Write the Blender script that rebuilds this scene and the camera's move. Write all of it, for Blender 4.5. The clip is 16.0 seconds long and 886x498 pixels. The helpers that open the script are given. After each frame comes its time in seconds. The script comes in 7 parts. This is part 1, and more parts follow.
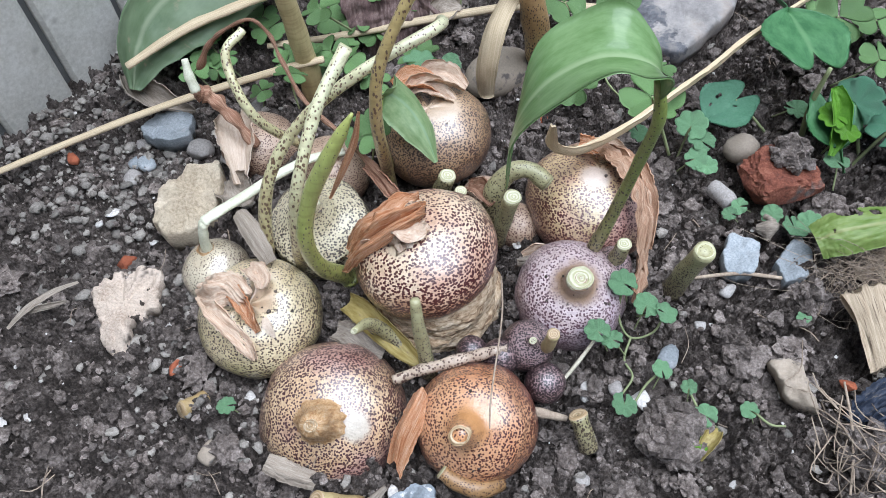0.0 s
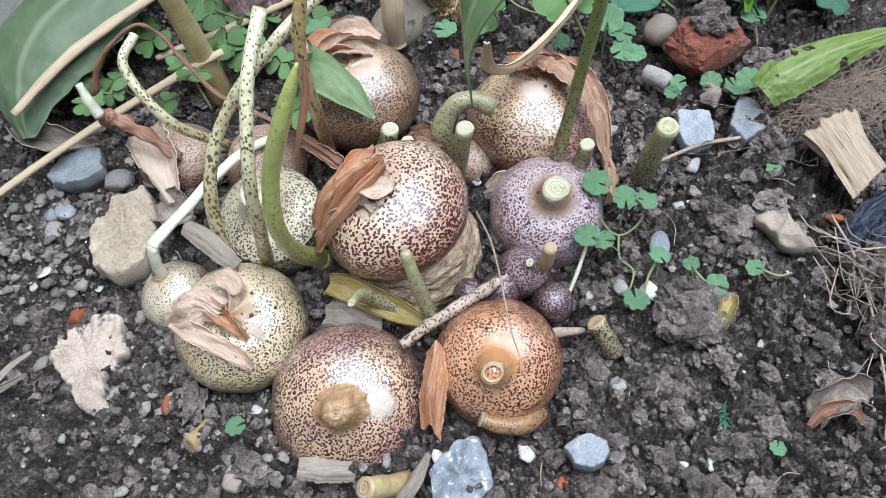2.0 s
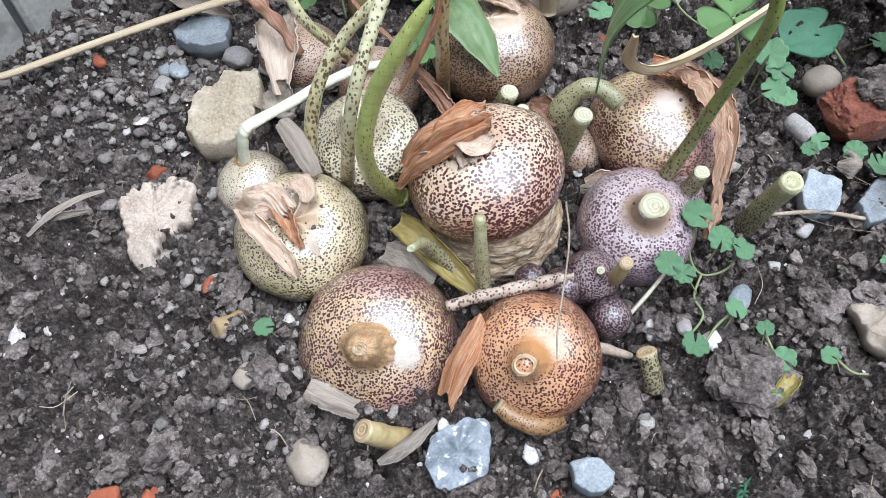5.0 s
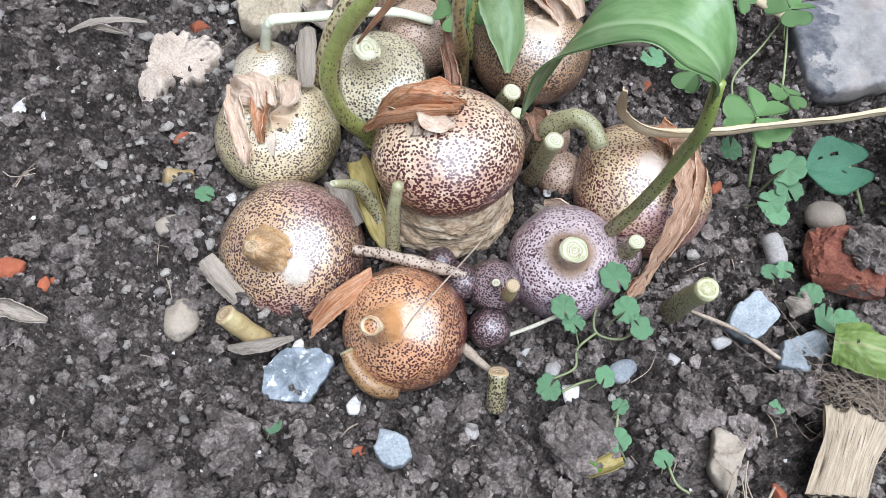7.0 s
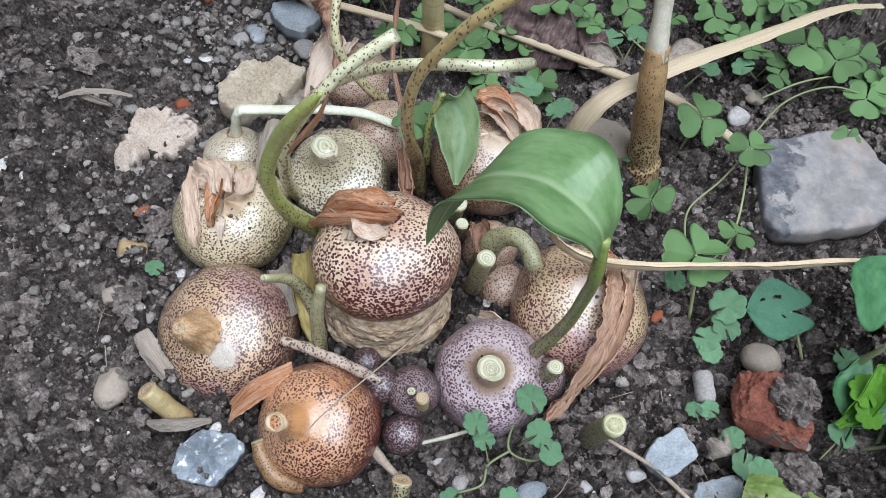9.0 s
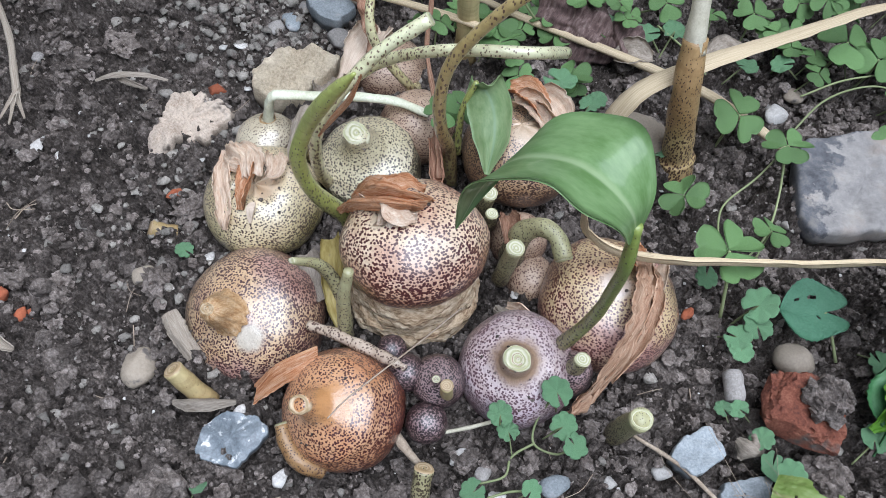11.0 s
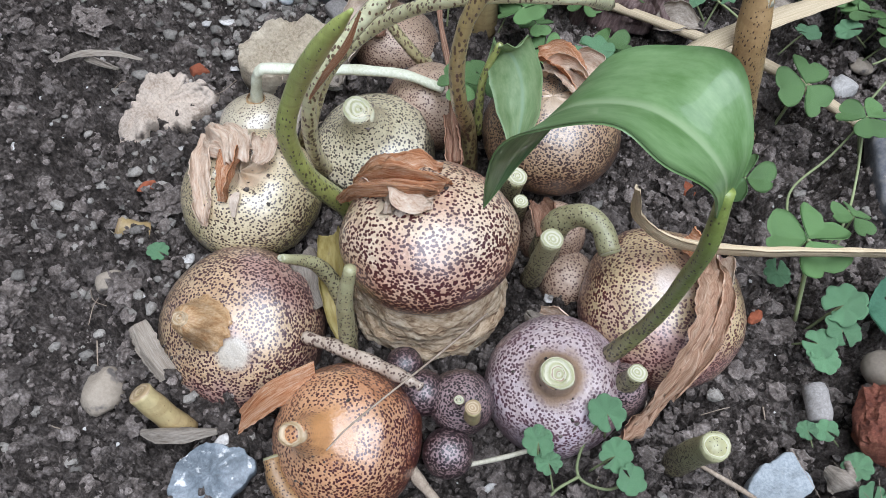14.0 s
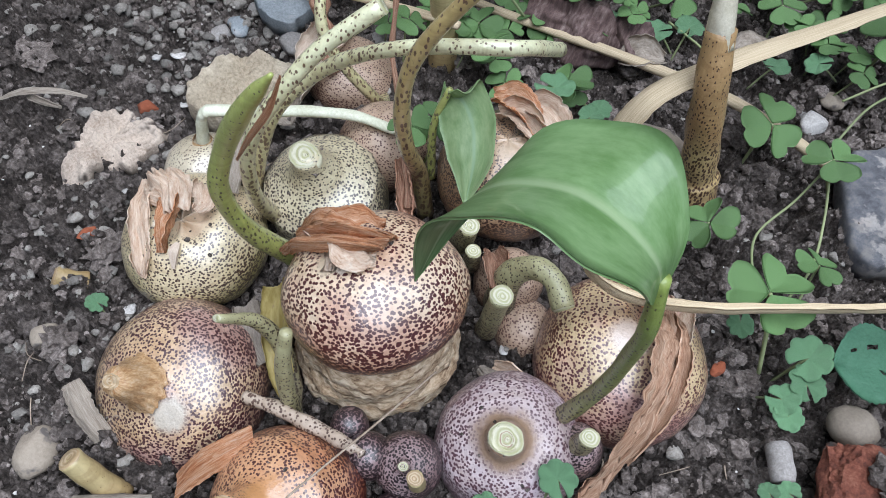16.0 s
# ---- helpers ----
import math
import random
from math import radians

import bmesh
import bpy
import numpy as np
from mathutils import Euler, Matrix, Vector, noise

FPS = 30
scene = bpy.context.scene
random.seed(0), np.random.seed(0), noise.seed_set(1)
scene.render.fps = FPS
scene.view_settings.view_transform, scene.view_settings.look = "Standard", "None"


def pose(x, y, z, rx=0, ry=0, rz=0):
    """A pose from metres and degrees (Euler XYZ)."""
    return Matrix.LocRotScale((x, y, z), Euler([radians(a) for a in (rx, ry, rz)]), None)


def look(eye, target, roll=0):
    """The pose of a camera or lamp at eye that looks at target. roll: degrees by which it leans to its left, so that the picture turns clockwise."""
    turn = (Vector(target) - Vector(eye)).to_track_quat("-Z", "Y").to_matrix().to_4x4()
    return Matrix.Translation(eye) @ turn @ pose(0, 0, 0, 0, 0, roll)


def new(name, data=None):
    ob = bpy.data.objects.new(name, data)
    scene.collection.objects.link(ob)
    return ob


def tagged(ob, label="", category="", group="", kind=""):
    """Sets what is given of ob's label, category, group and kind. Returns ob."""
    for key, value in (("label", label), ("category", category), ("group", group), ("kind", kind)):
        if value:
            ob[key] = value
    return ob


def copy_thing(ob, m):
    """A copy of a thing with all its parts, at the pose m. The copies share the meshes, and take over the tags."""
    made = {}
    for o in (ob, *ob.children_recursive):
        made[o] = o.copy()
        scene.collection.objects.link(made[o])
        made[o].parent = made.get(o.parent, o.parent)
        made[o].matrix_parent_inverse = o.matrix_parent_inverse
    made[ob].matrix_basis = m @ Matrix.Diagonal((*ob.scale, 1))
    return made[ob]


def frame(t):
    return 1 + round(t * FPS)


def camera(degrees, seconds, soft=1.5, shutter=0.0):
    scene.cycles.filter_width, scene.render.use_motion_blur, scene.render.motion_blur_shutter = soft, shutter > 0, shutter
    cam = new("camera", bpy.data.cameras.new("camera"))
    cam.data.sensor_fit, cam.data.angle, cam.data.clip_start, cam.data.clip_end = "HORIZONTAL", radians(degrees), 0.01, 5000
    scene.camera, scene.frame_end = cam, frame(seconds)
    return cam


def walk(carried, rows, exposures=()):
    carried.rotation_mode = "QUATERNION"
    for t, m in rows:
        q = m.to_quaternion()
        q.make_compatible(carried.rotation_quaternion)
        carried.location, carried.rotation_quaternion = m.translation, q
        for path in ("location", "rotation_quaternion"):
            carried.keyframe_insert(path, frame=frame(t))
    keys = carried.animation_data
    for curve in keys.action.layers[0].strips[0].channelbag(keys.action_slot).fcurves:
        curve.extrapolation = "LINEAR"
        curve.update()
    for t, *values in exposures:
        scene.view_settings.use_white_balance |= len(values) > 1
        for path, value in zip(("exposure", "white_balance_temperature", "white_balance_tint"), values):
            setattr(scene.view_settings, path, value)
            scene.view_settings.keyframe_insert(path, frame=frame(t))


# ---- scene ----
import functools
from mathutils.bvhtree import BVHTree

cam = camera(56.1, 16.0, soft=0.3)
PATH = [
    (0, (0.012, 0.008, 0.48), (0.003, 1.054, -1.224), -3.4),
    (0.5, (-0.026, 0.005, 0.473), (0.06, 1.044, -1.233), -4.6),
    (1, (-0.034, 0.014, 0.468), (0.14, 1.067, -1.223), -5.3),
    (1.5, (-0.036, 0.005, 0.456), (0.167, 1.044, -1.241), -7.1),
    (2, (-0.033, 0.001, 0.446), (0.176, 1.008, -1.269), -9.4),
    (2.5, (-0.031, 0.012, 0.442), (0.189, 0.998, -1.285), -10.6),
    (3, (-0.025, 0.014, 0.437), (0.199, 0.983, -1.298), -10.5),
    (3.5, (-0.03, 0.015, 0.436), (0.187, 0.98, -1.302), -7.4),
    (4, (-0.041, 0.009, 0.429), (0.12, 0.974, -1.315), -3.9),
    (4.2, (-0.042, 0.012, 0.426), (0.089, 0.979, -1.32), -2.9),
    (6.3, (0.036, -0.005, 0.454), (-0.166, 0.932, -1.301), 4.9),
    (6.5, (0.045, 0.002, 0.456), (-0.177, 0.907, -1.313), 6.4),
    (7, (0.09, 0.027, 0.462), (-0.187, 0.841, -1.344), 8.8),
    (7.5, (0.137, 0.046, 0.474), (-0.218, 0.866, -1.315), 8.9),
    (8, (0.133, 0.072, 0.486), (-0.269, 0.91, -1.285), 8.2),
    (8.5, (0.134, 0.086, 0.49), (-0.279, 0.936, -1.272), 8.7),
    (8.7, (0.135, 0.083, 0.492), (-0.286, 0.94, -1.265), 8.6),
    (10.8, (0.132, 0.076, 0.482), (-0.342, 0.9, -1.278), 6.9),
    (11, (0.139, 0.075, 0.484), (-0.351, 0.898, -1.272), 6.3),
    (11.5, (0.139, 0.074, 0.486), (-0.371, 0.885, -1.269), 5.4),
    (12, (0.142, 0.077, 0.48), (-0.359, 0.886, -1.279), 5.7),
    (12.5, (0.143, 0.097, 0.456), (-0.347, 0.906, -1.306), 5.7),
    (13, (0.131, 0.098, 0.417), (-0.365, 0.908, -1.343), 4.6),
    (13.5, (0.125, 0.096, 0.388), (-0.396, 0.925, -1.356), 4.0),
    (14, (0.121, 0.097, 0.404), (-0.414, 0.94, -1.33), 3.9),
    (14.5, (0.12, 0.114, 0.407), (-0.419, 0.957, -1.325), 4.1),
    (15, (0.114, 0.122, 0.41), (-0.421, 0.966, -1.323), 4.8),
    (15.5, (0.118, 0.126, 0.399), (-0.411, 0.969, -1.336), 4.7),
    (16, (0.121, 0.136, 0.403), (-0.402, 0.987, -1.33), 4.5),
]
EXPOSURES = [(0.0, 1.03, 6080, 7), (1.5, 1.07, 6080, 7), (3.5, 1.17, 6080, 7), (6.5, 1.19, 6080, 7), (7.5, 1.19, 6080, 7), (8.5, 0.83, 6080, 7), (11.0, 0.82, 6080, 7), (12.5, 0.83, 6080, 7), (14.0, 0.78, 6080, 7), (16.0, 0.78, 6080, 7)]
walk(cam, [(t, look(eye, target, roll)) for t, eye, target, roll in PATH], EXPOSURES)

# ---------------------------------------------------------------- light
world = bpy.data.worlds.new("overcast_sky")
scene.world = world
world.use_nodes = True
wn, wl = world.node_tree.nodes, world.node_tree.links
sky = wn.new("ShaderNodeTexSky")
sky.sky_type, sky.sun_disc = "NISHITA", False
sky.sun_elevation, sky.sun_rotation = radians(78), radians(95)
sky.air_density, sky.dust_density, sky.ozone_density = 1.0, 2.0, 1.5
wl.new(sky.outputs[0], wn["Background"].inputs[0])
wn["Background"].inputs[1].default_value = 0.022
sun_data = bpy.data.lights.new("sun", "SUN")
sun_data.energy, sun_data.angle, sun_data.color = 3.0, radians(62), (0.945, 0.985, 1.10)
sun = new("sun", sun_data)
sun.matrix_world = look((0.45, 0.15, 2.2), (0, 0.25, 0))

# ---------------------------------------------------------------- materials


def ramp(nt, stops, fac):
    node = nt.nodes.new("ShaderNodeValToRGB")
    while len(node.color_ramp.elements) < len(stops):
        node.color_ramp.elements.new(0.5)
    for e, (at, col) in zip(node.color_ramp.elements, stops):
        e.position, e.color = at, (*col, 1)
    nt.links.new(fac, node.inputs[0])
    return node.outputs[0]


def noise_node(nt, vec, scale, detail=6.0, rough=0.6):
    node = nt.nodes.new("ShaderNodeTexNoise")
    node.inputs["Scale"].default_value = scale
    node.inputs["Detail"].default_value = detail
    node.inputs["Roughness"].default_value = rough
    nt.links.new(vec, node.inputs["Vector"])
    return node.outputs[0]


def maths(nt, op, a, b=None):
    node = nt.nodes.new("ShaderNodeMath")
    node.operation = op
    for i, v in enumerate((a, b)):
        if v is None:
            continue
        if isinstance(v, (int, float)):
            node.inputs[i].default_value = v
        else:
            nt.links.new(v, node.inputs[i])
    return node.outputs[0]


def mixed(nt, fac, a, b, how="MIX"):
    node = nt.nodes.new("ShaderNodeMix")
    node.data_type, node.blend_type = "RGBA", how
    for i, v in ((0, fac), (6, a), (7, b)):
        if isinstance(v, tuple):
            node.inputs[i].default_value = (*v, 1)
        elif isinstance(v, (int, float)):
            node.inputs[i].default_value = v
        else:
            nt.links.new(v, node.inputs[i])
    return node.outputs[2]


def mapped(nt, vec, scale):
    node = nt.nodes.new("ShaderNodeMapping")
    node.inputs["Scale"].default_value = scale
    nt.links.new(vec, node.inputs["Vector"])
    return node.outputs[0]


def start(name):
    m = bpy.data.materials.new(name)
    m.use_nodes = True
    nt = m.node_tree
    return m, nt, nt.nodes["Principled BSDF"], nt.nodes.new("ShaderNodeTexCoord")


def bumped(nt, bsdf, height, strength, distance):
    b = nt.nodes.new("ShaderNodeBump")
    b.inputs["Strength"].default_value, b.inputs["Distance"].default_value = strength, distance
    nt.links.new(height, b.inputs["Height"])
    nt.links.new(b.outputs[0], bsdf.inputs["Normal"])


def surface(name, stops, scale=60, rough=0.85, bump=0.4, bscale=500, fine=700, stretch=(1, 1, 1), spec=0.4,
            uv=False, island=False, vary=0.25, through_light=0.0, speck=None):
    """A rough natural surface: two scales of colour, relief, and a shift of value from piece to piece."""
    m, nt, bsdf, tc = start(name)
    vec = mapped(nt, tc.outputs["UV" if uv else "Object"], stretch)
    big = noise_node(nt, vec, scale, 4)
    small = noise_node(nt, vec, fine, 5, 0.7)
    col = ramp(nt, stops, maths(nt, "ADD", maths(nt, "MULTIPLY", big, 0.45), maths(nt, "MULTIPLY", small, 0.55)))
    if speck:
        mask = ramp(nt, [(0.58, (0, 0, 0)), (0.66, (1, 1, 1))], noise_node(nt, vec, speck[1], 3))
        col = mixed(nt, mask, col, speck[0])
    if island:
        rnd = nt.nodes.new("ShaderNodeNewGeometry").outputs["Random Per Island"]
    else:
        rnd = nt.nodes.new("ShaderNodeObjectInfo").outputs["Random"]
    hsv = nt.nodes.new("ShaderNodeHueSaturation")
    nt.links.new(maths(nt, "ADD", maths(nt, "MULTIPLY", rnd, 2 * vary), 1 - vary), hsv.inputs["Value"])
    nt.links.new(col, hsv.inputs["Color"])
    nt.links.new(hsv.outputs[0], bsdf.inputs["Base Color"])
    bsdf.inputs["Roughness"].default_value = rough
    bsdf.inputs["Specular IOR Level"].default_value = spec
    if bump:
        bumped(nt, bsdf, noise_node(nt, vec, bscale, 8, 0.72), bump, 0.0035 if not uv else 0.0012)
    if through_light:
        lit_through(nt, bsdf, hsv.outputs[0], through_light)
    return m


def lit_through(nt, bsdf, col, amount):
    tr = nt.nodes.new("ShaderNodeBsdfTranslucent")
    nt.links.new(col, tr.inputs[0])
    mix = nt.nodes.new("ShaderNodeMixShader")
    mix.inputs[0].default_value = amount
    nt.links.new(bsdf.outputs[0], mix.inputs[1])
    nt.links.new(tr.outputs[0], mix.inputs[2])
    nt.links.new(mix.outputs[0], nt.nodes["Material Output"].inputs[0])


def spotted(name, tip, mid, low, spot, height, scale=330, size=0.33, stretch=(1, 1, 1.35), rough=0.34, flush=None, strength=1.0, coat=0.85, bare=None, scar=None):
    """Living bulb or stalk skin with dark dashes; its colour drifts from low to tip along the local z axis. On bulbs
    the drift is partly pigment, partly sky glare and flank shade painted in.
    """
    m, nt, bsdf, tc = start(name)
    vec = tc.outputs["Object"]
    sep = nt.nodes.new("ShaderNodeSeparateXYZ")
    nt.links.new(vec, sep.inputs[0])
    big = noise_node(nt, vec, 28, 4)
    along = maths(nt, "ADD", maths(nt, "MULTIPLY", sep.outputs[2], 0.5 / height), maths(nt, "MULTIPLY", big, 0.9))
    # dark low zone, pale mid: pigment plus painted flank shade and broad highlight
    col = ramp(nt, [(0.40, low), (0.70, mid), (1.0, tip)], along)
    if flush:
        col = mixed(nt, ramp(nt, [(0.48, (0, 0, 0)), (0.62, (0.8, 0.8, 0.8))], noise_node(nt, vec, 19, 3)), col, flush)
    streak = noise_node(nt, mapped(nt, vec, (1, 1, 0.12)), 420, 3)
    col = mixed(nt, 0.25, col, ramp(nt, [(0.3, (0.25, 0.2, 0.15)), (0.7, (1, 1, 1))], streak), "MULTIPLY")
    rings = ramp(nt, [(0.40, (1, 1, 1)), (0.47, (0.72, 0.66, 0.6)), (0.52, (1, 1, 1))], noise_node(nt, mapped(nt, vec, (0.10, 0.10, 1)), 130, 3))
    col = mixed(nt, 0.55, col, rings, "MULTIPLY")
    wob = nt.nodes.new("ShaderNodeTexNoise")
    wob.inputs["Scale"].default_value, wob.inputs["Detail"].default_value = scale * 0.7, 2
    nt.links.new(vec, wob.inputs["Vector"])
    shift = nt.nodes.new("ShaderNodeVectorMath")
    shift.operation = "MULTIPLY_ADD"
    nt.links.new(wob.outputs["Color"], shift.inputs[0])
    shift.inputs[1].default_value = (0.42 / scale,) * 3
    nt.links.new(vec, shift.inputs[2])
    vor = nt.nodes.new("ShaderNodeTexVoronoi")
    vor.inputs["Scale"].default_value, vor.inputs["Randomness"].default_value = scale, 0.85
    nt.links.new(mapped(nt, shift.outputs[0], stretch), vor.inputs["Vector"])
    bands = noise_node(nt, mapped(nt, vec, (0.14, 0.14, 1)), 120, 3)
    # dashes thicken downwards, which also deepens the painted dark of the flanks
    dens = maths(nt, "ADD", maths(nt, "ADD", maths(nt, "MULTIPLY", noise_node(nt, vec, 45, 3), 0.28), maths(nt, "MULTIPLY", bands, 0.22)), maths(nt, "SUBTRACT", size - 0.085, maths(nt, "MULTIPLY", along, 0.33)))
    run = noise_node(nt, mapped(nt, vec, (1, 1, 1.9)), scale * 0.9, 1)
    dens = maths(nt, "ADD", dens, maths(nt, "MULTIPLY", maths(nt, "SUBTRACT", run, 0.5), 0.30))
    gap = maths(nt, "SUBTRACT", dens, vor.outputs["Distance"])
    mask = ramp(nt, [(0.0, (0, 0, 0)), (0.11, (1, 1, 1))], gap)
    if bare:
        # a worn cap near the tip that has lost its dashes
        mask = mixed(nt, ramp(nt, [(bare, (0, 0, 0)), (bare + 0.08, (1, 1, 1))], along), mask, (0.0, 0.0, 0.0))
    if scar:
        # skin rubbed bare round one place, with no dashes
        far = nt.nodes.new("ShaderNodeVectorMath")
        far.operation = "DISTANCE"
        nt.links.new(vec, far.inputs[0])
        far.inputs[1].default_value = scar[0]
        ring = maths(nt, "ADD", maths(nt, "MULTIPLY", far.outputs["Value"], 1 / scar[1]), maths(nt, "MULTIPLY", noise_node(nt, vec, 75, 6, 0.7), 0.8))
        rub = ramp(nt, [(0.0, (1, 1, 1)), (0.72, (0.9, 0.9, 0.9)), (0.98, (0, 0, 0))], maths(nt, "MULTIPLY", ring, 0.72))
        col = mixed(nt, rub, col, mixed(nt, noise_node(nt, vec, 160, 5, 0.7), scar[2], tuple(0.62 * c for c in scar[2])))
        mask = mixed(nt, rub, mask, (0.0, 0.0, 0.0))
    fade = maths(nt, "MULTIPLY", mask, maths(nt, "ADD", maths(nt, "MULTIPLY", noise_node(nt, vec, 160, 2), 0.5), strength - 0.25))
    col = mixed(nt, fade, col, spot)
    nt.links.new(col, bsdf.inputs["Base Color"])
    r = maths(nt, "ADD", maths(nt, "MULTIPLY", noise_node(nt, vec, 120, 4), 0.3), rough - 0.15)
    nt.links.new(r, bsdf.inputs["Roughness"])
    nt.links.new(maths(nt, "ADD", maths(nt, "MULTIPLY", noise_node(nt, vec, 70, 5, 0.7), 0.34), 0.17), bsdf.inputs["Coat Roughness"])
    bsdf.inputs["Coat Weight"].default_value = coat
    bsdf.inputs["Coat IOR"].default_value = 1.75
    bumped(nt, bsdf, maths(nt, "ADD", maths(nt, "ADD", noise_node(nt, vec, 260, 7, 0.7), streak), maths(nt, "MULTIPLY", mask, -0.3)), 0.42, 0.0011)
    soft_bump = nt.nodes.new("ShaderNodeBump")
    soft_bump.inputs["Strength"].default_value, soft_bump.inputs["Distance"].default_value = 0.16, 0.0011
    nt.links.new(maths(nt, "ADD", noise_node(nt, vec, 150, 6, 0.65), streak), soft_bump.inputs["Height"])
    nt.links.new(soft_bump.outputs[0], bsdf.inputs["Coat Normal"])
    return m


def blade(name, stops, vein, rough=0.4, veins=46.0, amount=0.35, coat=0.0, blot=None):
    """A green leaf with a pale midrib and fine veins that follow its length; u runs along, v across."""
    m, nt, bsdf, tc = start(name)
    uv = tc.outputs["UV"]
    sep = nt.nodes.new("ShaderNodeSeparateXYZ")
    nt.links.new(uv, sep.inputs[0])
    col = ramp(nt, stops, noise_node(nt, mapped(nt, uv, (3, 3, 1)), 2.0, 6, 0.65))
    fine = nt.nodes.new("ShaderNodeTexNoise")
    fine.inputs["Scale"].default_value, fine.inputs["Detail"].default_value = veins, 2
    nt.links.new(mapped(nt, uv, (0.05, 1, 1)), fine.inputs["Vector"])
    col = mixed(nt, 0.06, col, ramp(nt, [(0.35, (0.35, 0.4, 0.3)), (0.65, (1, 1, 1))], fine.outputs[0]), "MULTIPLY")
    off = maths(nt, "ABSOLUTE", maths(nt, "SUBTRACT", sep.outputs[1], 0.5))
    rib = ramp(nt, [(0.012, (0.7, 0.7, 0.7)), (0.05, (0, 0, 0))], off)
    col = mixed(nt, rib, col, vein)
    if blot:
        mask = ramp(nt, [(0.6, (0, 0, 0)), (0.7, (1, 1, 1))], noise_node(nt, mapped(nt, uv, (4, 2, 1)), 2.2, 5))
        col = mixed(nt, mask, col, blot)
    nt.links.new(col, bsdf.inputs["Base Color"])
    bsdf.inputs["Roughness"].default_value = rough
    bsdf.inputs["Coat Weight"].default_value = coat
    bumped(nt, bsdf, fine.outputs[0], 0.12, 0.0006)
    lit_through(nt, bsdf, col, amount)
    return m


# Wide dry-to-moist tones; ground darker than crumbs, which paints in some gap shade
M_SOIL = surface("soil", [(0.38, (0.036, 0.029, 0.024)), (0.48, (0.094, 0.076, 0.065)), (0.56, (0.180, 0.150, 0.132)), (0.66, (0.348, 0.298, 0.266))], scale=60, rough=0.95, bump=1.0, bscale=420, fine=430, spec=0.25, vary=0.0)
M_CRUMB = surface("soil_crumb", [(0.38, (0.059, 0.047, 0.040)), (0.48, (0.155, 0.128, 0.111)), (0.55, (0.268, 0.225, 0.200)), (0.64, (0.484, 0.418, 0.378))], scale=80, rough=0.95, bump=1.0, bscale=420, fine=460, spec=0.25, island=True, vary=0.45)
M_CLOD = surface("soil_clod", [(0.36, (0.070, 0.055, 0.048)), (0.5, (0.187, 0.155, 0.135)), (0.64, (0.398, 0.341, 0.306))], scale=90, rough=0.95, bump=1.0, bscale=380, fine=520, spec=0.25, island=True, vary=0.4)
M_GRAVEL = surface("pale_crumb", [(0.36, (0.19, 0.168, 0.142)), (0.64, (0.46, 0.42, 0.37))], scale=120, rough=0.95, bump=0.8, bscale=600, island=True, vary=0.4)
M_CONGLOM = surface("pale_rock", [(0.36, (0.46, 0.36, 0.245)), (0.5, (0.72, 0.60, 0.435)), (0.64, (0.90, 0.79, 0.62))], scale=45, rough=0.95, bump=1.0, bscale=520, fine=500, vary=0.05)
M_MORTAR = surface("mortar", [(0.36, (0.50, 0.38, 0.29)), (0.55, (0.90, 0.75, 0.61))], scale=50, rough=0.95, bump=0.8, bscale=300, speck=((0.15, 0.115, 0.095), 52))
M_BLUE = surface("blue_stone", [(0.36, (0.174, 0.192, 0.204)), (0.5, (0.270, 0.294, 0.306)), (0.64, (0.384, 0.402, 0.414))], scale=45, rough=0.7, bump=0.35, bscale=600, speck=((0.36, 0.36, 0.36), 60))
M_GREY = surface("grey_stone", [(0.36, (0.20, 0.18, 0.165)), (0.64, (0.42, 0.39, 0.36))], scale=50, rough=0.85, bump=0.4, bscale=500)
M_TAN = surface("tan_stone", [(0.3, (0.22, 0.18, 0.135)), (0.7, (0.37, 0.31, 0.245))], scale=45, rough=0.75, bump=0.3, bscale=400, speck=((0.11, 0.094, 0.084), 85))
M_WHITE = surface("white_chip", [(0.36, (0.36, 0.33, 0.30)), (0.64, (0.68, 0.65, 0.61))], scale=80, rough=0.75, bump=0.4, bscale=500)
M_BRICK = surface("brick", [(0.36, (0.099, 0.034, 0.023)), (0.5, (0.225, 0.074, 0.045)), (0.64, (0.342, 0.144, 0.090))], scale=70, rough=0.95, bump=0.9, bscale=380, fine=500, speck=((0.10, 0.085, 0.075), 38))
M_CHIP = surface("brick_chip", [(0.25, (0.30, 0.075, 0.035)), (0.75, (0.52, 0.17, 0.085))], scale=90, rough=0.95, bump=0.8, bscale=400)


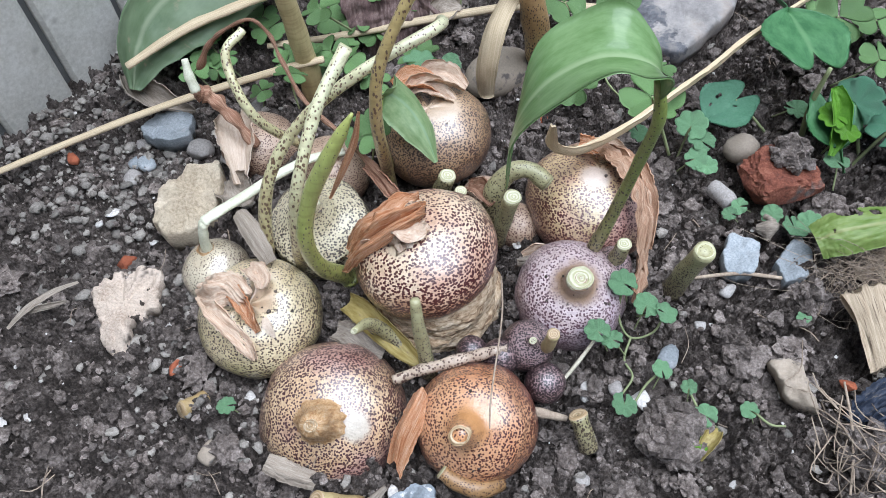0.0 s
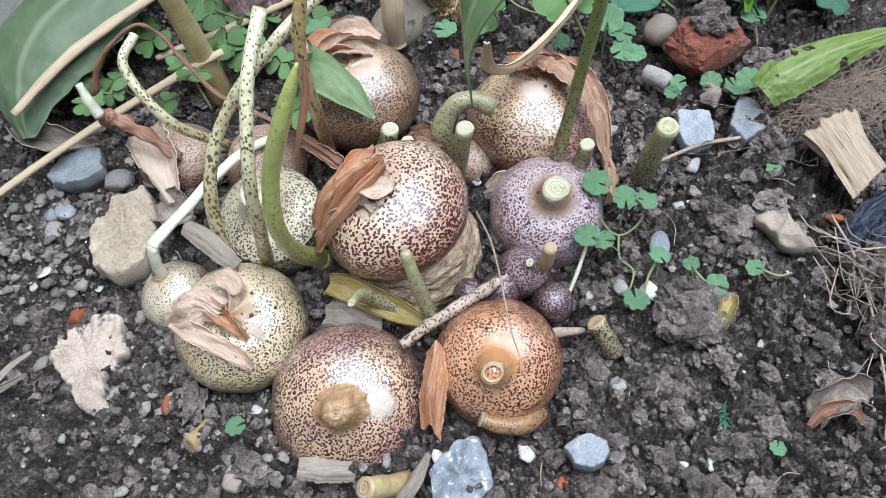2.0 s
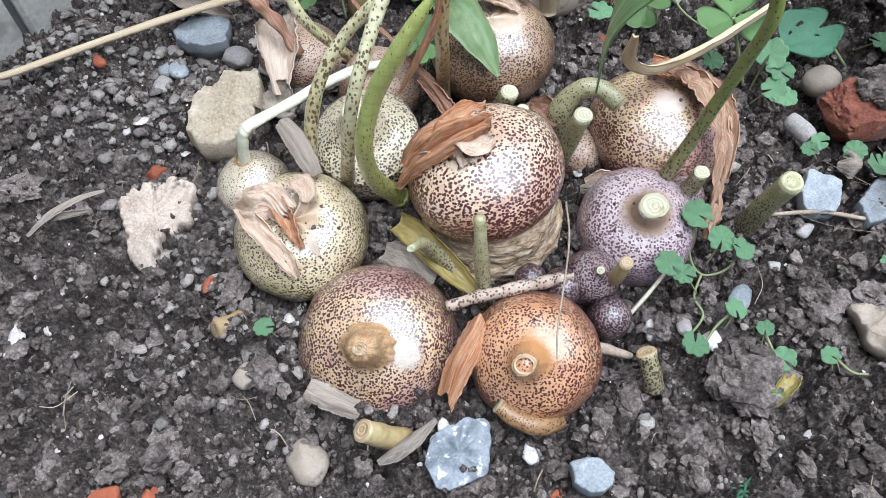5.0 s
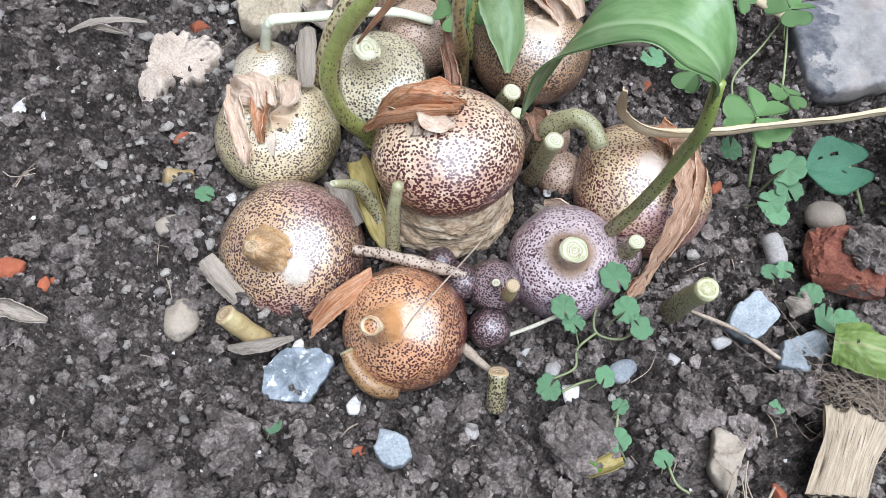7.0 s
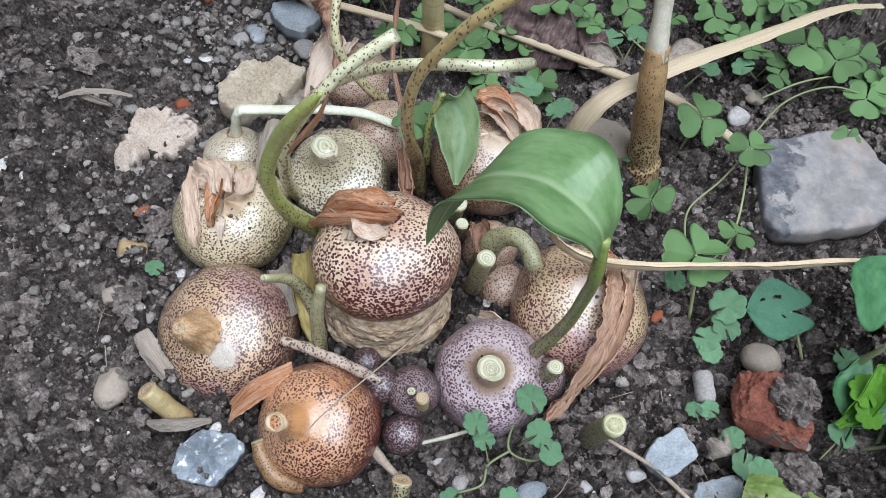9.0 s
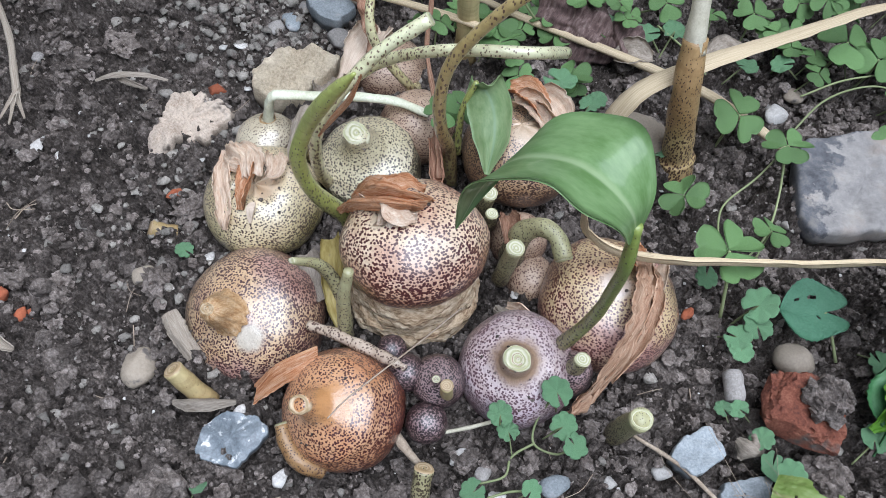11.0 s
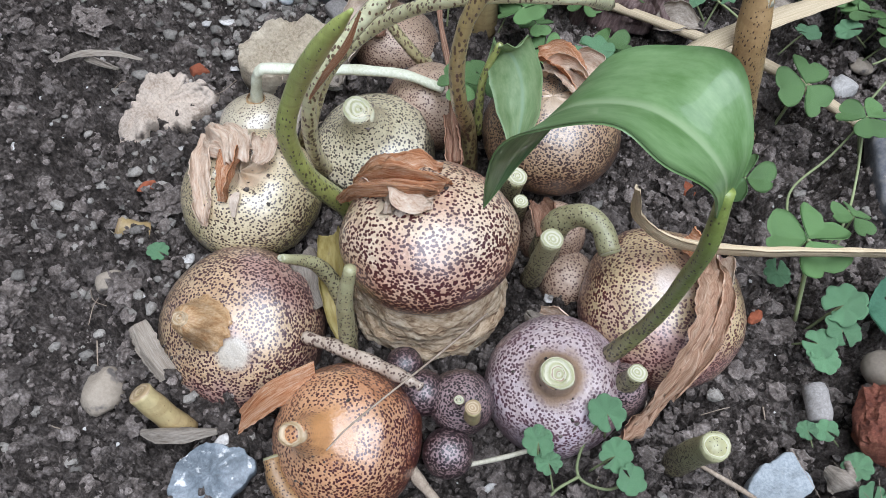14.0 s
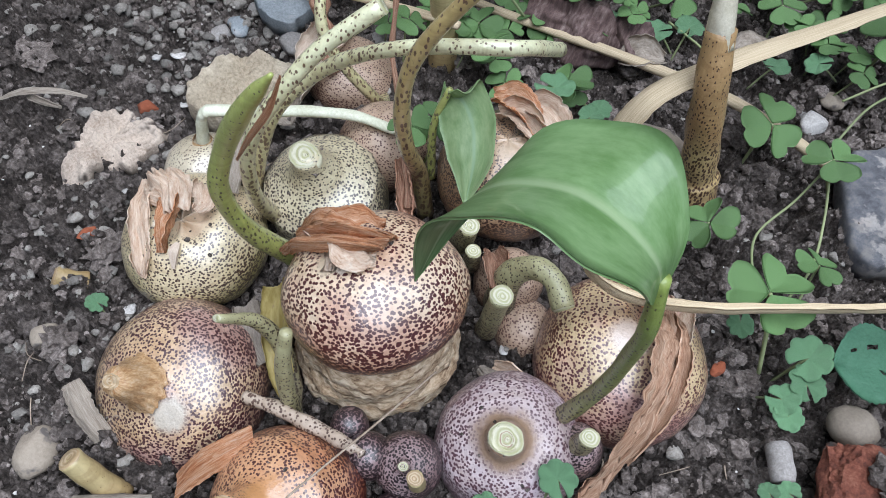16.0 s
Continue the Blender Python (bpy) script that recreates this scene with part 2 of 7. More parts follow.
def slate_skin():
    """Dark slate, the greater part of its face under a pale ragged bloom."""
    m, nt, bsdf, tc = start("dark_slate")
    vec = tc.outputs["Object"]
    sep = nt.nodes.new("ShaderNodeSeparateXYZ")
    nt.links.new(vec, sep.inputs[0])
    dark = ramp(nt, [(0.35, (0.060, 0.060, 0.066)), (0.5, (0.125, 0.125, 0.135)), (0.64, (0.22, 0.205, 0.19))], noise_node(nt, vec, 90, 7, 0.7))
    pale = ramp(nt, [(0.35, (0.21, 0.195, 0.185)), (0.5, (0.29, 0.27, 0.255)), (0.65, (0.39, 0.36, 0.33))], noise_node(nt, vec, 60, 7, 0.7))
    brown = ramp(nt, [(0.52, (0, 0, 0)), (0.68, (0.7, 0.7, 0.7))], noise_node(nt, vec, 26, 4))
    pale = mixed(nt, brown, pale, (0.30, 0.235, 0.19))
    side = maths(nt, "ADD", maths(nt, "MULTIPLY", sep.outputs[0], 14.0), maths(nt, "MULTIPLY", sep.outputs[1], 3.0))
    edge = maths(nt, "ADD", side, maths(nt, "MULTIPLY", noise_node(nt, vec, 55, 8, 0.65), 1.3))
    nt.links.new(mixed(nt, ramp(nt, [(0.30, (0, 0, 0)), (0.38, (1, 1, 1))], edge), dark, pale), bsdf.inputs["Base Color"])
    bsdf.inputs["Roughness"].default_value = 0.7
    bumped(nt, bsdf, noise_node(nt, vec, 260, 9, 0.75), 0.7, 0.0025)
    return m


M_SLATE = slate_skin()
M_WALL = surface("concrete", [(0.36, (0.42, 0.40, 0.35)), (0.5, (0.54, 0.52, 0.465)), (0.64, (0.66, 0.64, 0.59))], scale=14, rough=0.9, bump=0.35, bscale=300, fine=300, vary=0.04, speck=((0.34, 0.32, 0.28), 22))
M_KERB = surface("old_concrete", [(0.36, (0.17, 0.165, 0.16)), (0.64, (0.30, 0.29, 0.275))], scale=30, rough=0.9, bump=0.5, bscale=300, fine=400, vary=0.05)
M_GROOVE = surface("dark_joint", [(0.3, (0.10, 0.10, 0.10)), (0.7, (0.17, 0.17, 0.165))], scale=40, rough=0.95)
M_STRAW = surface("straw", [(0.36, (0.391, 0.287, 0.164)), (0.5, (0.644, 0.517, 0.339)), (0.66, (0.851, 0.724, 0.513))], scale=3, fine=14, stretch=(0.6, 14, 1), bscale=9, rough=0.7, bump=0.5, uv=True, through_light=0.1, vary=0.12)
M_HUSK = surface("brown_husk", [(0.36, (0.32, 0.075, 0.030)), (0.46, (0.66, 0.28, 0.12)), (0.55, (0.84, 0.52, 0.32)), (0.66, (0.92, 0.76, 0.62))], scale=2.4, fine=13, stretch=(0.8, 8, 1), bscale=9, rough=0.45, bump=1.0, uv=True, through_light=0.25, vary=0.1)
M_PAPER = surface("papery_husk", [(0.34, (0.42, 0.24, 0.15)), (0.47, (0.68, 0.49, 0.35)), (0.58, (0.80, 0.66, 0.52)), (0.68, (0.88, 0.79, 0.68))], scale=3.0, fine=9, stretch=(1.4, 5, 1), bscale=8, rough=0.5, bump=0.8, uv=True, through_light=0.2, vary=0.1)
M_PEEL = surface("peeled_husk", [(0.34, (0.27, 0.12, 0.06)), (0.5, (0.50, 0.30, 0.19)), (0.66, (0.70, 0.52, 0.38))], scale=3, fine=12, stretch=(1.5, 8, 1), bscale=7, rough=0.6, bump=0.8, uv=True, through_light=0.1, vary=0.05)
M_COLLAR = surface("tan_collar", [(0.34, (0.30, 0.14, 0.055)), (0.5, (0.54, 0.34, 0.17)), (0.66, (0.72, 0.56, 0.38))], scale=2.5, fine=9, stretch=(1.5, 3, 1), bscale=6, rough=0.3, bump=0.4, uv=True, through_light=0.25, vary=0.05)
M_SCAR = surface("bare_dry_skin", [(0.34, (0.44, 0.30, 0.21)), (0.5, (0.62, 0.50, 0.39)), (0.66, (0.76, 0.66, 0.55))], scale=3, fine=16, stretch=(0.8, 5, 1), bscale=8, rough=0.42, bump=0.5, uv=True, vary=0.08)
M_DEAD = surface("withered_skin", [(0.34, (0.12, 0.050, 0.032)), (0.5, (0.30, 0.155, 0.095)), (0.66, (0.54, 0.38, 0.27))], scale=3, fine=9, stretch=(0.8, 5, 1), bscale=6, rough=0.65, bump=0.9, uv=True, vary=0.2)
M_GREYWOOD = surface("weathered_wood", [(0.34, (0.20, 0.16, 0.12)), (0.5, (0.40, 0.33, 0.26)), (0.66, (0.60, 0.53, 0.44))], scale=2, fine=9, stretch=(0.5, 12, 1), bscale=7, rough=0.85, bump=0.9, uv=True, vary=0.1)
M_SPLIT = surface("split_wood", [(0.34, (0.216, 0.152, 0.095)), (0.5, (0.454, 0.357, 0.246)), (0.66, (0.671, 0.562, 0.416))], scale=2, fine=9, stretch=(0.5, 12, 1), bscale=7, rough=0.85, bump=0.9, uv=True, vary=0.05, speck=((0.14, 0.10, 0.07), 3.2))
M_CORK = surface("corky_base", [(0.38, (0.16, 0.09, 0.05)), (0.45, (0.44, 0.30, 0.18)), (0.53, (0.64, 0.49, 0.33)), (0.62, (0.80, 0.67, 0.50))], scale=55, fine=170, stretch=(1, 1, 6), rough=0.8, bump=1.0, bscale=90)
def cut_flesh(name, pale, green, rim):
    """Layered flesh: rings of cream and green inside a darker rim; u runs from the rim to the middle."""
    m, nt, bsdf, tc = start(name)
    sep = nt.nodes.new("ShaderNodeSeparateXYZ")
    nt.links.new(tc.outputs["UV"], sep.inputs[0])
    wob = noise_node(nt, tc.outputs["Object"], 260, 3)
    u = maths(nt, "ADD", sep.outputs[0], maths(nt, "MULTIPLY", wob, 0.22))
    rings = maths(nt, "ADD", maths(nt, "MULTIPLY", maths(nt, "SINE", maths(nt, "MULTIPLY", u, 19.0)), 0.5), 0.5)
    col = mixed(nt, rings, green, pale)
    col = mixed(nt, ramp(nt, [(0.06, (1, 1, 1)), (0.16, (0, 0, 0))], u), col, rim)
    nt.links.new(col, bsdf.inputs["Base Color"])
    bsdf.inputs["Roughness"].default_value = 0.5
    bumped(nt, bsdf, rings, 0.3, 0.0008)
    return m


M_CUT = cut_flesh("cut_flesh", (0.60, 0.57, 0.43), (0.40, 0.39, 0.21), (0.22, 0.17, 0.08))
M_CUTDRY = cut_flesh("dry_cut_flesh", (0.52, 0.40, 0.26), (0.36, 0.25, 0.13), (0.24, 0.14, 0.07))
M_SHOOT = spotted("green_shoot", (0.46, 0.52, 0.14), (0.41, 0.47, 0.12), (0.36, 0.38, 0.13), (0.07, 0.06, 0.025), 0.10, scale=560, size=0.44, rough=0.42, stretch=(1, 1, 0.5))
M_LSTALK = spotted("leaf_stalk_skin", (0.29, 0.37, 0.09), (0.33, 0.36, 0.12), (0.35, 0.29, 0.15), (0.060, 0.045, 0.022), 0.10, scale=520, size=0.46, rough=0.4, coat=0.25, stretch=(1, 1, 0.6))
M_STALK = spotted("spotted_stalk", (0.50, 0.38, 0.15), (0.46, 0.35, 0.15), (0.30, 0.26, 0.11), (0.085, 0.035, 0.018), 0.15, scale=480, size=0.52, rough=0.45, stretch=(1, 1, 0.5))
M_PALE = spotted("pale_stalk", (0.76, 0.75, 0.48), (0.68, 0.64, 0.36), (0.50, 0.42, 0.20), (0.12, 0.065, 0.03), 0.14, scale=520, size=0.50, rough=0.42, stretch=(1, 1, 0.5))
M_STUB = spotted("stub_skin", (0.42, 0.40, 0.22), (0.34, 0.31, 0.17), (0.30, 0.26, 0.17), (0.055, 0.035, 0.02), 0.03, scale=700, size=0.58, rough=0.5, coat=0.25, stretch=(1, 1, 0.7))
M_TRUNK = spotted("stump_skin", (0.42, 0.27, 0.12), (0.50, 0.38, 0.18), (0.42, 0.29, 0.14), (0.060, 0.026, 0.014), 0.06, scale=640, size=0.57, rough=0.5, coat=0.25, stretch=(1, 1, 0.5))
M_TANSTEM = spotted("tan_stump", (0.56, 0.47, 0.24), (0.46, 0.36, 0.17), (0.34, 0.23, 0.10), (0.14, 0.07, 0.03), 0.04, scale=620, size=0.20, rough=0.6, coat=0.25, stretch=(1, 1, 0.5))
M_CURL = spotted("curled_stub_skin", (0.38, 0.23, 0.09), (0.33, 0.19, 0.08), (0.24, 0.14, 0.06), (0.07, 0.03, 0.015), 0.02, scale=760, size=0.46, rough=0.5, coat=0.25, stretch=(1, 1, 0.5))
M_STICK = spotted("dry_stick", (0.62, 0.50, 0.40), (0.56, 0.45, 0.35), (0.50, 0.40, 0.30), (0.10, 0.055, 0.04), 0.03, scale=576, size=0.50, rough=0.65, coat=0.25, stretch=(1, 1, 0.5))
M_SHEATH = surface("pale_sheath", [(0.36, (0.42, 0.38, 0.27)), (0.64, (0.64, 0.60, 0.48))], scale=90, rough=0.4, bump=0.3, bscale=300, vary=0.05)
M_WSHOOT = surface("bleached_shoot", [(0.36, (0.52, 0.52, 0.36)), (0.64, (0.76, 0.76, 0.62))], scale=60, rough=0.45, bump=0.3, bscale=300, vary=0.05)
M_LEAF = blade("broad_leaf", [(0.36, (0.155, 0.285, 0.092)), (0.64, (0.275, 0.425, 0.185))], (0.42, 0.54, 0.30), rough=0.42, amount=0.30, coat=0.35)
M_HEART = blade("heart_leaf", [(0.36, (0.045, 0.155, 0.055)), (0.64, (0.105, 0.265, 0.105))], (0.16, 0.32, 0.14), rough=0.5, amount=0.25, coat=0.15)
M_LEAFPALE = blade("pale_leaf", [(0.36, (0.22, 0.34, 0.14)), (0.64, (0.36, 0.48, 0.24))], (0.30, 0.44, 0.26), rough=0.45)
M_LEAFYEL = blade("yellowing_leaf", [(0.3, (0.16, 0.26, 0.05)), (0.7, (0.30, 0.38, 0.12))], (0.44, 0.46, 0.2), rough=0.5)
M_LEAFGOLD = blade("yellow_leaf", [(0.36, (0.36, 0.27, 0.08)), (0.64, (0.56, 0.46, 0.18))], (0.5, 0.4, 0.15), rough=0.5, blot=(0.35, 0.25, 0.14))
M_LEAFDYING = blade("browning_leaf", [(0.3, (0.13, 0.20, 0.10)), (0.7, (0.22, 0.30, 0.17))], (0.36, 0.42, 0.28), rough=0.5, blot=(0.34, 0.30, 0.20))
M_CLOVER = surface("clover_leaf", [(0.36, (0.10, 0.20, 0.065)), (0.64, (0.215, 0.355, 0.14))], scale=90, rough=0.5, bump=0.35, bscale=400, spec=0.4, through_light=0.3, vary=0.25)
M_PENNY = surface("lobed_leaf", [(0.36, (0.11, 0.255, 0.115)), (0.64, (0.25, 0.43, 0.24))], scale=110, rough=0.5, bump=0.5, bscale=350, spec=0.5, through_light=0.25, vary=0.22)
M_IVY = surface("blue_green_leaf", [(0.3, (0.052, 0.155, 0.085)), (0.7, (0.105, 0.255, 0.150))], scale=60, rough=0.45, bump=0.5, bscale=250, spec=0.5, through_light=0.2, vary=0.12)
M_BRIGHT = surface("young_leaf", [(0.3, (0.10, 0.27, 0.025)), (0.7, (0.20, 0.42, 0.05))], scale=80, rough=0.45, bump=0.5, bscale=250, through_light=0.35, vary=0.15)
M_RUNNER = surface("green_runner", [(0.3, (0.17, 0.21, 0.09)), (0.7, (0.30, 0.33, 0.17))], scale=60, rough=0.6, bump=0.2, vary=0.2)
M_ROOT = surface("dry_root", [(0.36, (0.221, 0.163, 0.117)), (0.64, (0.468, 0.377, 0.286))], scale=90, rough=0.85, bump=0.3, vary=0.25, island=True)
M_SHARD = surface("plastic_shard", [(0.36, (0.075, 0.088, 0.10)), (0.64, (0.20, 0.225, 0.245))], scale=40, rough=0.3, bump=0.25, bscale=150, spec=0.6, speck=((0.50, 0.50, 0.49), 160))
M_ROTTEN = surface("rotten_wood", [(0.34, (0.050, 0.030, 0.028)), (0.5, (0.150, 0.095, 0.085)), (0.60, (0.27, 0.19, 0.17)), (0.68, (0.42, 0.34, 0.30))], scale=40, fine=140, stretch=(3, 1, 0.6), rough=0.9, bump=1.0, bscale=150, vary=0.1)
M_NAVY = surface("dark_blue_plastic", [(0.36, (0.010, 0.014, 0.025)), (0.64, (0.030, 0.042, 0.070))], scale=4, fine=12, uv=True, stretch=(2, 3, 1), bscale=9, rough=0.55, bump=0.6, spec=0.4, vary=0.1, speck=((0.12, 0.105, 0.095), 3))
M_DEADLEAF = surface("dry_leaf", [(0.36, (0.18, 0.14, 0.105)), (0.64, (0.46, 0.40, 0.33))], scale=4, fine=10, uv=True, stretch=(1, 2, 1), bscale=7, rough=0.8, bump=0.6, through_light=0.15, vary=0.2)

# ---------------------------------------------------------------- mesh tools


def mesh_from(name, verts, faces, material, uvs=None, smooth=True):
    me = bpy.data.meshes.new(name)
    me.from_pydata([tuple(map(float, v)) for v in verts], [], [tuple(map(int, f)) for f in faces])
    if uvs is not None:
        layer = me.uv_layers.new(name="UVMap")
        idx = np.empty(len(me.loops), dtype=np.int32)
        me.loops.foreach_get("vertex_index", idx)
        layer.data.foreach_set("uv", np.asarray(uvs, dtype=np.float32)[idx].ravel())
    me.materials.append(material)
    me.polygons.foreach_set("use_smooth", [smooth] * len(me.polygons))
    me.update()
    return me


def thing(name, at, label, category, group=""):
    """An Empty that carries the parts of one thing."""
    ob = new(name)
    ob.location, ob.empty_display_size = at, 0.01
    return tagged(ob, label, category, group)


def part(name, shape, material, parent, label="", smooth=True, local=False):
    """One mesh under a thing or a part; shape is (verts, faces, uvs) in world places, or in the parent's own with local."""
    verts, faces, uvs = shape
    verts = np.asarray(verts, dtype=float)
    if not local:
        base, up = Vector((0, 0, 0)), parent
        while up is not None:
            base += up.location
            up = up.parent
        verts = verts - np.array(base)
    ob = new(name, mesh_from(name, verts, faces, material, uvs, smooth))
    ob.parent = parent
    return tagged(ob, label) if label else ob


def single(name, shape, material, label, category, group="", kind="", smooth=True):
    """A thing of one mesh, with its origin at its middle and its foot."""
    verts, faces, uvs = shape
    verts = np.asarray(verts, dtype=float)
    at = np.array([*((verts.max(0) + verts.min(0)) / 2)[:2], verts[:, 2].min()])
    ob = new(name, mesh_from(name, verts - at, faces, material, uvs, smooth))
    ob.location = at
    return tagged(ob, label, category, group, kind)


def glide(points, n):
    """n places along a smooth curve through the points."""
    p = np.asarray(points, dtype=float)
    k = len(p)
    e = np.vstack([2 * p[0] - p[1], p, 2 * p[-1] - p[-2]])
    u = np.linspace(0, k - 1 - 1e-9, n)
    i = u.astype(int)
    f = (u - i)[:, None]
    a, b, c, d = e[i], e[i + 1], e[i + 2], e[i + 3]
    return 0.5 * (2 * b + (c - a) * f + (2 * a - 5 * b + 4 * c - d) * f**2 + (-a + 3 * b - 3 * c + d) * f**3)


def unit(v):
    return v / (np.linalg.norm(v, axis=-1, keepdims=True) + 1e-12)


def tube(points, radii, n=24, seg=10, seed=0, lump=0.06, cap=True, flat=1.0):
    """A round stalk along the points; radii go from foot to end."""
    rng = np.random.RandomState(seed)
    c = glide(points, n)
    r = np.interp(np.linspace(0, 1, n), np.linspace(0, 1, len(radii)), radii)
    t = unit(np.gradient(c, axis=0))
    side = unit(np.cross(t[0], [0.31, 0.2, 0.93]))
    verts, uvs = [], []
    wob = rng.uniform(0, 6.28, 3)
    for i in range(n):
        side = unit(side - t[i] * (side @ t[i]))
        other = np.cross(t[i], side)
        for j in range(seg):
            a = 2 * math.pi * j / seg
            rr = r[i] * (1 + lump * (math.sin(3 * a + i * 0.7 + wob[0]) * 0.5 + math.sin(i * 0.9 + wob[1]) * 0.6 + math.sin(2 * a + wob[2]) * 0.4))
            verts.append(c[i] + side * math.cos(a) * rr + other * math.sin(a) * rr * flat)
            uvs.append((i / (n - 1), j / seg))
    faces = [(i * seg + j, i * seg + (j + 1) % seg, (i + 1) * seg + (j + 1) % seg, (i + 1) * seg + j) for i in range(n - 1) for j in range(seg)]
    if cap:
        for i, flip in ((0, True), (n - 1, False)):
            verts.append(c[i] + t[i] * (0.15 * r[i] if not flip else -0.15 * r[i]))
            uvs.append((i / (n - 1), 0.5))
            k = len(verts) - 1
            for j in range(seg):
                a, b = i * seg + j, i * seg + (j + 1) % seg
                faces.append((b, a, k) if flip else (a, b, k))
    return np.array(verts), faces, np.array(uvs)


def loft(rows, thick=0.0006):
    """A thin sheet through rows of places (along, across, xyz), closed round its rim."""
    g = np.asarray(rows, dtype=float)
    n, m = g.shape[:2]
    nor = unit(np.cross(np.gradient(g, axis=0), np.gradient(g, axis=1)))
    top, low = (g + nor * thick / 2).reshape(-1, 3), (g - nor * thick / 2).reshape(-1, 3)
    uv = np.stack(np.meshgrid(np.linspace(0, 1, n), np.linspace(0, 1, m), indexing="ij"), -1).reshape(-1, 2)
    faces, k = [], n * m
    for i in range(n - 1):
        for j in range(m - 1):
            a, b, c, d = i * m + j, i * m + j + 1, (i + 1) * m + j + 1, (i + 1) * m + j
            faces += [(a, d, c, b), (a + k, b + k, c + k, d + k)]
    rim = [i * m for i in range(n)] + [(n - 1) * m + j for j in range(1, m)] + [i * m + m - 1 for i in range(n - 2, -1, -1)] + [j for j in range(m - 2, 0, -1)]
    for a, b in zip(rim, rim[1:] + rim[:1]):
        faces.append((a, b, b + k, a + k))
    return np.vstack([top, low]), faces, np.vstack([uv, uv])


def ribbon(points, widths, side, curl=0.0, thick=0.0006, n=40, m=13, rough=0.0, seed=0, ragged=0.0, twist=0.0):
    """A strip along the points. side: the way across it; curl bends it across, up for plus; rough crumples it in long folds, ragged tears the edge."""
    n, m = max(n, 44), max(m, 15)
    c = glide(points, n)
    w = np.interp(np.linspace(0, 1, n), np.linspace(0, 1, len(widths)), widths)
    t = unit(np.gradient(c, axis=0))
    across = np.asarray(side, dtype=float)
    rows = []
    span = np.linalg.norm(np.diff(c, axis=0), axis=1).sum()
    for i in range(n):
        u = i / (n - 1)
        s = unit(across - t[i] * (across @ t[i]))
        up = np.cross(t[i], s)
        a = twist * u
        s, up = s * math.cos(a) + up * math.sin(a), up * math.cos(a) - s * math.sin(a)
        row = []
        for v in np.linspace(-1, 1, m):
            tear = noise.fractal(Vector((u * span * 420, 3.0 if v > 0 else 9.0, seed * 3.7)), 0.7, 2.2, 4)
            ww = w[i] * (1 + ragged * 0.5 * tear * abs(v) ** 2)
            bend = curl * w[i] * (v * v - 0.4)
            fold = noise.fractal(Vector((u * span * 70, v * 2.6, seed * 1.9)), 0.8, 2.0, 3) * 2.2
            crease = abs(noise.noise(Vector((u * span * 45, v * 5.5, seed * 5.1)))) * 1.8 + abs(noise.noise(Vector((u * span * 130, v * 7.5, seed * 2.3)))) * 0.9
            row.append(c[i] + s * v * ww / 2 + up * (bend + rough * (fold + crease)))
        rows.append(row)
    return loft(rows, thick)


def punched(shape, holes):
    """A sheet with holes eaten through it; holes are (along, across, half length, half width) in its uv."""
    v, f, uv = shape
    mids = [np.mean(uv[list(q)], axis=0) for q in f]
    keep = [q for q, (a, b) in zip(f, mids) if all(((a - h[0]) / h[2]) ** 2 + ((b - h[1]) / h[3]) ** 2 > 1 for h in holes)]
    return v, keep, uv


@functools.lru_cache(None)
def ball(level):
    bm = bmesh.new()
    bmesh.ops.create_icosphere(bm, subdivisions=level, radius=1)
    v = np.array([p.co[:] for p in bm.verts])
    f = np.array([[p.index for p in q.verts] for q in bm.faces])
    bm.free()
    return v, f


def lumpy(level, seed, amp=0.25, freq=1.3, angular=0.0, crumbly=0.0):
    """A unit pebble: a ball pushed in and out by noise; flat faces cut into it, or grown over with crumbs."""
    v, f = ball(level)
    rng = np.random.RandomState(seed)
    off = Vector(rng.uniform(-50, 50, 3))
    d = np.array([noise.fractal(Vector(p) * freq + off, 0.8, 2.1, 3) for p in v])
    if crumbly:
        knob = [np.array([0.5 - 1.3 * noise.voronoi(Vector(p) * q + off)[0][0] ** 2 for p in v]) for q in ((2.6, 5.5, 9.5) if level > 2 else (2.6, 5.5))]
        d = d + crumbly * sum(b * 0.55**a for a, b in enumerate(knob)) / amp + rng.normal(0, 0.065 if level < 4 else 0.03, len(v)) / amp
    out = v * (1 + amp * d)[:, None]
    for _ in range(int(angular)):
        nrm = unit(rng.normal(size=3))
        h = rng.uniform(0.5, 0.85)
        over = out @ nrm - h
        out = out - nrm * np.where(over > 0, over, 0)[:, None] * 0.92
    return out, f


def rock(name, at, size, material, label, category="stone", seed=0, flat=(1, 1, 0.6), turn=0.0, amp=0.22, angular=5, level=3, sink=0.35, tilt=0.0, group="", crumbly=0.0, boxy=0.0):
    v, f = lumpy(level, seed, amp, 1.2, angular, crumbly)
    if boxy:
        for ax in range(3):
            v[:, ax] = np.sign(v[:, ax]) * np.minimum(np.abs(v[:, ax]), boxy + 0.12 * np.abs(v[:, ax]) + 0.05 * np.sin(7 * v[:, ax - 1] + 5 * v[:, ax - 2]))
    v = v * np.array(flat) * size
    rot = np.array(Euler((radians(tilt), 0, radians(turn))).to_matrix())
    v = v @ rot.T
    ob = new(name, mesh_from(name, v, f, material, smooth=not crumbly))
    ob.location = (at[0], at[1], at[2] - v[:, 2].min() - sink * (v[:, 2].max() - v[:, 2].min()))
    return tagged(ob, label, category, group)


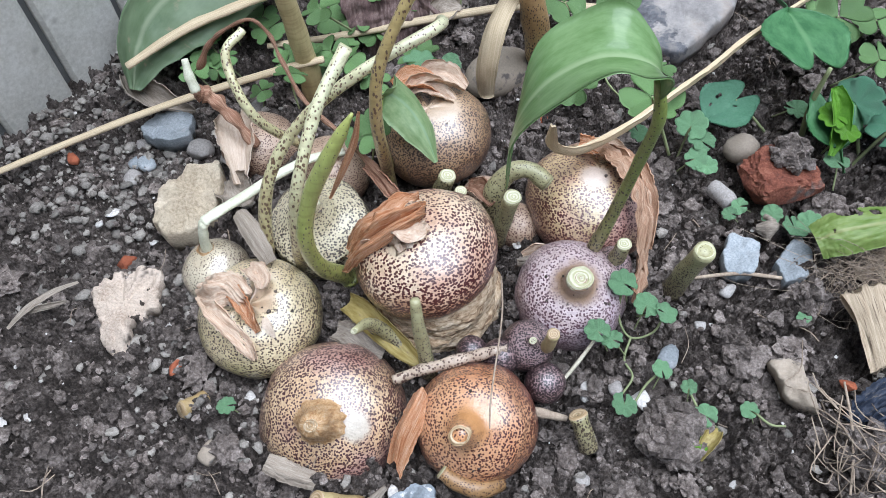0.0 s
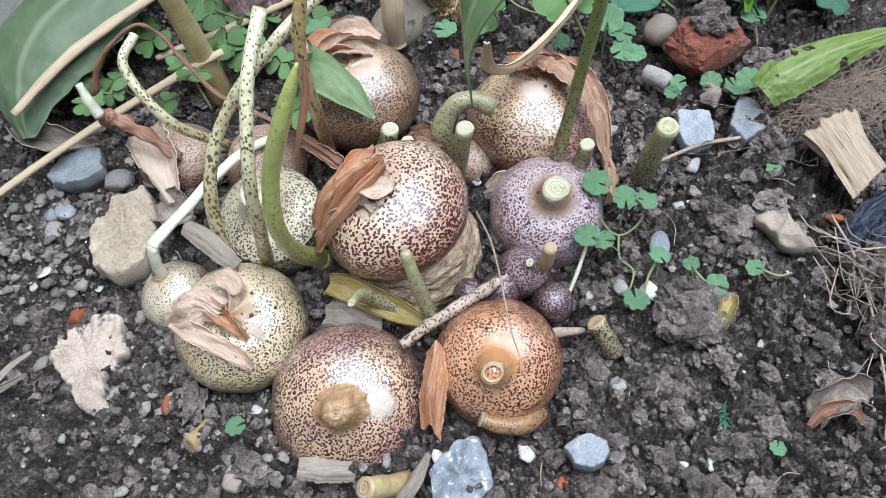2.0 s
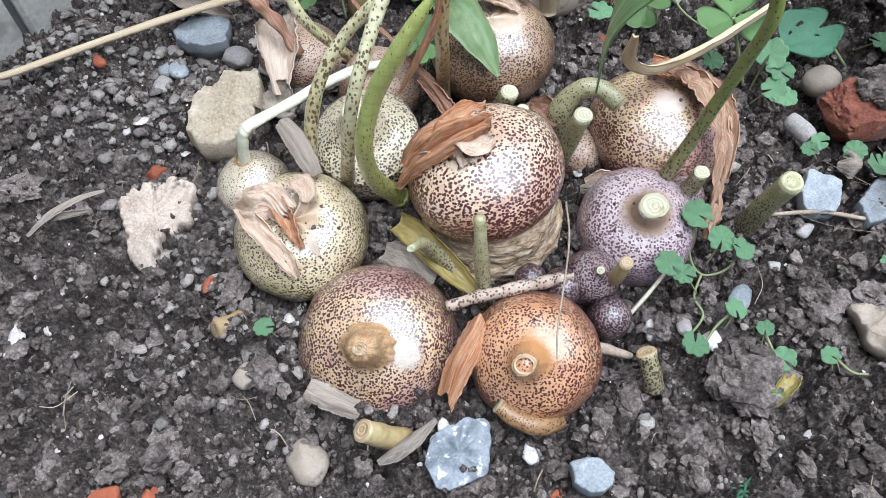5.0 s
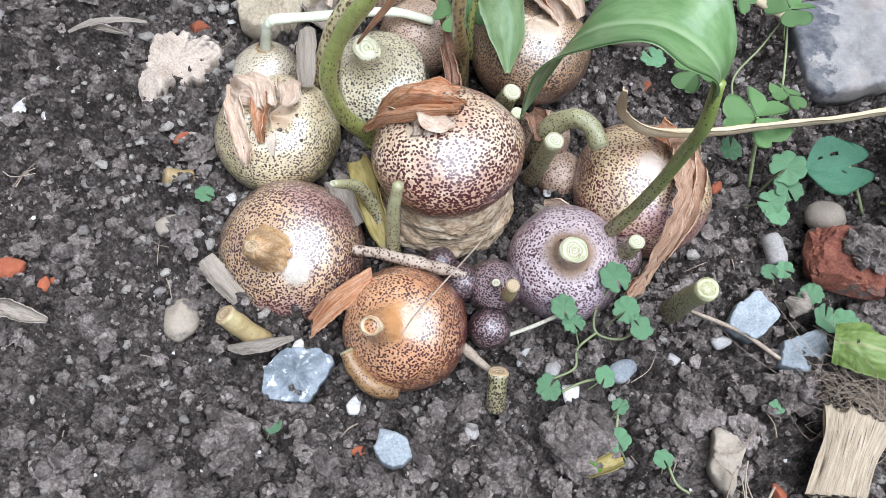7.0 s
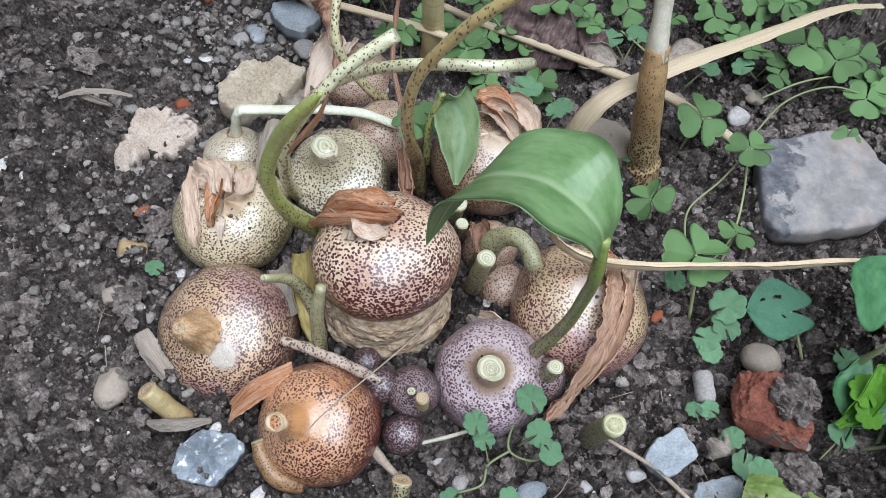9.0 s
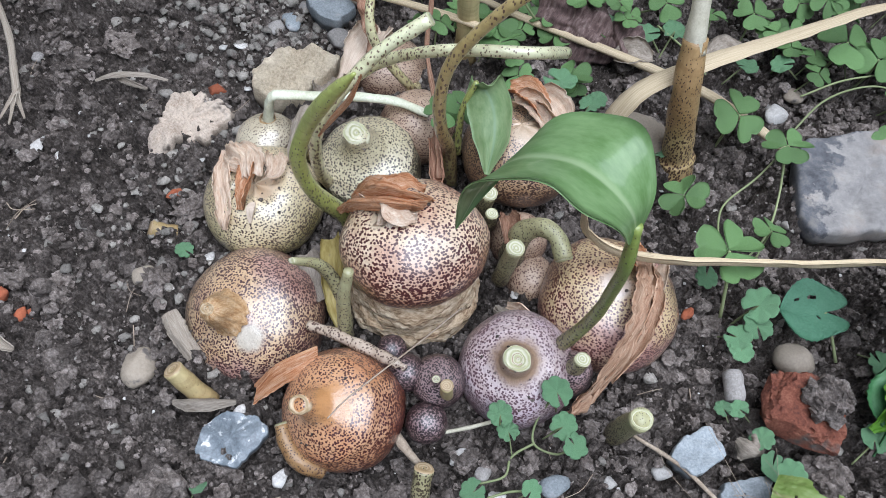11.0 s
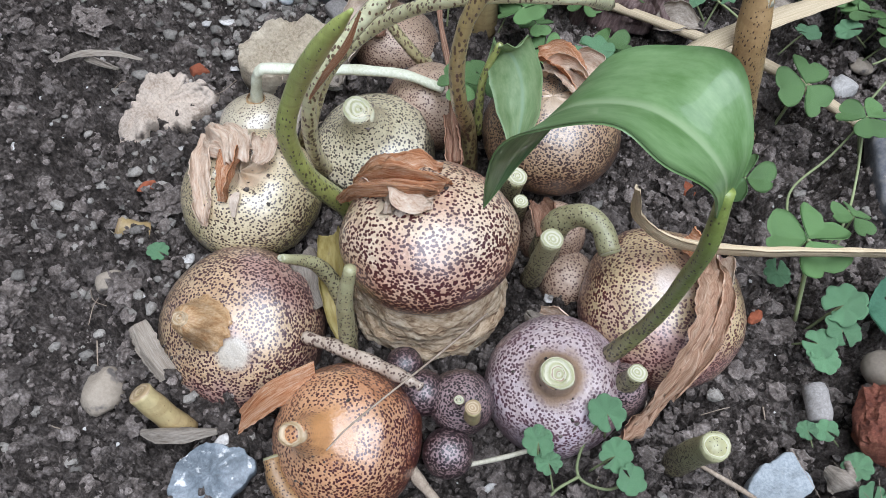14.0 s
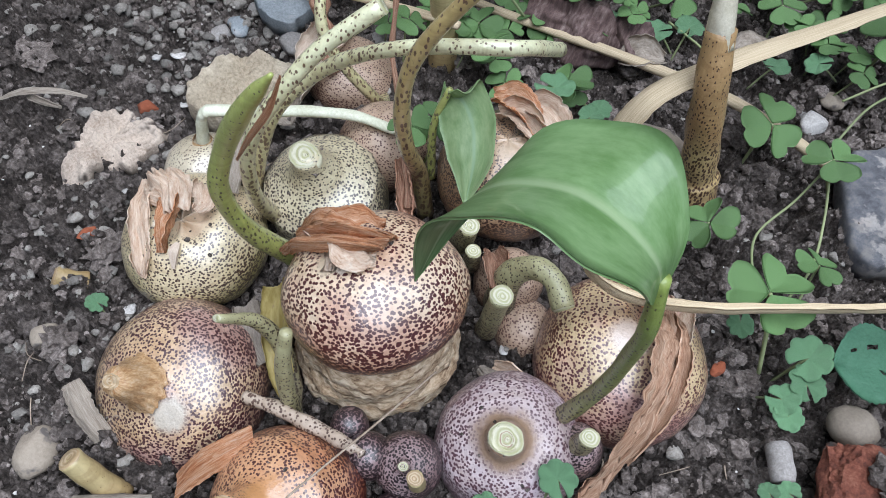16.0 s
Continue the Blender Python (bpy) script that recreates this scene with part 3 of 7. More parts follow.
def plate(outline, z0, z1, seed=0, bevel=0.0015, n=60, rough=0.0006, tilt=(0, 0), jag=0.03):
    """A slab with that outline: a worn rounded rim, an uneven top, closed below."""
    p = np.asarray(outline, dtype=float)
    loop = glide(np.vstack([p[-1], p, p[0], p[1]]), 40 * (len(p) + 2) + 1)[40:-40]
    sharp = np.vstack([p, p[:1]])

    def even(line):
        s = np.r_[0, np.cumsum(np.linalg.norm(np.diff(line, axis=0), axis=1))]
        u = np.linspace(0, s[-1], n, endpoint=False)
        return np.c_[np.interp(u, s, line[:, 0]), np.interp(u, s, line[:, 1])]

    ring = even(loop) * 0.5 + even(sharp) * 0.5
    mid = ring.mean(0)
    r = np.linalg.norm(ring - mid, axis=1).mean()
    off = Vector((seed * 7.3, seed * 3.1, 0))
    ring = np.array([mid + (q - mid) * (1 + jag * 2 * noise.fractal(Vector((q[0], q[1], 0)) * (1.6 / r) + off, 0.6, 2.1, 4)) for q in ring])
    verts, uvs, faces = [], [], []
    layers = [(0.94, z0), (1.01, (z0 + z1) / 2)] + [(1 - bevel / r * (1 - math.cos(a)), z1 - bevel * (1 - math.sin(a))) for a in (0, 0.5, 1.0, 1.57)]
    layers += [(q * (1 - bevel / r), z1) for q in (0.85, 0.7, 0.55, 0.4, 0.26, 0.12)]
    for li, (q, z) in enumerate(layers):
        for i in range(n):
            xy = mid + (ring[i] - mid) * q
            dz = rough * noise.fractal(Vector((xy[0] * 60 + seed, xy[1] * 60, 3.1)), 0.7, 2.0, 6) * 2.5
            dz += (xy - mid) @ np.array(tilt) if li > 0 else 0
            verts.append((*xy, z + dz))
            uvs.append(xy * 20)
    for li in range(len(layers) - 1):
        for i in range(n):
            a, b = li * n + i, li * n + (i + 1) % n
            faces.append((a, b, b + n, a + n))
    top = (len(layers) - 1) * n
    verts.append(np.mean(verts[top:top + n], axis=0))
    uvs.append(mid * 20)
    faces += [(top + i, top + (i + 1) % n, len(verts) - 1) for i in range(n)]
    faces.append(tuple(range(n - 1, -1, -1)))
    return np.array(verts), faces, np.array(uvs)


# ---------------------------------------------------------------- ground


def lattice(x, y, seed):
    """Smooth value noise in the plane, -1 to 1."""
    xi, yi = np.floor(x).astype(np.int64), np.floor(y).astype(np.int64)
    fx, fy = x - xi, y - yi
    fx, fy = fx * fx * (3 - 2 * fx), fy * fy * (3 - 2 * fy)

    def h(a, b):
        q = np.sin(a * 127.1 + b * 311.7 + seed * 74.7) * 43758.5453
        return (q - np.floor(q)) * 2 - 1

    return (h(xi, yi) * (1 - fx) + h(xi + 1, yi) * fx) * (1 - fy) + (h(xi, yi + 1) * (1 - fx) + h(xi + 1, yi + 1) * fx) * fy


def knobs(x, y, cell, seed):
    """Round crumbs packed side by side: their tops, 0 to 1, with deep gaps between."""
    p, q = x / cell, y / cell
    u = p + 0.35 * lattice(p * 1.3, q * 1.3, seed + 1) + 0.20 * lattice(p * 3.7, q * 3.7, seed + 13) + 0.10 * lattice(p * 8.3, q * 8.3, seed + 15)
    v = q + 0.35 * lattice(p * 1.3 + 9.1, q * 1.3, seed + 2) + 0.20 * lattice(p * 3.7 + 5.3, q * 3.7, seed + 14) + 0.10 * lattice(p * 8.3 + 2.7, q * 8.3, seed + 16)
    ui, vi = np.floor(u), np.floor(v)
    best = np.zeros(np.shape(u))
    for du in (-1, 0, 1):
        for dv in (-1, 0, 1):
            a, b = ui + du, vi + dv
            r1 = np.sin(a * 127.1 + b * 311.7 + seed * 17.3) * 43758.5453
            r2 = np.sin(a * 269.5 + b * 183.3 + seed * 29.1) * 43758.5453
            r3 = np.sin(a * 419.2 + b * 371.9 + seed * 41.7) * 43758.5453
            r1, r2, r3 = r1 - np.floor(r1), r2 - np.floor(r2), r3 - np.floor(r3)
            size = 0.30 + 0.30 * r3
            d2 = ((u - a - r1) ** 2 + (v - b - r2) ** 2) / size**2
            best = np.maximum(best, np.clip(1 - d2, 0, 1) ** 0.5 * (0.25 + 1.1 * size))
    return best


def soil_height(x, y):
    x, y = np.asarray(x, dtype=float), np.asarray(y, dtype=float)
    near = np.exp(-(np.maximum(np.hypot(x, y - 0.32) - 0.56, 0) / 0.12) ** 2)
    z = 0.006 * lattice(x * 9, y * 9, 1) + 0.004 * lattice(x * 27, y * 27, 2)
    clump = np.clip(0.3 + 1.2 * lattice(x * 17, y * 17, 8), 0.0, 1.0)
    heap = clump * 0.0190 * knobs(x, y, 0.027, 3) + 0.0095 * knobs(x, y, 0.0125, 4) + 0.0062 * knobs(x, y, 0.0066, 5)
    z = z + heap + 0.0030 * knobs(x, y, 0.0034, 7) + 0.0006 * lattice(x * 620, y * 620, 6)
    hollow = np.exp(-((x - 0.01) ** 2 + (y - 0.27) ** 2) / 0.01)
    return z * near - 0.0165 - 0.004 * hollow


def grown(lo, hi, step, far):
    inner = np.arange(lo, hi + step, step)
    out, d = [], step
    p = 0.0
    while p < far:
        d *= 1.6
        p += d
        out.append(p)
    return np.r_[lo - np.array(out)[::-1], inner, inner[-1] + np.array(out)]


gx, gy = grown(-0.39, 0.36, 0.00098, 60), grown(0.0, 0.68, 0.00098, 60)
GX, GY = np.meshgrid(gx, gy, indexing="ij")
GZ = soil_height(GX, GY)
nx, ny = GX.shape
ids = np.arange(nx * ny).reshape(nx, ny)
quads = np.stack([ids[:-1, :-1], ids[1:, :-1], ids[1:, 1:], ids[:-1, 1:]], -1).reshape(-1, 4)


def big_mesh(name, verts, faces, material, smooth=True):
    """A large mesh straight from arrays."""
    me = bpy.data.meshes.new(name)
    k = faces.shape[1]
    me.vertices.add(len(verts))
    me.vertices.foreach_set("co", np.asarray(verts, dtype=np.float32).ravel())
    me.loops.add(faces.size)
    me.loops.foreach_set("vertex_index", faces.astype(np.int32).ravel())
    me.polygons.add(len(faces))
    me.polygons.foreach_set("loop_start", np.arange(0, faces.size, k, dtype=np.int32))
    me.polygons.foreach_set("use_smooth", np.full(len(faces), smooth))
    me.update(calc_edges=True)
    me.materials.append(material)
    return new(name, me)


ground = big_mesh("ground", np.stack([GX, GY, GZ], -1).reshape(-1, 3), quads, M_SOIL, smooth=False)
tagged(ground, "dark crumbly garden soil, damp and uneven", "soil", kind="structure")

# Bulbs: middle, half width, half height, lean of the axis, neck radius, neck height above the middle
BULBS = {
    "large": ((-0.0626, 0.1919, -0.009), 0.0460, 0.0360, (-0.10, -0.48), 0.0046, 0.0535),
    "orange": ((0.0240, 0.1761, 0.0084), 0.0362, 0.0315, (-0.24, -0.50), 0.0056, 0.0485),
    "olive": ((-0.1093, 0.2542, 0.0070), 0.0398, 0.0305, (-0.10, -0.10), 0.0, 0.0),
    "purple": ((0.0900, 0.2605, 0.0040), 0.0362, 0.0290, (0.02, -0.26), 0.0078, 0.0405),
    "cream": ((-0.0713, 0.3207, 0.0020), 0.0345, 0.0295, (-0.10, -0.18), 0.0078, 0.0470),
    "red": ((-0.0010, 0.2752, 0.0414), 0.0452, 0.0315, (-0.22, 0.16), 0.0, 0.0),
    "scarred": ((0.1128, 0.3327, 0.0045), 0.0455, 0.0325, (0.10, 0.10), 0.0, 0.0),
    "brown": ((0.0073, 0.3826, 0.0240), 0.0400, 0.0310, (-0.10, 0.0), 0.0, 0.0),
}


# Flat stones and scraps that lie clear of the crumbs: middle and reach
FLATS = ((-0.165, 0.348, 0.026), (-0.200, 0.277, 0.020), (0.210, 0.522, 0.048), (0.206, 0.283, 0.016), (0.240, 0.279, 0.015), (-0.192, 0.417, 0.018), (0.050, 0.112, 0.010), (0.272, 0.222, 0.024), (-0.020, 0.124, 0.018), (0.218, 0.194, 0.014))


def scatter(count, rng, low, high, box, power=2.2):
    """Places and sizes for crumbs, kept out of the bulbs."""
    x, y = rng.uniform(box[0], box[1], count), rng.uniform(box[2], box[3], count)
    r = low + (high - low) * rng.uniform(0, 1, count) ** power
    keep = np.ones(count, bool)
    for mid, wide, *_ in BULBS.values():
        keep &= np.hypot(x - mid[0], y - mid[1]) > wide * 0.86
    for fx, fy, fr in FLATS:
        keep &= np.hypot(x - fx, y - fy) > fr
    thin = 1 / (1 + np.exp(np.clip((x + 0.12 + 0.25 * (0.3 - y)) * 40, -60, 60)))
    keep &= rng.uniform(0, 1, count) > 0.15 * thin
    return x[keep], y[keep], r[keep]


def strewn(name, level, x, y, r, material, seed, kinds=14, amp=0.35, sit=0.15, squash=(0.5, 0.9), angular=0, crumbly=0.0, lift=0.0):
    """Many small lumps in one mesh."""
    rng = np.random.RandomState(seed)
    shapes = [lumpy(level, seed * 100 + k, amp, 1.4, angular, crumbly)[0] for k in range(kinds)]
    f = ball(level)[1]
    z = soil_height(x, y)
    n, k = len(x), len(shapes[0])
    base = np.stack(shapes)[rng.randint(0, kinds, n)]
    a = rng.uniform(0, 6.28, n)
    sc = np.stack([r * rng.uniform(0.75, 1.3, n), r * rng.uniform(0.75, 1.3, n), r * rng.uniform(*squash, n)], -1)
    v = base * sc[:, None, :]
    ca, sa = np.cos(a)[:, None], np.sin(a)[:, None]
    v = np.stack([v[..., 0] * ca - v[..., 1] * sa, v[..., 0] * sa + v[..., 1] * ca, v[..., 2]], -1)
    v += np.stack([x, y, z + r * sit + lift], -1)[:, None, :]
    faces = (f[None] + (np.arange(n) * k)[:, None, None]).reshape(-1, 3)
    return big_mesh(name, v.reshape(-1, 3), faces, material, smooth=level > 1 and not crumbly)


rs = np.random.RandomState(7)
crumbs = strewn("soil_crumbs", 0, *scatter(30000, rs, 0.0008, 0.0028, (-0.41, 0.40, -0.02, 0.72)), M_CRUMB, 11, amp=0.5)
tagged(crumbs, "fine dark crumbs of loose garden soil", "soil", kind="stuff")
clods = strewn("soil_clods", 2, *scatter(3300, rs, 0.0020, 0.0046, (-0.39, 0.36, 0.0, 0.66), 1.6), M_CLOD, 12, amp=0.5, crumbly=0.8, kinds=60, sit=0.0, squash=(0.55, 0.95))
tagged(clods, "small rounded clods of dark soil", "soil", kind="stuff")
clumps = strewn("soil_clumps", 3, *scatter(560, rs, 0.0042, 0.0085, (-0.39, 0.36, 0.0, 0.66), 1.6), M_CLOD, 15, amp=0.5, crumbly=0.75, kinds=40, sit=-0.1, squash=(0.5, 0.85))
tagged(clumps, "knobbly clumps of dark garden soil", "soil", kind="stuff")


def clustered(x, y, r, each, rng):
    """Places, sizes and heights of the crumbs that make up larger clods."""
    d = unit(rng.normal(size=(len(x), each, 3)))
    d[..., 2] = np.abs(d[..., 2])
    far = rng.uniform(0.35, 0.85, (len(x), each, 1))
    p = d * far * r[:, None, None]
    size = r[:, None] * rng.uniform(0.13, 0.34, (len(x), each))
    return (x[:, None] + p[..., 0]).ravel(), (y[:, None] + p[..., 1]).ravel(), size.ravel(), (0.8 * p[..., 2]).ravel()


cx, cy, cr, cz = clustered(*scatter(120, rs, 0.008, 0.015, (-0.39, 0.36, 0.0, 0.66), 2.0), 30, rs)
lumps = strewn("soil_lumps", 2, cx, cy, cr, M_CLOD, 13, amp=0.45, sit=-0.2, crumbly=0.7, kinds=40, lift=cz)
tagged(lumps, "large broken lumps of dark soil", "soil", kind="stuff")
px, py = rs.normal(-0.138, 0.030, 300), rs.normal(0.215, 0.050, 300)
qx, qy = rs.uniform(-0.40, 0.36, 900), rs.uniform(0.0, 0.66, 900)
wx, wy = rs.normal(-0.21, 0.040, 420), rs.normal(0.395, 0.040, 420)
vx, vy = rs.normal(-0.255, 0.030, 300), rs.normal(0.365, 0.035, 300)
ux = rs.uniform(-0.36, -0.20, 380)
uy = 0.471 + (ux + 0.274) * 1.266 - 0.014 - rs.exponential(0.016, 380)
ax, ay = np.r_[px, qx, wx, vx, ux], np.r_[py, qy, wy, vy, uy]
ok = np.ones(len(ax), bool)
for mid, wide, *_ in BULBS.values():
    ok &= np.hypot(ax - mid[0], ay - mid[1]) > wide
ax, ay = ax[ok], ay[ok]
grit = strewn("pale_gravel", 2, ax, ay, 0.0010 + 0.0042 * rs.uniform(0, 1, len(ax)) ** 2.6, M_GRAVEL, 14, amp=0.6, sit=0.25, angular=9, squash=(0.4, 0.8))
sx, sy, sr = scatter(520, rs, 0.0005, 0.0019, (-0.40, 0.36, 0.0, 0.66), 2.5)
flecks = strewn("plaster_flecks", 1, sx, sy, sr, M_WHITE, 16, amp=0.5, sit=0.8, angular=4, squash=(0.3, 0.7))
tagged(flecks, "tiny white flecks of plaster strewn over the soil", "flecks", kind="stuff")
tagged(grit, "pale grey gravel and plaster grit in the soil", "gravel", kind="stuff")

# ---------------------------------------------------------------- wall and kerb
wall_dir = unit(np.array([0.62, 0.785, 0.0]))
wall_out = np.array([wall_dir[1], -wall_dir[0], 0.0])
wall_at = np.array([-0.274, 0.471, 0.0])


def wall_block(s0, s1, z0, z1, depth, face=0.0):
    """A block of the wall between two places along it, with softened front edges."""
    b, rows = 0.003, []
    for s, dz, d in ((s0, 0, -depth), (s0, 0, face - b), (s0 + b, b, face), (s1 - b, b, face), (s1, 0, face - b), (s1, 0, -depth)):
        for z in (z0 + dz, z1 - dz):
            rows.append(wall_at + wall_dir * s + wall_out * d + np.array([0, 0, z]))
    n = 6
    faces = [(2 * i, 2 * ((i + 1) % n), 2 * ((i + 1) % n) + 1, 2 * i + 1) for i in range(n)]
    faces += [tuple(2 * i + 1 for i in range(n)), tuple(2 * i for i in range(n - 1, -1, -1))]
    return np.array(rows), faces, None


wall = single("wall_back", wall_block(-1.6, 2.4, -0.1, 0.9, 0.14, -0.006), M_GROOVE, "grey concrete garden wall with recessed joints", "wall", kind="structure", smooth=False)
for k in range(-24, 36):
    part("panel", wall_block(k * 0.0635 + 0.0028, (k + 1) * 0.0635 - 0.0028, -0.1, 0.9, 0.006), M_WALL, wall, smooth=False)
for outline, hi, s in ((((-0.30, 0.14), (-0.205, 0.060), (-0.182, 0.036), (-0.25, 0.01), (-0.34, 0.06)), 0.012, 3),
                       (((-0.26, 0.028), (-0.205, 0.030), (-0.165, 0.012), (-0.14, -0.05), (-0.24, -0.06)), 0.010, 4)):
    single("kerb_slab", plate(outline, -0.03, hi, s, 0.003), M_KERB, "smooth grey concrete slab bedded in the soil", "paving slab", "slabs by the bed")

# ---------------------------------------------------------------- bulbs
# Tip, mid and low colours; bulb shading is partly painted into mid and low
SKIN = {
    "large": spotted("skin_large", (0.620, 0.416, 0.235), (0.580, 0.425, 0.265), (0.360, 0.208, 0.147), (0.055, 0.014, 0.018), 0.036, scale=640, size=0.64, flush=(0.40, 0.23, 0.21), bare=1.06, scar=((0.019, -0.004, 0.031), 0.0115, (0.66, 0.59, 0.48))),
    "orange": spotted("skin_orange", (0.660, 0.359, 0.176), (0.600, 0.331, 0.186), (0.320, 0.113, 0.059), (0.068, 0.012, 0.010), 0.0315, scale=640, size=0.61, flush=(0.54, 0.24, 0.11), scar=((0.007, 0.006, 0.032), 0.0150, (0.62, 0.30, 0.11))),
    "olive": spotted("skin_olive", (0.68, 0.55, 0.36), (0.66, 0.56, 0.34), (0.42, 0.37, 0.15), (0.055, 0.026, 0.018), 0.029, scale=620, size=0.55, scar=((0.006, 0.002, 0.026), 0.0145, (0.72, 0.54, 0.37))),
    "purple": spotted("skin_purple", (0.50, 0.38, 0.34), (0.66, 0.55, 0.55), (0.34, 0.22, 0.24), (0.110, 0.045, 0.060), 0.036, scale=600, size=0.59, flush=(0.54, 0.44, 0.50), strength=0.95, scar=((0.0, 0.0, 0.030), 0.0195, (0.38, 0.24, 0.14))),
    "cream": spotted("skin_cream", (0.62, 0.55, 0.36), (0.76, 0.69, 0.50), (0.46, 0.40, 0.22), (0.045, 0.028, 0.020), 0.028, scale=570, size=0.60),
    "red": spotted("skin_red", (0.70, 0.50, 0.33), (0.80, 0.64, 0.46), (0.56, 0.31, 0.18), (0.066, 0.008, 0.008), 0.0315, scale=520, size=0.62, strength=1.15, flush=(0.64, 0.38, 0.27), scar=((-0.010, -0.018, 0.0285), 0.0075, (0.74, 0.60, 0.42))),
    "scarred": spotted("skin_scarred", (0.62, 0.43, 0.25), (0.64, 0.50, 0.29), (0.420, 0.255, 0.157), (0.090, 0.018, 0.018), 0.031, scale=580, size=0.60, flush=(0.54, 0.30, 0.28), scar=((-0.004, -0.006, 0.032), 0.0125, (0.68, 0.55, 0.46))),
    "brown": spotted("skin_brown", (0.540, 0.378, 0.245), (0.420, 0.274, 0.157), (0.250, 0.142, 0.078), (0.045, 0.018, 0.013), 0.031, scale=660, size=0.60, rough=0.40, bare=1.0, scar=((0.010, -0.002, 0.030), 0.016, (0.66, 0.50, 0.35))),
    "small": spotted("skin_small", (0.36, 0.26, 0.26), (0.27, 0.18, 0.18), (0.15, 0.08, 0.08), (0.018, 0.008, 0.010), 0.014, scale=760, size=0.72, rough=0.4, coat=0.5),
    "dry": spotted("skin_dry", (0.56, 0.41, 0.30), (0.50, 0.36, 0.26), (0.34, 0.22, 0.15), (0.10, 0.040, 0.026), 0.02, scale=660, size=0.54, rough=0.55, coat=0.3),
    "left": spotted("skin_left", (0.62, 0.54, 0.39), (0.60, 0.53, 0.40), (0.44, 0.37, 0.26), (0.11, 0.070, 0.045), 0.018, scale=660, size=0.54),
}


def bulb_body(wide, high, neck, top, seed, seg=64, rings=44, flare=3.2, folds=0.012, hollow=None):
    """An onion-like body round the local z axis, its shoulder drawn up into a neck where it has one."""
    rng = np.random.RandomState(seed)
    ph = rng.uniform(0, 6.28, 6)
    off = Vector(rng.uniform(-20, 20, 3))
    verts, uvs = [], []
    end = math.pi / 2 - (0.02 if not neck else 0)
    zs, rr = [], []
    for i in range(rings):
        a = -math.pi / 2 + 0.03 + (math.pi - 0.06) * i / (rings - 1)
        zs.append(high * math.sin(a))
        rr.append(wide * abs(math.cos(a)) ** 0.92)
    zs, rr = np.array(zs), np.array(rr)
    if neck:
        z2 = np.linspace(zs[0], top, rings + 18)
        shape = np.interp(z2, zs, rr)
        shape = np.where(z2 > high, 0, shape)
        foot = np.clip((z2 - high * 0.55) / (top - high * 0.55), 0, 1)
        pull = neck * (1 + flare * (1 - foot) ** 2.0) * (z2 > high * 0.55)
        rr = (shape**5 + pull**5) ** 0.2
        k = np.ones(3) / 3
        rr[2:-2] = np.convolve(rr, k, "same")[2:-2]
        zs = z2
    n = len(zs)
    for i in range(n):
        for j in range(seg):
            a = 2 * math.pi * j / seg
            d = Vector((math.cos(a), math.sin(a), zs[i] / high * 0.8))
            w = 1 + folds * (math.sin(5 * a + ph[0]) * 0.5 + math.sin(9 * a + ph[1] + zs[i] * 60) * 0.3) + 0.03 * noise.fractal(d * 1.3 + off, 0.9, 2.0, 3)
            r = rr[i] * w
            z = zs[i]
            if hollow and z > 0:
                # an off-centre dent left where the old crown rotted away
                q = math.hypot(r * math.cos(a) - hollow[0], r * math.sin(a) - hollow[1])
                z -= hollow[3] * math.exp(-(q / hollow[2]) ** 2) * (1 + 0.3 * math.sin(7 * a + ph[3]))
            verts.append((r * math.cos(a), r * math.sin(a), z))
            uvs.append((i / n, j / seg))
    faces = [(i * seg + j, i * seg + (j + 1) % seg, (i + 1) * seg + (j + 1) % seg, (i + 1) * seg + j) for i in range(n - 1) for j in range(seg)]
    for i in (0, n - 1):
        verts.append((0, 0, zs[i] - (hollow[3] * math.exp(-(math.hypot(hollow[0], hollow[1]) / hollow[2]) ** 2) if hollow and i else 0)))
        uvs.append((i / n, 0.5))
        k = len(verts) - 1
        faces += [((i * seg + (j + 1) % seg, i * seg + j, k) if i == 0 else (i * seg + j, i * seg + (j + 1) % seg, k)) for j in range(seg)]
    return np.array(verts), faces, np.array(uvs)


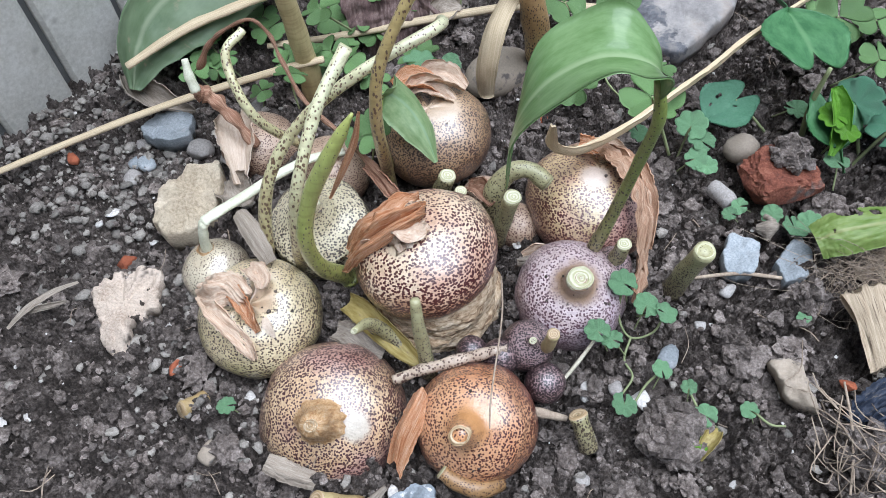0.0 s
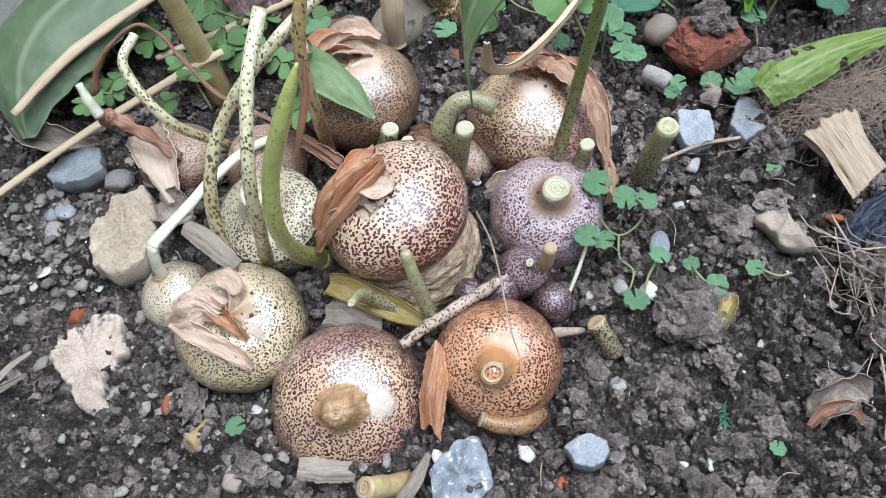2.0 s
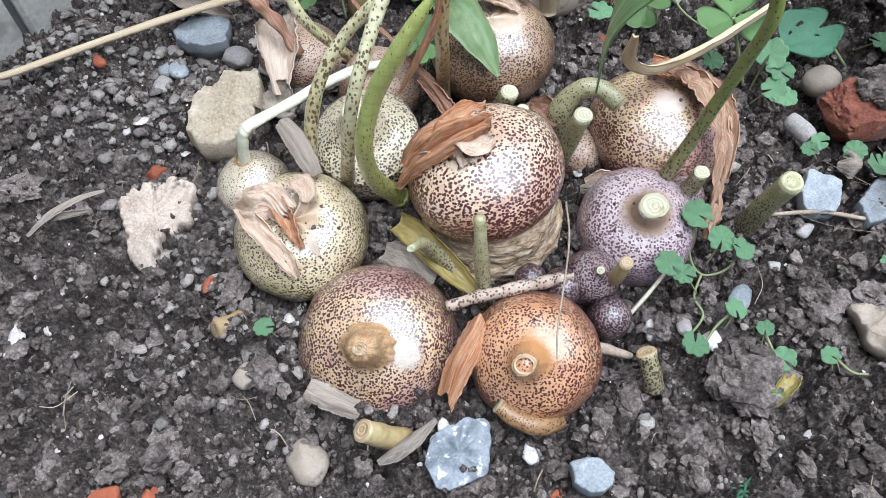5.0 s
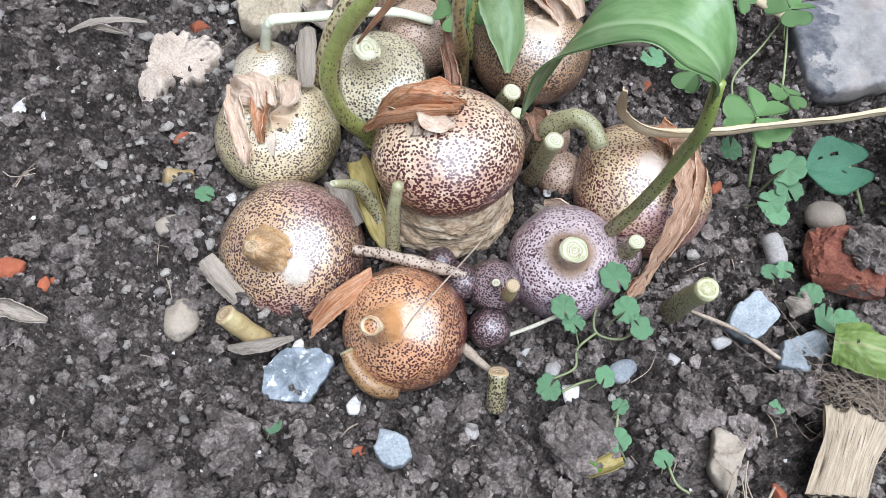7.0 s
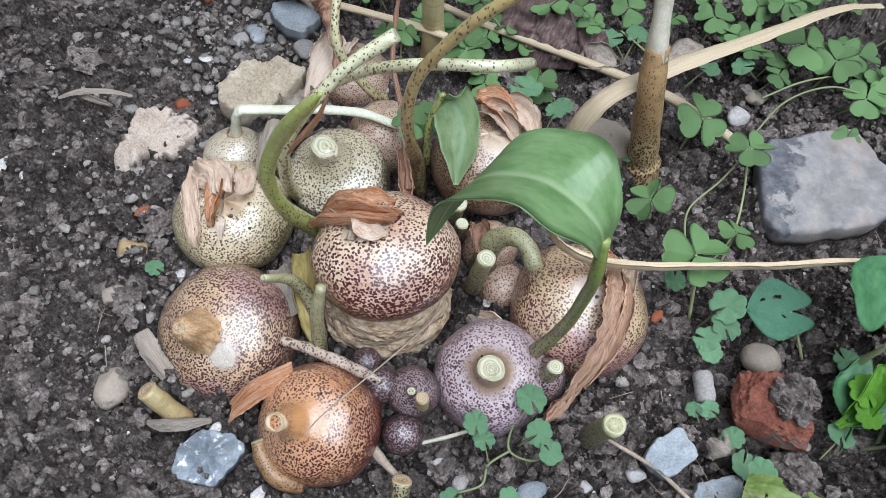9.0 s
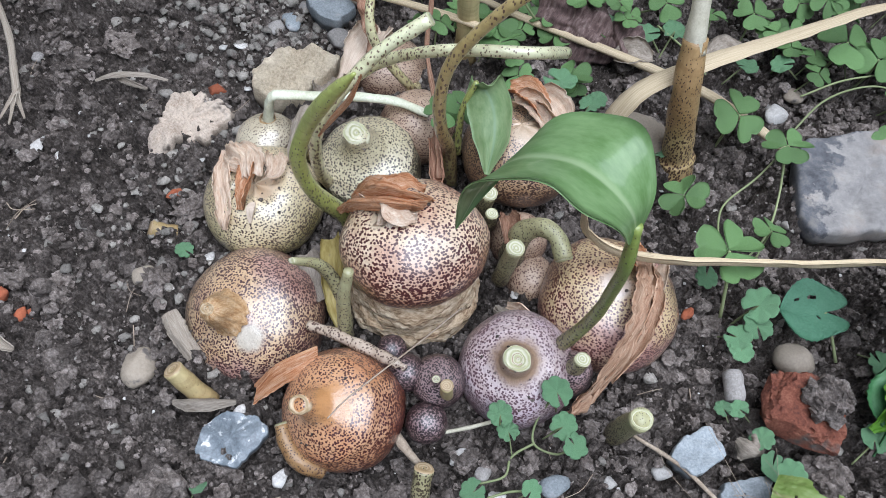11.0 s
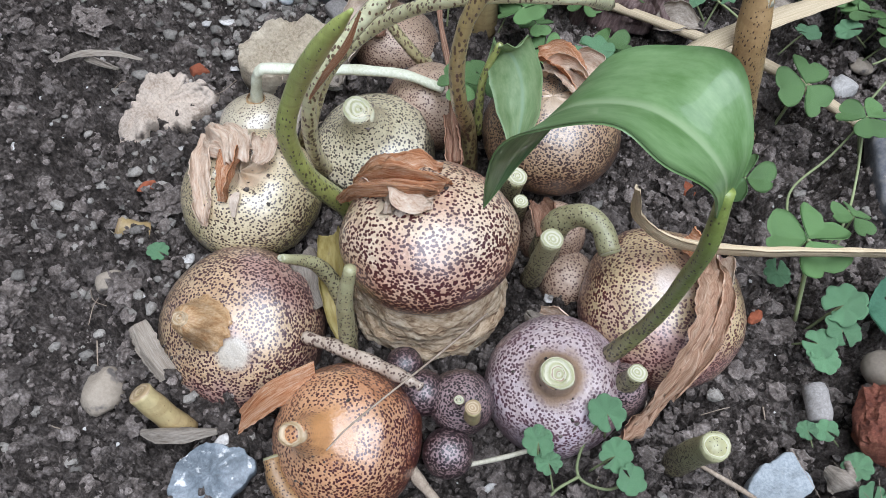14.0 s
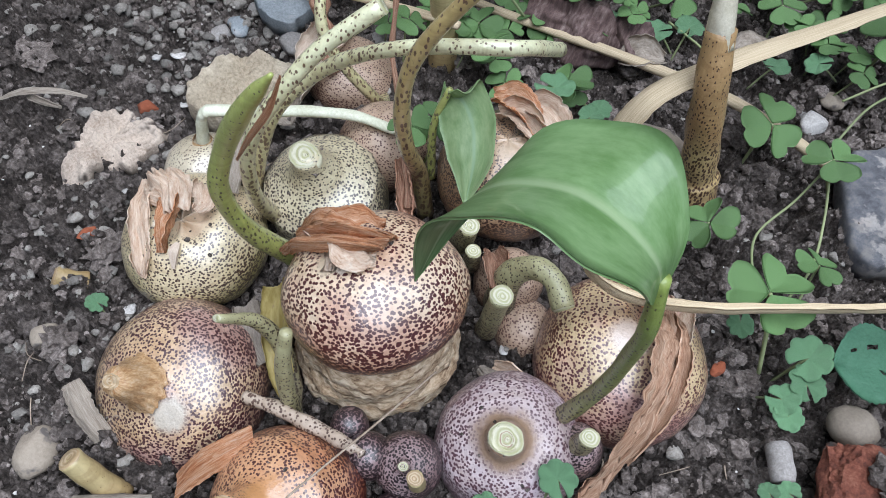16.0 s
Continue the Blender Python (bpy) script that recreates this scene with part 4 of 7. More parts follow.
def cut_rings(radius, z, seed, seg=24, rings=13, deep=0.0016, tilt=0.0, axis_frame=None, cup=0.0):
    """The cut end of a bulb or stalk: flesh in rings, one inside the other."""
    rng = np.random.RandomState(seed)
    verts, off = [], rng.uniform(-0.15, 0.15, 2) * radius
    for i in range(rings):
        q = 1 - i / (rings - 1) * 0.97
        h = (0.5 - 0.5 * math.cos(i * math.pi)) * deep - 0.4 * deep * (1 - q) - cup * min(1.0, max(0.0, (0.75 - q) / 0.3))
        if i == 0:
            h = -deep * 1.5
        for j in range(seg):
            a = 2 * math.pi * j / seg
            r = radius * q * (1 + 0.07 * math.sin(2 * a + 1 + i * 0.2) + 0.12 * noise.noise(Vector((math.cos(a) * 1.6, math.sin(a) * 1.6, i * 0.55 + seed))))
            h += 0.35 * deep * noise.noise(Vector((math.cos(a) * 2.4, math.sin(a) * 2.4, i * 0.8 + seed * 2.1)))
            x, y = r * math.cos(a) + off[0] * (1 - q), r * math.sin(a) + off[1] * (1 - q)
            verts.append((x, y, z + h + tilt * x))
    faces = [(i * seg + j, i * seg + (j + 1) % seg, (i + 1) * seg + (j + 1) % seg, (i + 1) * seg + j) for i in range(rings - 1) for j in range(seg)]
    faces.append(tuple((rings - 1) * seg + j for j in range(seg)))
    verts = np.array(verts)
    if axis_frame is not None:
        at, way = axis_frame
        q = Vector((0, 0, 1)).rotation_difference(Vector(way))
        verts = verts @ np.array(q.to_matrix()).T + np.asarray(at)
    return verts, faces, np.array([(i / (rings - 1), j / seg) for i in range(rings) for j in range(seg)])


def bulb(key, label, seed, **shape):
    mid, wide, high, lean, neck, top = BULBS[key]
    ob = thing("flower_bulb", mid, label, "bulb", "clump of bulbs")
    ob.rotation_euler = Vector((0, 0, 1)).rotation_difference(Vector((*lean, 1))).to_euler()
    part("skin", bulb_body(wide, high, neck, top, seed, **shape), SKIN[key], ob, local=True)
    return ob


def inside(ob, points):
    """World places in a thing's own frame."""
    turn = np.array(ob.rotation_euler.to_matrix())
    return [tuple((np.asarray(q) - np.array(ob.location)) @ turn) for q in points]


def flap(parent, name, points, widths, side, material, label="", **kw):
    """A sheet of dry skin on a bulb, at places in the bulb's own frame."""
    return part(name, ribbon(points, widths, side, **kw), material, parent, label, local=True)


def collar(profile, seed, seg=72, n=34, rag=0.15):
    """A sleeve of old skin round a bulb's neck: radii and heights from its torn lower rim to the rounded end."""
    line = glide([(r, 0, z) for r, z in profile], n)
    verts, uvs = [], []
    for i, (r, _, z) in enumerate(line):
        q = 1 - i / (n - 1)
        for j in range(seg):
            a = 2 * math.pi * j / seg
            c, d = math.cos(a), math.sin(a)
            tear = noise.fractal(Vector((c * 3.6, d * 3.6, seed * 3.1)), 0.6, 2.2, 4)
            fold = noise.fractal(Vector((c * 1.7, d * 1.7, z * 130 + seed)), 0.8, 2.1, 3)
            rr = max(r, 0.0) * (1 + rag * tear * q**3 + 0.06 * fold)
            verts.append((rr * c, rr * d * 0.9, z + 0.0007 * fold - 0.10 * rag * tear * q**3 * r))
            uvs.append((i / (n - 1), 2 * j / seg))
    faces = [(i * seg + j, i * seg + (j + 1) % seg, (i + 1) * seg + (j + 1) % seg, (i + 1) * seg + j) for i in range(n - 1) for j in range(seg)]
    faces.append(tuple((n - 1) * seg + j for j in range(seg)))
    return np.array(verts), faces, np.array(uvs)


def tent(front, ridge, back, seed, crumple=0.0012, thick=0.0005, n=64, m=25, bulge=0.0):
    """A sheet of skin folded over a ridge: three lines of places, crumpled between them."""
    f, r, b = glide(front, n), glide(ridge, n), glide(back, n)
    rows = []
    for i in range(n):
        line = glide([f[i], (f[i] + r[i]) / 2 + (0, 0, bulge), r[i], (b[i] + r[i]) / 2 + (0, 0, bulge), b[i]], m)
        out = unit(r[i] - (f[i] + b[i]) / 2)
        for k in range(m):
            p = Vector(line[k])
            d = 1.9 * noise.noise(Vector((i * 0.022, k * 0.36, seed * 2.7))) + 0.9 * noise.noise(Vector((i * 0.035, k * 0.85, seed * 4.1)))
            d += 0.30 * noise.fractal(p * 170 + Vector((seed * 3.3, 0, 0)), 0.8, 2.1, 3)
            end = 0.25 + 0.75 * min(k, m - 1 - k) / (m / 2)
            line[k] = line[k] + out * crumple * d * (1.6 * end)
            if k in (0, m - 1):
                line[k] = line[k] + unit(f[i] - b[i]) * crumple * 0.8 * noise.fractal(p * 240, 0.7, 2.1, 3)
        rows.append(line)
    return loft(rows, thick)


large = bulb("large", "large purple-brown speckled bulb with a tan conical tip", 1)
part("collar", collar(((0.0150, 0.0362), (0.0134, 0.0382), (0.0114, 0.0418), (0.0098, 0.0470), (0.0086, 0.0520), (0.0066, 0.0555), (0.0030, 0.0572), (0.0004, 0.0575)), 4), M_COLLAR, large, "amber papery sleeve round the tip", local=True)
part("cut_face", cut_rings(0.0040, 0.0570, 1), M_CUTDRY, large, "pale rounded tip", local=True)

orange = bulb("orange", "orange-brown speckled bulb with a cut conical neck", 2)
part("cut_face", cut_rings(0.0058, 0.0490, 2, cup=0.006), M_CUTDRY, orange, "cream cut end of the neck", local=True)

olive = bulb("olive", "olive-cream speckled bulb with a torn dry crown", 3, hollow=(0.002, 0.002, 0.013, 0.010))
part("husk", tent([(-0.034, 0.004, 0.020), (-0.021, -0.004, 0.029), (-0.009, -0.003, 0.0315), (-0.001, -0.012, 0.0295)], [(-0.032, 0.013, 0.028), (-0.022, 0.010, 0.038), (-0.010, 0.008, 0.039), (0.000, -0.003, 0.033)], [(-0.028, 0.022, 0.021), (-0.016, 0.021, 0.028), (-0.004, 0.017, 0.030), (0.004, 0.006, 0.0295)], 5, 0.0026, n=90, m=33), M_PAPER, olive, "crumpled tan-pink husk over the torn crown", local=True)
flap(olive, "husk", [(-0.030, 0.008, 0.024), (-0.019, -0.006, 0.030), (-0.008, -0.018, 0.0285), (0.000, -0.027, 0.0245), (0.004, -0.034, 0.0175)], [0.008, 0.011, 0.010, 0.009, 0.003], (1, 0.75, 0.1), M_PAPER, "long strap of pale husk", curl=0.5, rough=0.0012, ragged=0.35, seed=8, thick=0.0007)
flap(olive, "husk", [(-0.004, 0.004, 0.030), (0.002, -0.006, 0.0335), (0.006, -0.014, 0.030), (0.009, -0.020, 0.0265)], [0.010, 0.009, 0.006, 0.002], (1, 0.5, 0.3), M_HUSK, "red-brown shrivelled inner skin", curl=0.7, rough=0.0018, ragged=0.5, seed=6, thick=0.0005)
flap(olive, "husk", [(0.000, 0.022, 0.028), (0.006, 0.018, 0.0315), (0.010, 0.012, 0.0310), (0.009, 0.006, 0.0305)], [0.010, 0.015, 0.012, 0.004], (1, 0.4, -0.2), M_PAPER, "greyish torn flap of husk", curl=0.3, rough=0.0012, ragged=0.3, seed=12, thick=0.0006)
flap(olive, "husk", [(0.012, -0.012, 0.0275), (0.014, -0.017, 0.0280), (0.017, -0.023, 0.0225)], [0.003, 0.006, 0.002], (1, 0.3, 0), M_SCAR, "small white torn tooth of skin", thick=0.0009, seed=7)

purple = bulb("purple", "lavender-purple speckled bulb with a cut green neck", 4, flare=1.5, folds=0.004)
part("cut_face", cut_rings(0.0080, 0.041, 4, rings=17), M_CUT, purple, "ringed pale green cut end", local=True)
cream = bulb("cream", "cream-green bulb with dark dashes and a cut neck", 5)
part("cut_face", cut_rings(0.0080, 0.0475, 5, rings=17, tilt=-0.3), M_CUT, cream, "ringed pale cut end", local=True)

red = bulb("red", "glossy red-brown speckled bulb on a corky base", 6, hollow=(-0.012, -0.002, 0.010, 0.005))
part("husk", tent([(-0.046, -0.012, 0.010), (-0.031, -0.014, 0.021), (-0.020, -0.012, 0.0275), (-0.009, -0.009, 0.0305), (0.001, -0.006, 0.0315), (0.007, 0.001, 0.0310)], [(-0.0475, -0.006, 0.013), (-0.034, -0.008, 0.029), (-0.021, -0.009, 0.0395), (-0.007, -0.008, 0.0455), (0.005, -0.003, 0.0450), (0.010, 0.006, 0.0365)], [(-0.044, 0.004, 0.012), (-0.031, 0.006, 0.023), (-0.020, 0.007, 0.0275), (-0.008, 0.009, 0.0300), (0.003, 0.012, 0.0300), (0.008, 0.013, 0.0290)], 9, 0.0026, n=110, m=33), M_HUSK, red, "orange-brown dry husk folded over the crown", local=True)
flap(red, "husk", [(-0.049, -0.012, 0.010), (-0.036, -0.014, 0.025), (-0.022, -0.015, 0.0345), (-0.008, -0.013, 0.0405), (0.004, -0.008, 0.0410), (0.009, -0.001, 0.0360)], [0.003, 0.006, 0.008, 0.008, 0.007, 0.003], (0.2, -0.8, -0.6), M_HUSK, "rolled outer fold of the husk", curl=0.9, rough=0.0012, ragged=0.25, seed=21, thick=0.0005, n=70)
flap(red, "husk", [(-0.044, -0.001, 0.017), (-0.030, -0.001, 0.034), (-0.016, -0.001, 0.0430), (-0.003, 0.001, 0.0480), (0.008, 0.004, 0.0450)], [0.003, 0.006, 0.008, 0.008, 0.004], (0.3, 0.9, -0.3), M_HUSK, "curled crest of the husk", curl=-0.9, rough=0.0013, ragged=0.3, seed=22, thick=0.0005, n=70)
flap(red, "husk", [(-0.010, -0.012, 0.0400), (-0.003, -0.012, 0.0370), (0.004, -0.010, 0.0345), (0.009, -0.006, 0.0320)], [0.006, 0.011, 0.011, 0.005], (0.7, -0.5, 0.4), M_PAPER, "pink-tan frill of the husk", curl=0.7, rough=0.0016, ragged=0.4, seed=23, thick=0.0005)
flap(red, "husk", [(-0.030, -0.008, 0.029), (-0.021, -0.009, 0.034), (-0.013, -0.010, 0.0345), (-0.009, -0.015, 0.0315), (-0.006, -0.021, 0.0285)], [0.005, 0.009, 0.010, 0.007, 0.003], (0.3, -1, 0.3), M_PAPER, "crumpled pinkish shred of husk", curl=-0.5, rough=0.0020, ragged=0.5, seed=10, thick=0.0005)
flap(red, "husk", [(-0.004, -0.006, 0.0325), (-0.002, -0.013, 0.0315), (-0.002, -0.020, 0.0290)], [0.010, 0.010, 0.004], (1, 0, 0.1), M_SCAR, "torn tan husk", curl=-0.2, rough=0.0006, ragged=0.5, seed=11, thick=0.0005)


def corky():
    """The broad fibrous disc that carries the raised bulb."""
    rng = np.random.RandomState(5)
    seg, prof = 150, ((0.032, -0.020), (0.040, -0.008), (0.0415, 0.004), (0.0375, 0.012), (0.0375, 0.018), (0.035, 0.026), (0.020, 0.034))
    fine = glide([(r, 0, z) for r, z in prof], 48)
    verts = []
    for i, (r, _, z) in enumerate(fine):
        for j in range(seg):
            a = 2 * math.pi * j / seg
            d = Vector((math.cos(a) * 2.2, math.sin(a) * 2.2, z * 190))
            q = r * (1 + 0.08 * noise.fractal(d, 0.6, 2.2, 5) - 0.05 * abs(noise.noise(Vector((math.cos(a) * 1.5, math.sin(a) * 1.5, z * 420)))) + 0.03 * abs(noise.noise(Vector((math.cos(a) * 9, math.sin(a) * 9, z * 240)))))
            verts.append((0.004 + q * math.cos(a), 0.268 + q * math.sin(a) * 0.98, z))
    n = len(fine)
    faces = [(i * seg + j, i * seg + (j + 1) % seg, (i + 1) * seg + (j + 1) % seg, (i + 1) * seg + j) for i in range(n - 1) for j in range(seg)]
    faces.append(tuple((n - 1) * seg + j for j in range(seg)))
    return np.array(verts), faces, None


cork = part("corky_base", corky(), M_CORK, red, "tan fibrous corky base plate", local=True)
cork.matrix_parent_inverse = (Matrix.Translation(red.location) @ red.rotation_euler.to_matrix().to_4x4()).inverted()

scarred = bulb("scarred", "tan and pink speckled bulb with a pale scar", 7, hollow=(-0.002, 0.014, 0.010, 0.004))
flap(scarred, "husk", [(0.008, 0.030, 0.0234), (0.010, 0.020, 0.0334), (0.014, 0.006, 0.0369), (0.020, -0.008, 0.0334)], [0.012, 0.012, 0.010, 0.008], (1, 0.4, -0.3), M_PAPER, "raised fold of tan husk", curl=0.6, rough=0.0006, ragged=0.25, seed=14, thick=0.001)
flap(scarred, "husk", [(-0.012, 0.020, 0.0334), (-0.004, 0.016, 0.0354), (0.006, 0.016, 0.0344)], [0.012, 0.014, 0.010], (0, 1, 0.1), M_HUSK, "brown ragged crown skin", curl=0.3, rough=0.0012, ragged=0.5, seed=15, thick=0.001)

brown = bulb("brown", "brown speckled bulb with a pale worn top", 8, hollow=(0.0, 0.012, 0.012, 0.005))
for k, (x, y, w) in enumerate(((-0.008, 0.016, 0.016), (0.008, 0.018, 0.018), (0.0, 0.008, 0.014))):
    flap(brown, "husk", [(x - 0.014, y + 0.004, 0.029), (x - 0.004, y + 0.006, 0.034), (x + 0.008, y + 0.002, 0.033), (x + 0.018, y - 0.004, 0.027)], [w * 0.5, w, w, w * 0.4], (0.1, 1, 0.1), (M_HUSK, M_PAPER, M_PAPER)[k], "ragged dry skin on the crown", curl=0.5, rough=0.0014, ragged=0.25, seed=16 + k, thick=0.0004)



def specks(bulbs, count, seed):
    """Grains of soil that lie on the bulbs, in one mesh."""
    rng = np.random.RandomState(seed)
    base, f = ball(1)
    vv, ff, k = [], [], 0
    for ob in bulbs:
        skin = [c for c in ob.children if c.name.startswith("skin")][0]
        tree = BVHTree.FromPolygons([v.co for v in skin.data.vertices], [p.vertices[:] for p in skin.data.polygons])
        turn = np.array(ob.rotation_euler.to_matrix())
        for _ in range(count):
            d = Vector((*rng.normal(0, 0.55, 2), 1.0)).normalized()
            hit, nor, _, _ = tree.ray_cast(d * 0.2, -d)
            if hit is None:
                continue
            r = 0.0004 + 0.0011 * rng.uniform() ** 3
            v = base * (1 + 0.3 * rng.normal(size=(len(base), 1))) * r
            vv.append((v + np.array(hit + nor * r * 0.3)) @ turn.T + np.array(ob.location))
            ff += [tuple(int(q) + k for q in t) for t in f]
            k += len(base)
    return np.vstack(vv), ff, None


single("soil_specks", specks([large, orange, olive, purple, cream, red, scarred, brown], 13, 31), M_CRUMB, "loose grains of soil lying on the bulbs", "soil", kind="stuff")


def small_bulb(mid, wide, high, lean, skin, label, seed, neck=0.0, top=0.0):
    ob = thing("bulblet", mid, label, "bulb", "small bulbs in the clump")
    ob.rotation_euler = Vector((0, 0, 1)).rotation_difference(Vector((*lean, 1))).to_euler()
    part("skin", bulb_body(wide, high, neck, top, seed, 32, 20), SKIN[skin], ob, local=True)
    if neck:
        part("cut_face", cut_rings(neck, top, seed, 16, 7, 0.0007), M_CUT, ob, "pale cut end", local=True)
    return ob


small_bulb((0.058, 0.222, 0.013), 0.0165, 0.0165, (0.1, -0.3), "small", "small dark purple-brown bulblet", 21, 0.0026, 0.021)
small_bulb((0.067, 0.199, 0.008), 0.0125, 0.0125, (0.3, -0.2), "small", "tiny dark bulblet half buried in soil", 22)
small_bulb((0.041, 0.214, 0.016), 0.0115, 0.0115, (-0.1, -0.2), "small", "tiny dark reddish bulblet", 23)
small_bulb((0.024, 0.221, 0.012), 0.0095, 0.0095, (0.0, 0.2), "small", "tiny dark bulblet beside a dry stick", 24)
small_bulb((-0.143, 0.294, 0.000), 0.0230, 0.0200, (-0.25, -0.1), "left", "small cream bulb sprouting a bleached shoot", 25)
small_bulb((-0.122, 0.404, -0.004), 0.0300, 0.0220, (0.2, 0.3), "dry", "withered tan bulb with faded speckles", 26)
small_bulb((-0.066, 0.366, 0.008), 0.0270, 0.0250, (0.2, 0.2), "dry", "tan speckled bulb behind the clump", 27)
small_bulb((0.040, 0.338, 0.000), 0.0190, 0.0200, (0.1, 0.1), "dry", "dull speckled bulblet between the bulbs", 28)
small_bulb((0.062, 0.322, -0.006), 0.0170, 0.0150, (0.2, 0.0), "dry", "dull tan bulblet with a bent stalk", 29)
small_bulb((0.118, 0.276, 0.006), 0.0140, 0.0200, (0.05, 0.0), "small", "dark green-brown bulblet beside a larger bulb", 30)


# ---------------------------------------------------------------- stalks
def stalk(name, points, radii, material, label, seed, group="", cut=None, n=36, seg=12, lump=0.05, cup=0.0):
    """A cut or broken stalk: its stem, and the cut face where one shows."""
    ob = thing(name, points[0], label, "stalk", group)
    stem = part("stem", tube(points, radii, n, seg, seed, lump), material, ob)
    if cut:
        p = glide(points, 60)
        way = unit(p[-1] - p[-3])
        part("cut_face", cut_rings(radii[-1] * 0.98, 0.0008, seed, 18, 7, 0.0006, axis_frame=(p[-1], way), cup=cup), cut, stem, "pale cut end")
    return ob


shoot = stalk("green_shoot", [(-0.050, 0.274, 0.016), (-0.054, 0.272, 0.025), (-0.062, 0.256, 0.064), (-0.064, 0.250, 0.102), (-0.057, 0.254, 0.133), (-0.043, 0.256, 0.164), (-0.034, 0.259, 0.180), (-0.028, 0.261, 0.190)], [0.0066, 0.0060, 0.0049, 0.0045, 0.0045, 0.0044, 0.0030, 0.0008], M_SHOOT, "thick curved green shoot with a torn brown end", 41)
part("torn_edge", ribbon([(-0.045, 0.250, 0.140), (-0.037, 0.252, 0.158), (-0.029, 0.257, 0.175), (-0.025, 0.262, 0.190)], [0.001, 0.003, 0.0035, 0.001], (0.6, -0.5, -0.4), curl=0.4, seed=3, ragged=0.2), M_HUSK, shoot, "orange-brown torn edge")
stalk("leaf_stalk", [(-0.024, 0.349, -0.004), (-0.025, 0.344, 0.041), (-0.025, 0.332, 0.078), (-0.025, 0.329, 0.113), (-0.019, 0.334, 0.146), (0.003, 0.349, 0.186), (0.030, 0.368, 0.215)], [0.0050, 0.0044, 0.0041, 0.0038, 0.0036, 0.0034, 0.0032], M_STALK, "tall tan stalk with dark brown spots", 42, "stalks in the clump")
stalk("leaf_stalk", [(-0.085, 0.296, -0.005), (-0.078, 0.277, 0.054), (-0.070, 0.278, 0.105), (-0.054, 0.305, 0.143), (-0.036, 0.330, 0.163)], [0.0046, 0.0040, 0.0036, 0.0036, 0.0038], M_PALE, "pale yellow-green spotted stalk with a cut end", 43, "stalks in the clump", cut=M_CUT)
stalk("leaf_stalk", [(-0.107, 0.298, 0.010), (-0.098, 0.314, 0.062), (-0.075, 0.331, 0.098), (-0.035, 0.338, 0.133), (0.012, 0.358, 0.147), (0.016, 0.397, 0.116)], [0.0046, 0.0040, 0.0036, 0.0034, 0.0034, 0.0036], M_PALE, "long bent spotted stalk with a cut end", 44, "stalks in the clump", cut=M_CUT, n=48)
white_shoot = thing("bleached_shoot", (-0.147, 0.300, 0.006), "bleached white-green shoot, sharply bent", "stalk")
part("stem", tube([(-0.1465, 0.3005, 0.010), (-0.1445, 0.3020, 0.030), (-0.1425, 0.3035, 0.0405), (-0.1405, 0.3050, 0.0440), (-0.1370, 0.3080, 0.0450), (-0.1180, 0.3250, 0.0415), (-0.0980, 0.3430, 0.0390), (-0.0760, 0.3560, 0.0380), (-0.0540, 0.3620, 0.0360)], [0.0052, 0.0046, 0.0040, 0.0040, 0.0038, 0.0037, 0.0036, 0.0034, 0.0030], 64, 12, 45, 0.07, flat=0.72), M_WSHOOT, white_shoot)
part("sheath", tube([(-0.1470, 0.2995, 0.003), (-0.1465, 0.3002, 0.012), (-0.1458, 0.3010, 0.021)], [0.0112, 0.0078, 0.0054], 16, 18, 3, 0.12, cap=False), M_COLLAR, white_shoot, "yellow translucent sheath at the foot")
stalk("thin_stalk", [(-0.104, 0.412, -0.008), (-0.086, 0.388, 0.012), (-0.109, 0.371, 0.066), (-0.122, 0.393, 0.098), (-0.110, 0.408, 0.107)], [0.0036, 0.0034, 0.0033, 0.0030, 0.0028], M_PALE, "thin arching pale spotted stalk", 46, "stalks in the clump")
dead = thing("withered_stalk", (-0.024, 0.327, 0.010), "shrivelled brown stalk arching back to the ground", "stalk")
part("stem", tube([(-0.1563, 0.4338, 0.050), (-0.1440, 0.4320, 0.072), (-0.1304, 0.4312, 0.085), (-0.1108, 0.4298, 0.095), (-0.0996, 0.4263, 0.085), (-0.0919, 0.4126, 0.072), (-0.0784, 0.3908, 0.056), (-0.0550, 0.3680, 0.048), (-0.0370, 0.3480, 0.042), (-0.0200, 0.3290, 0.030)], [0.0036, 0.0024, 0.0018, 0.0016, 0.0018, 0.0020, 0.0020, 0.0024, 0.0032, 0.0040], 80, 9, 8, 0.30, flat=0.7), M_DEAD, dead)
part("withered_blade", ribbon([(-0.040, 0.345, 0.040), (-0.030, 0.338, 0.036), (-0.020, 0.328, 0.030), (-0.012, 0.318, 0.034)], [0.003, 0.008, 0.009, 0.003], (0.8, 0.5, 0.1), 0.7, 0.001, 20, 7, 0.0010, 9, 0.4, 0.5), M_DEAD, dead, "crumpled purple-brown skin")
stalk("tan_stump", [(-0.083, 0.450, -0.006), (-0.084, 0.449, 0.040), (-0.087, 0.444, 0.100), (-0.089, 0.440, 0.128)], [0.0096, 0.0080, 0.0068, 0.0058], M_TANSTEM, "thick tan dried stump with faint spots", 47)
stump = stalk("spotted_stump", [(0.094, 0.461, -0.012), (0.093, 0.461, 0.004), (0.091, 0.460, 0.014), (0.085, 0.455, 0.048), (0.079, 0.452, 0.082), (0.070, 0.460, 0.112)], [0.0150, 0.0135, 0.0108, 0.0102, 0.0092, 0.0080], M_TRUNK, "thick upright stump densely dotted dark brown", 48)
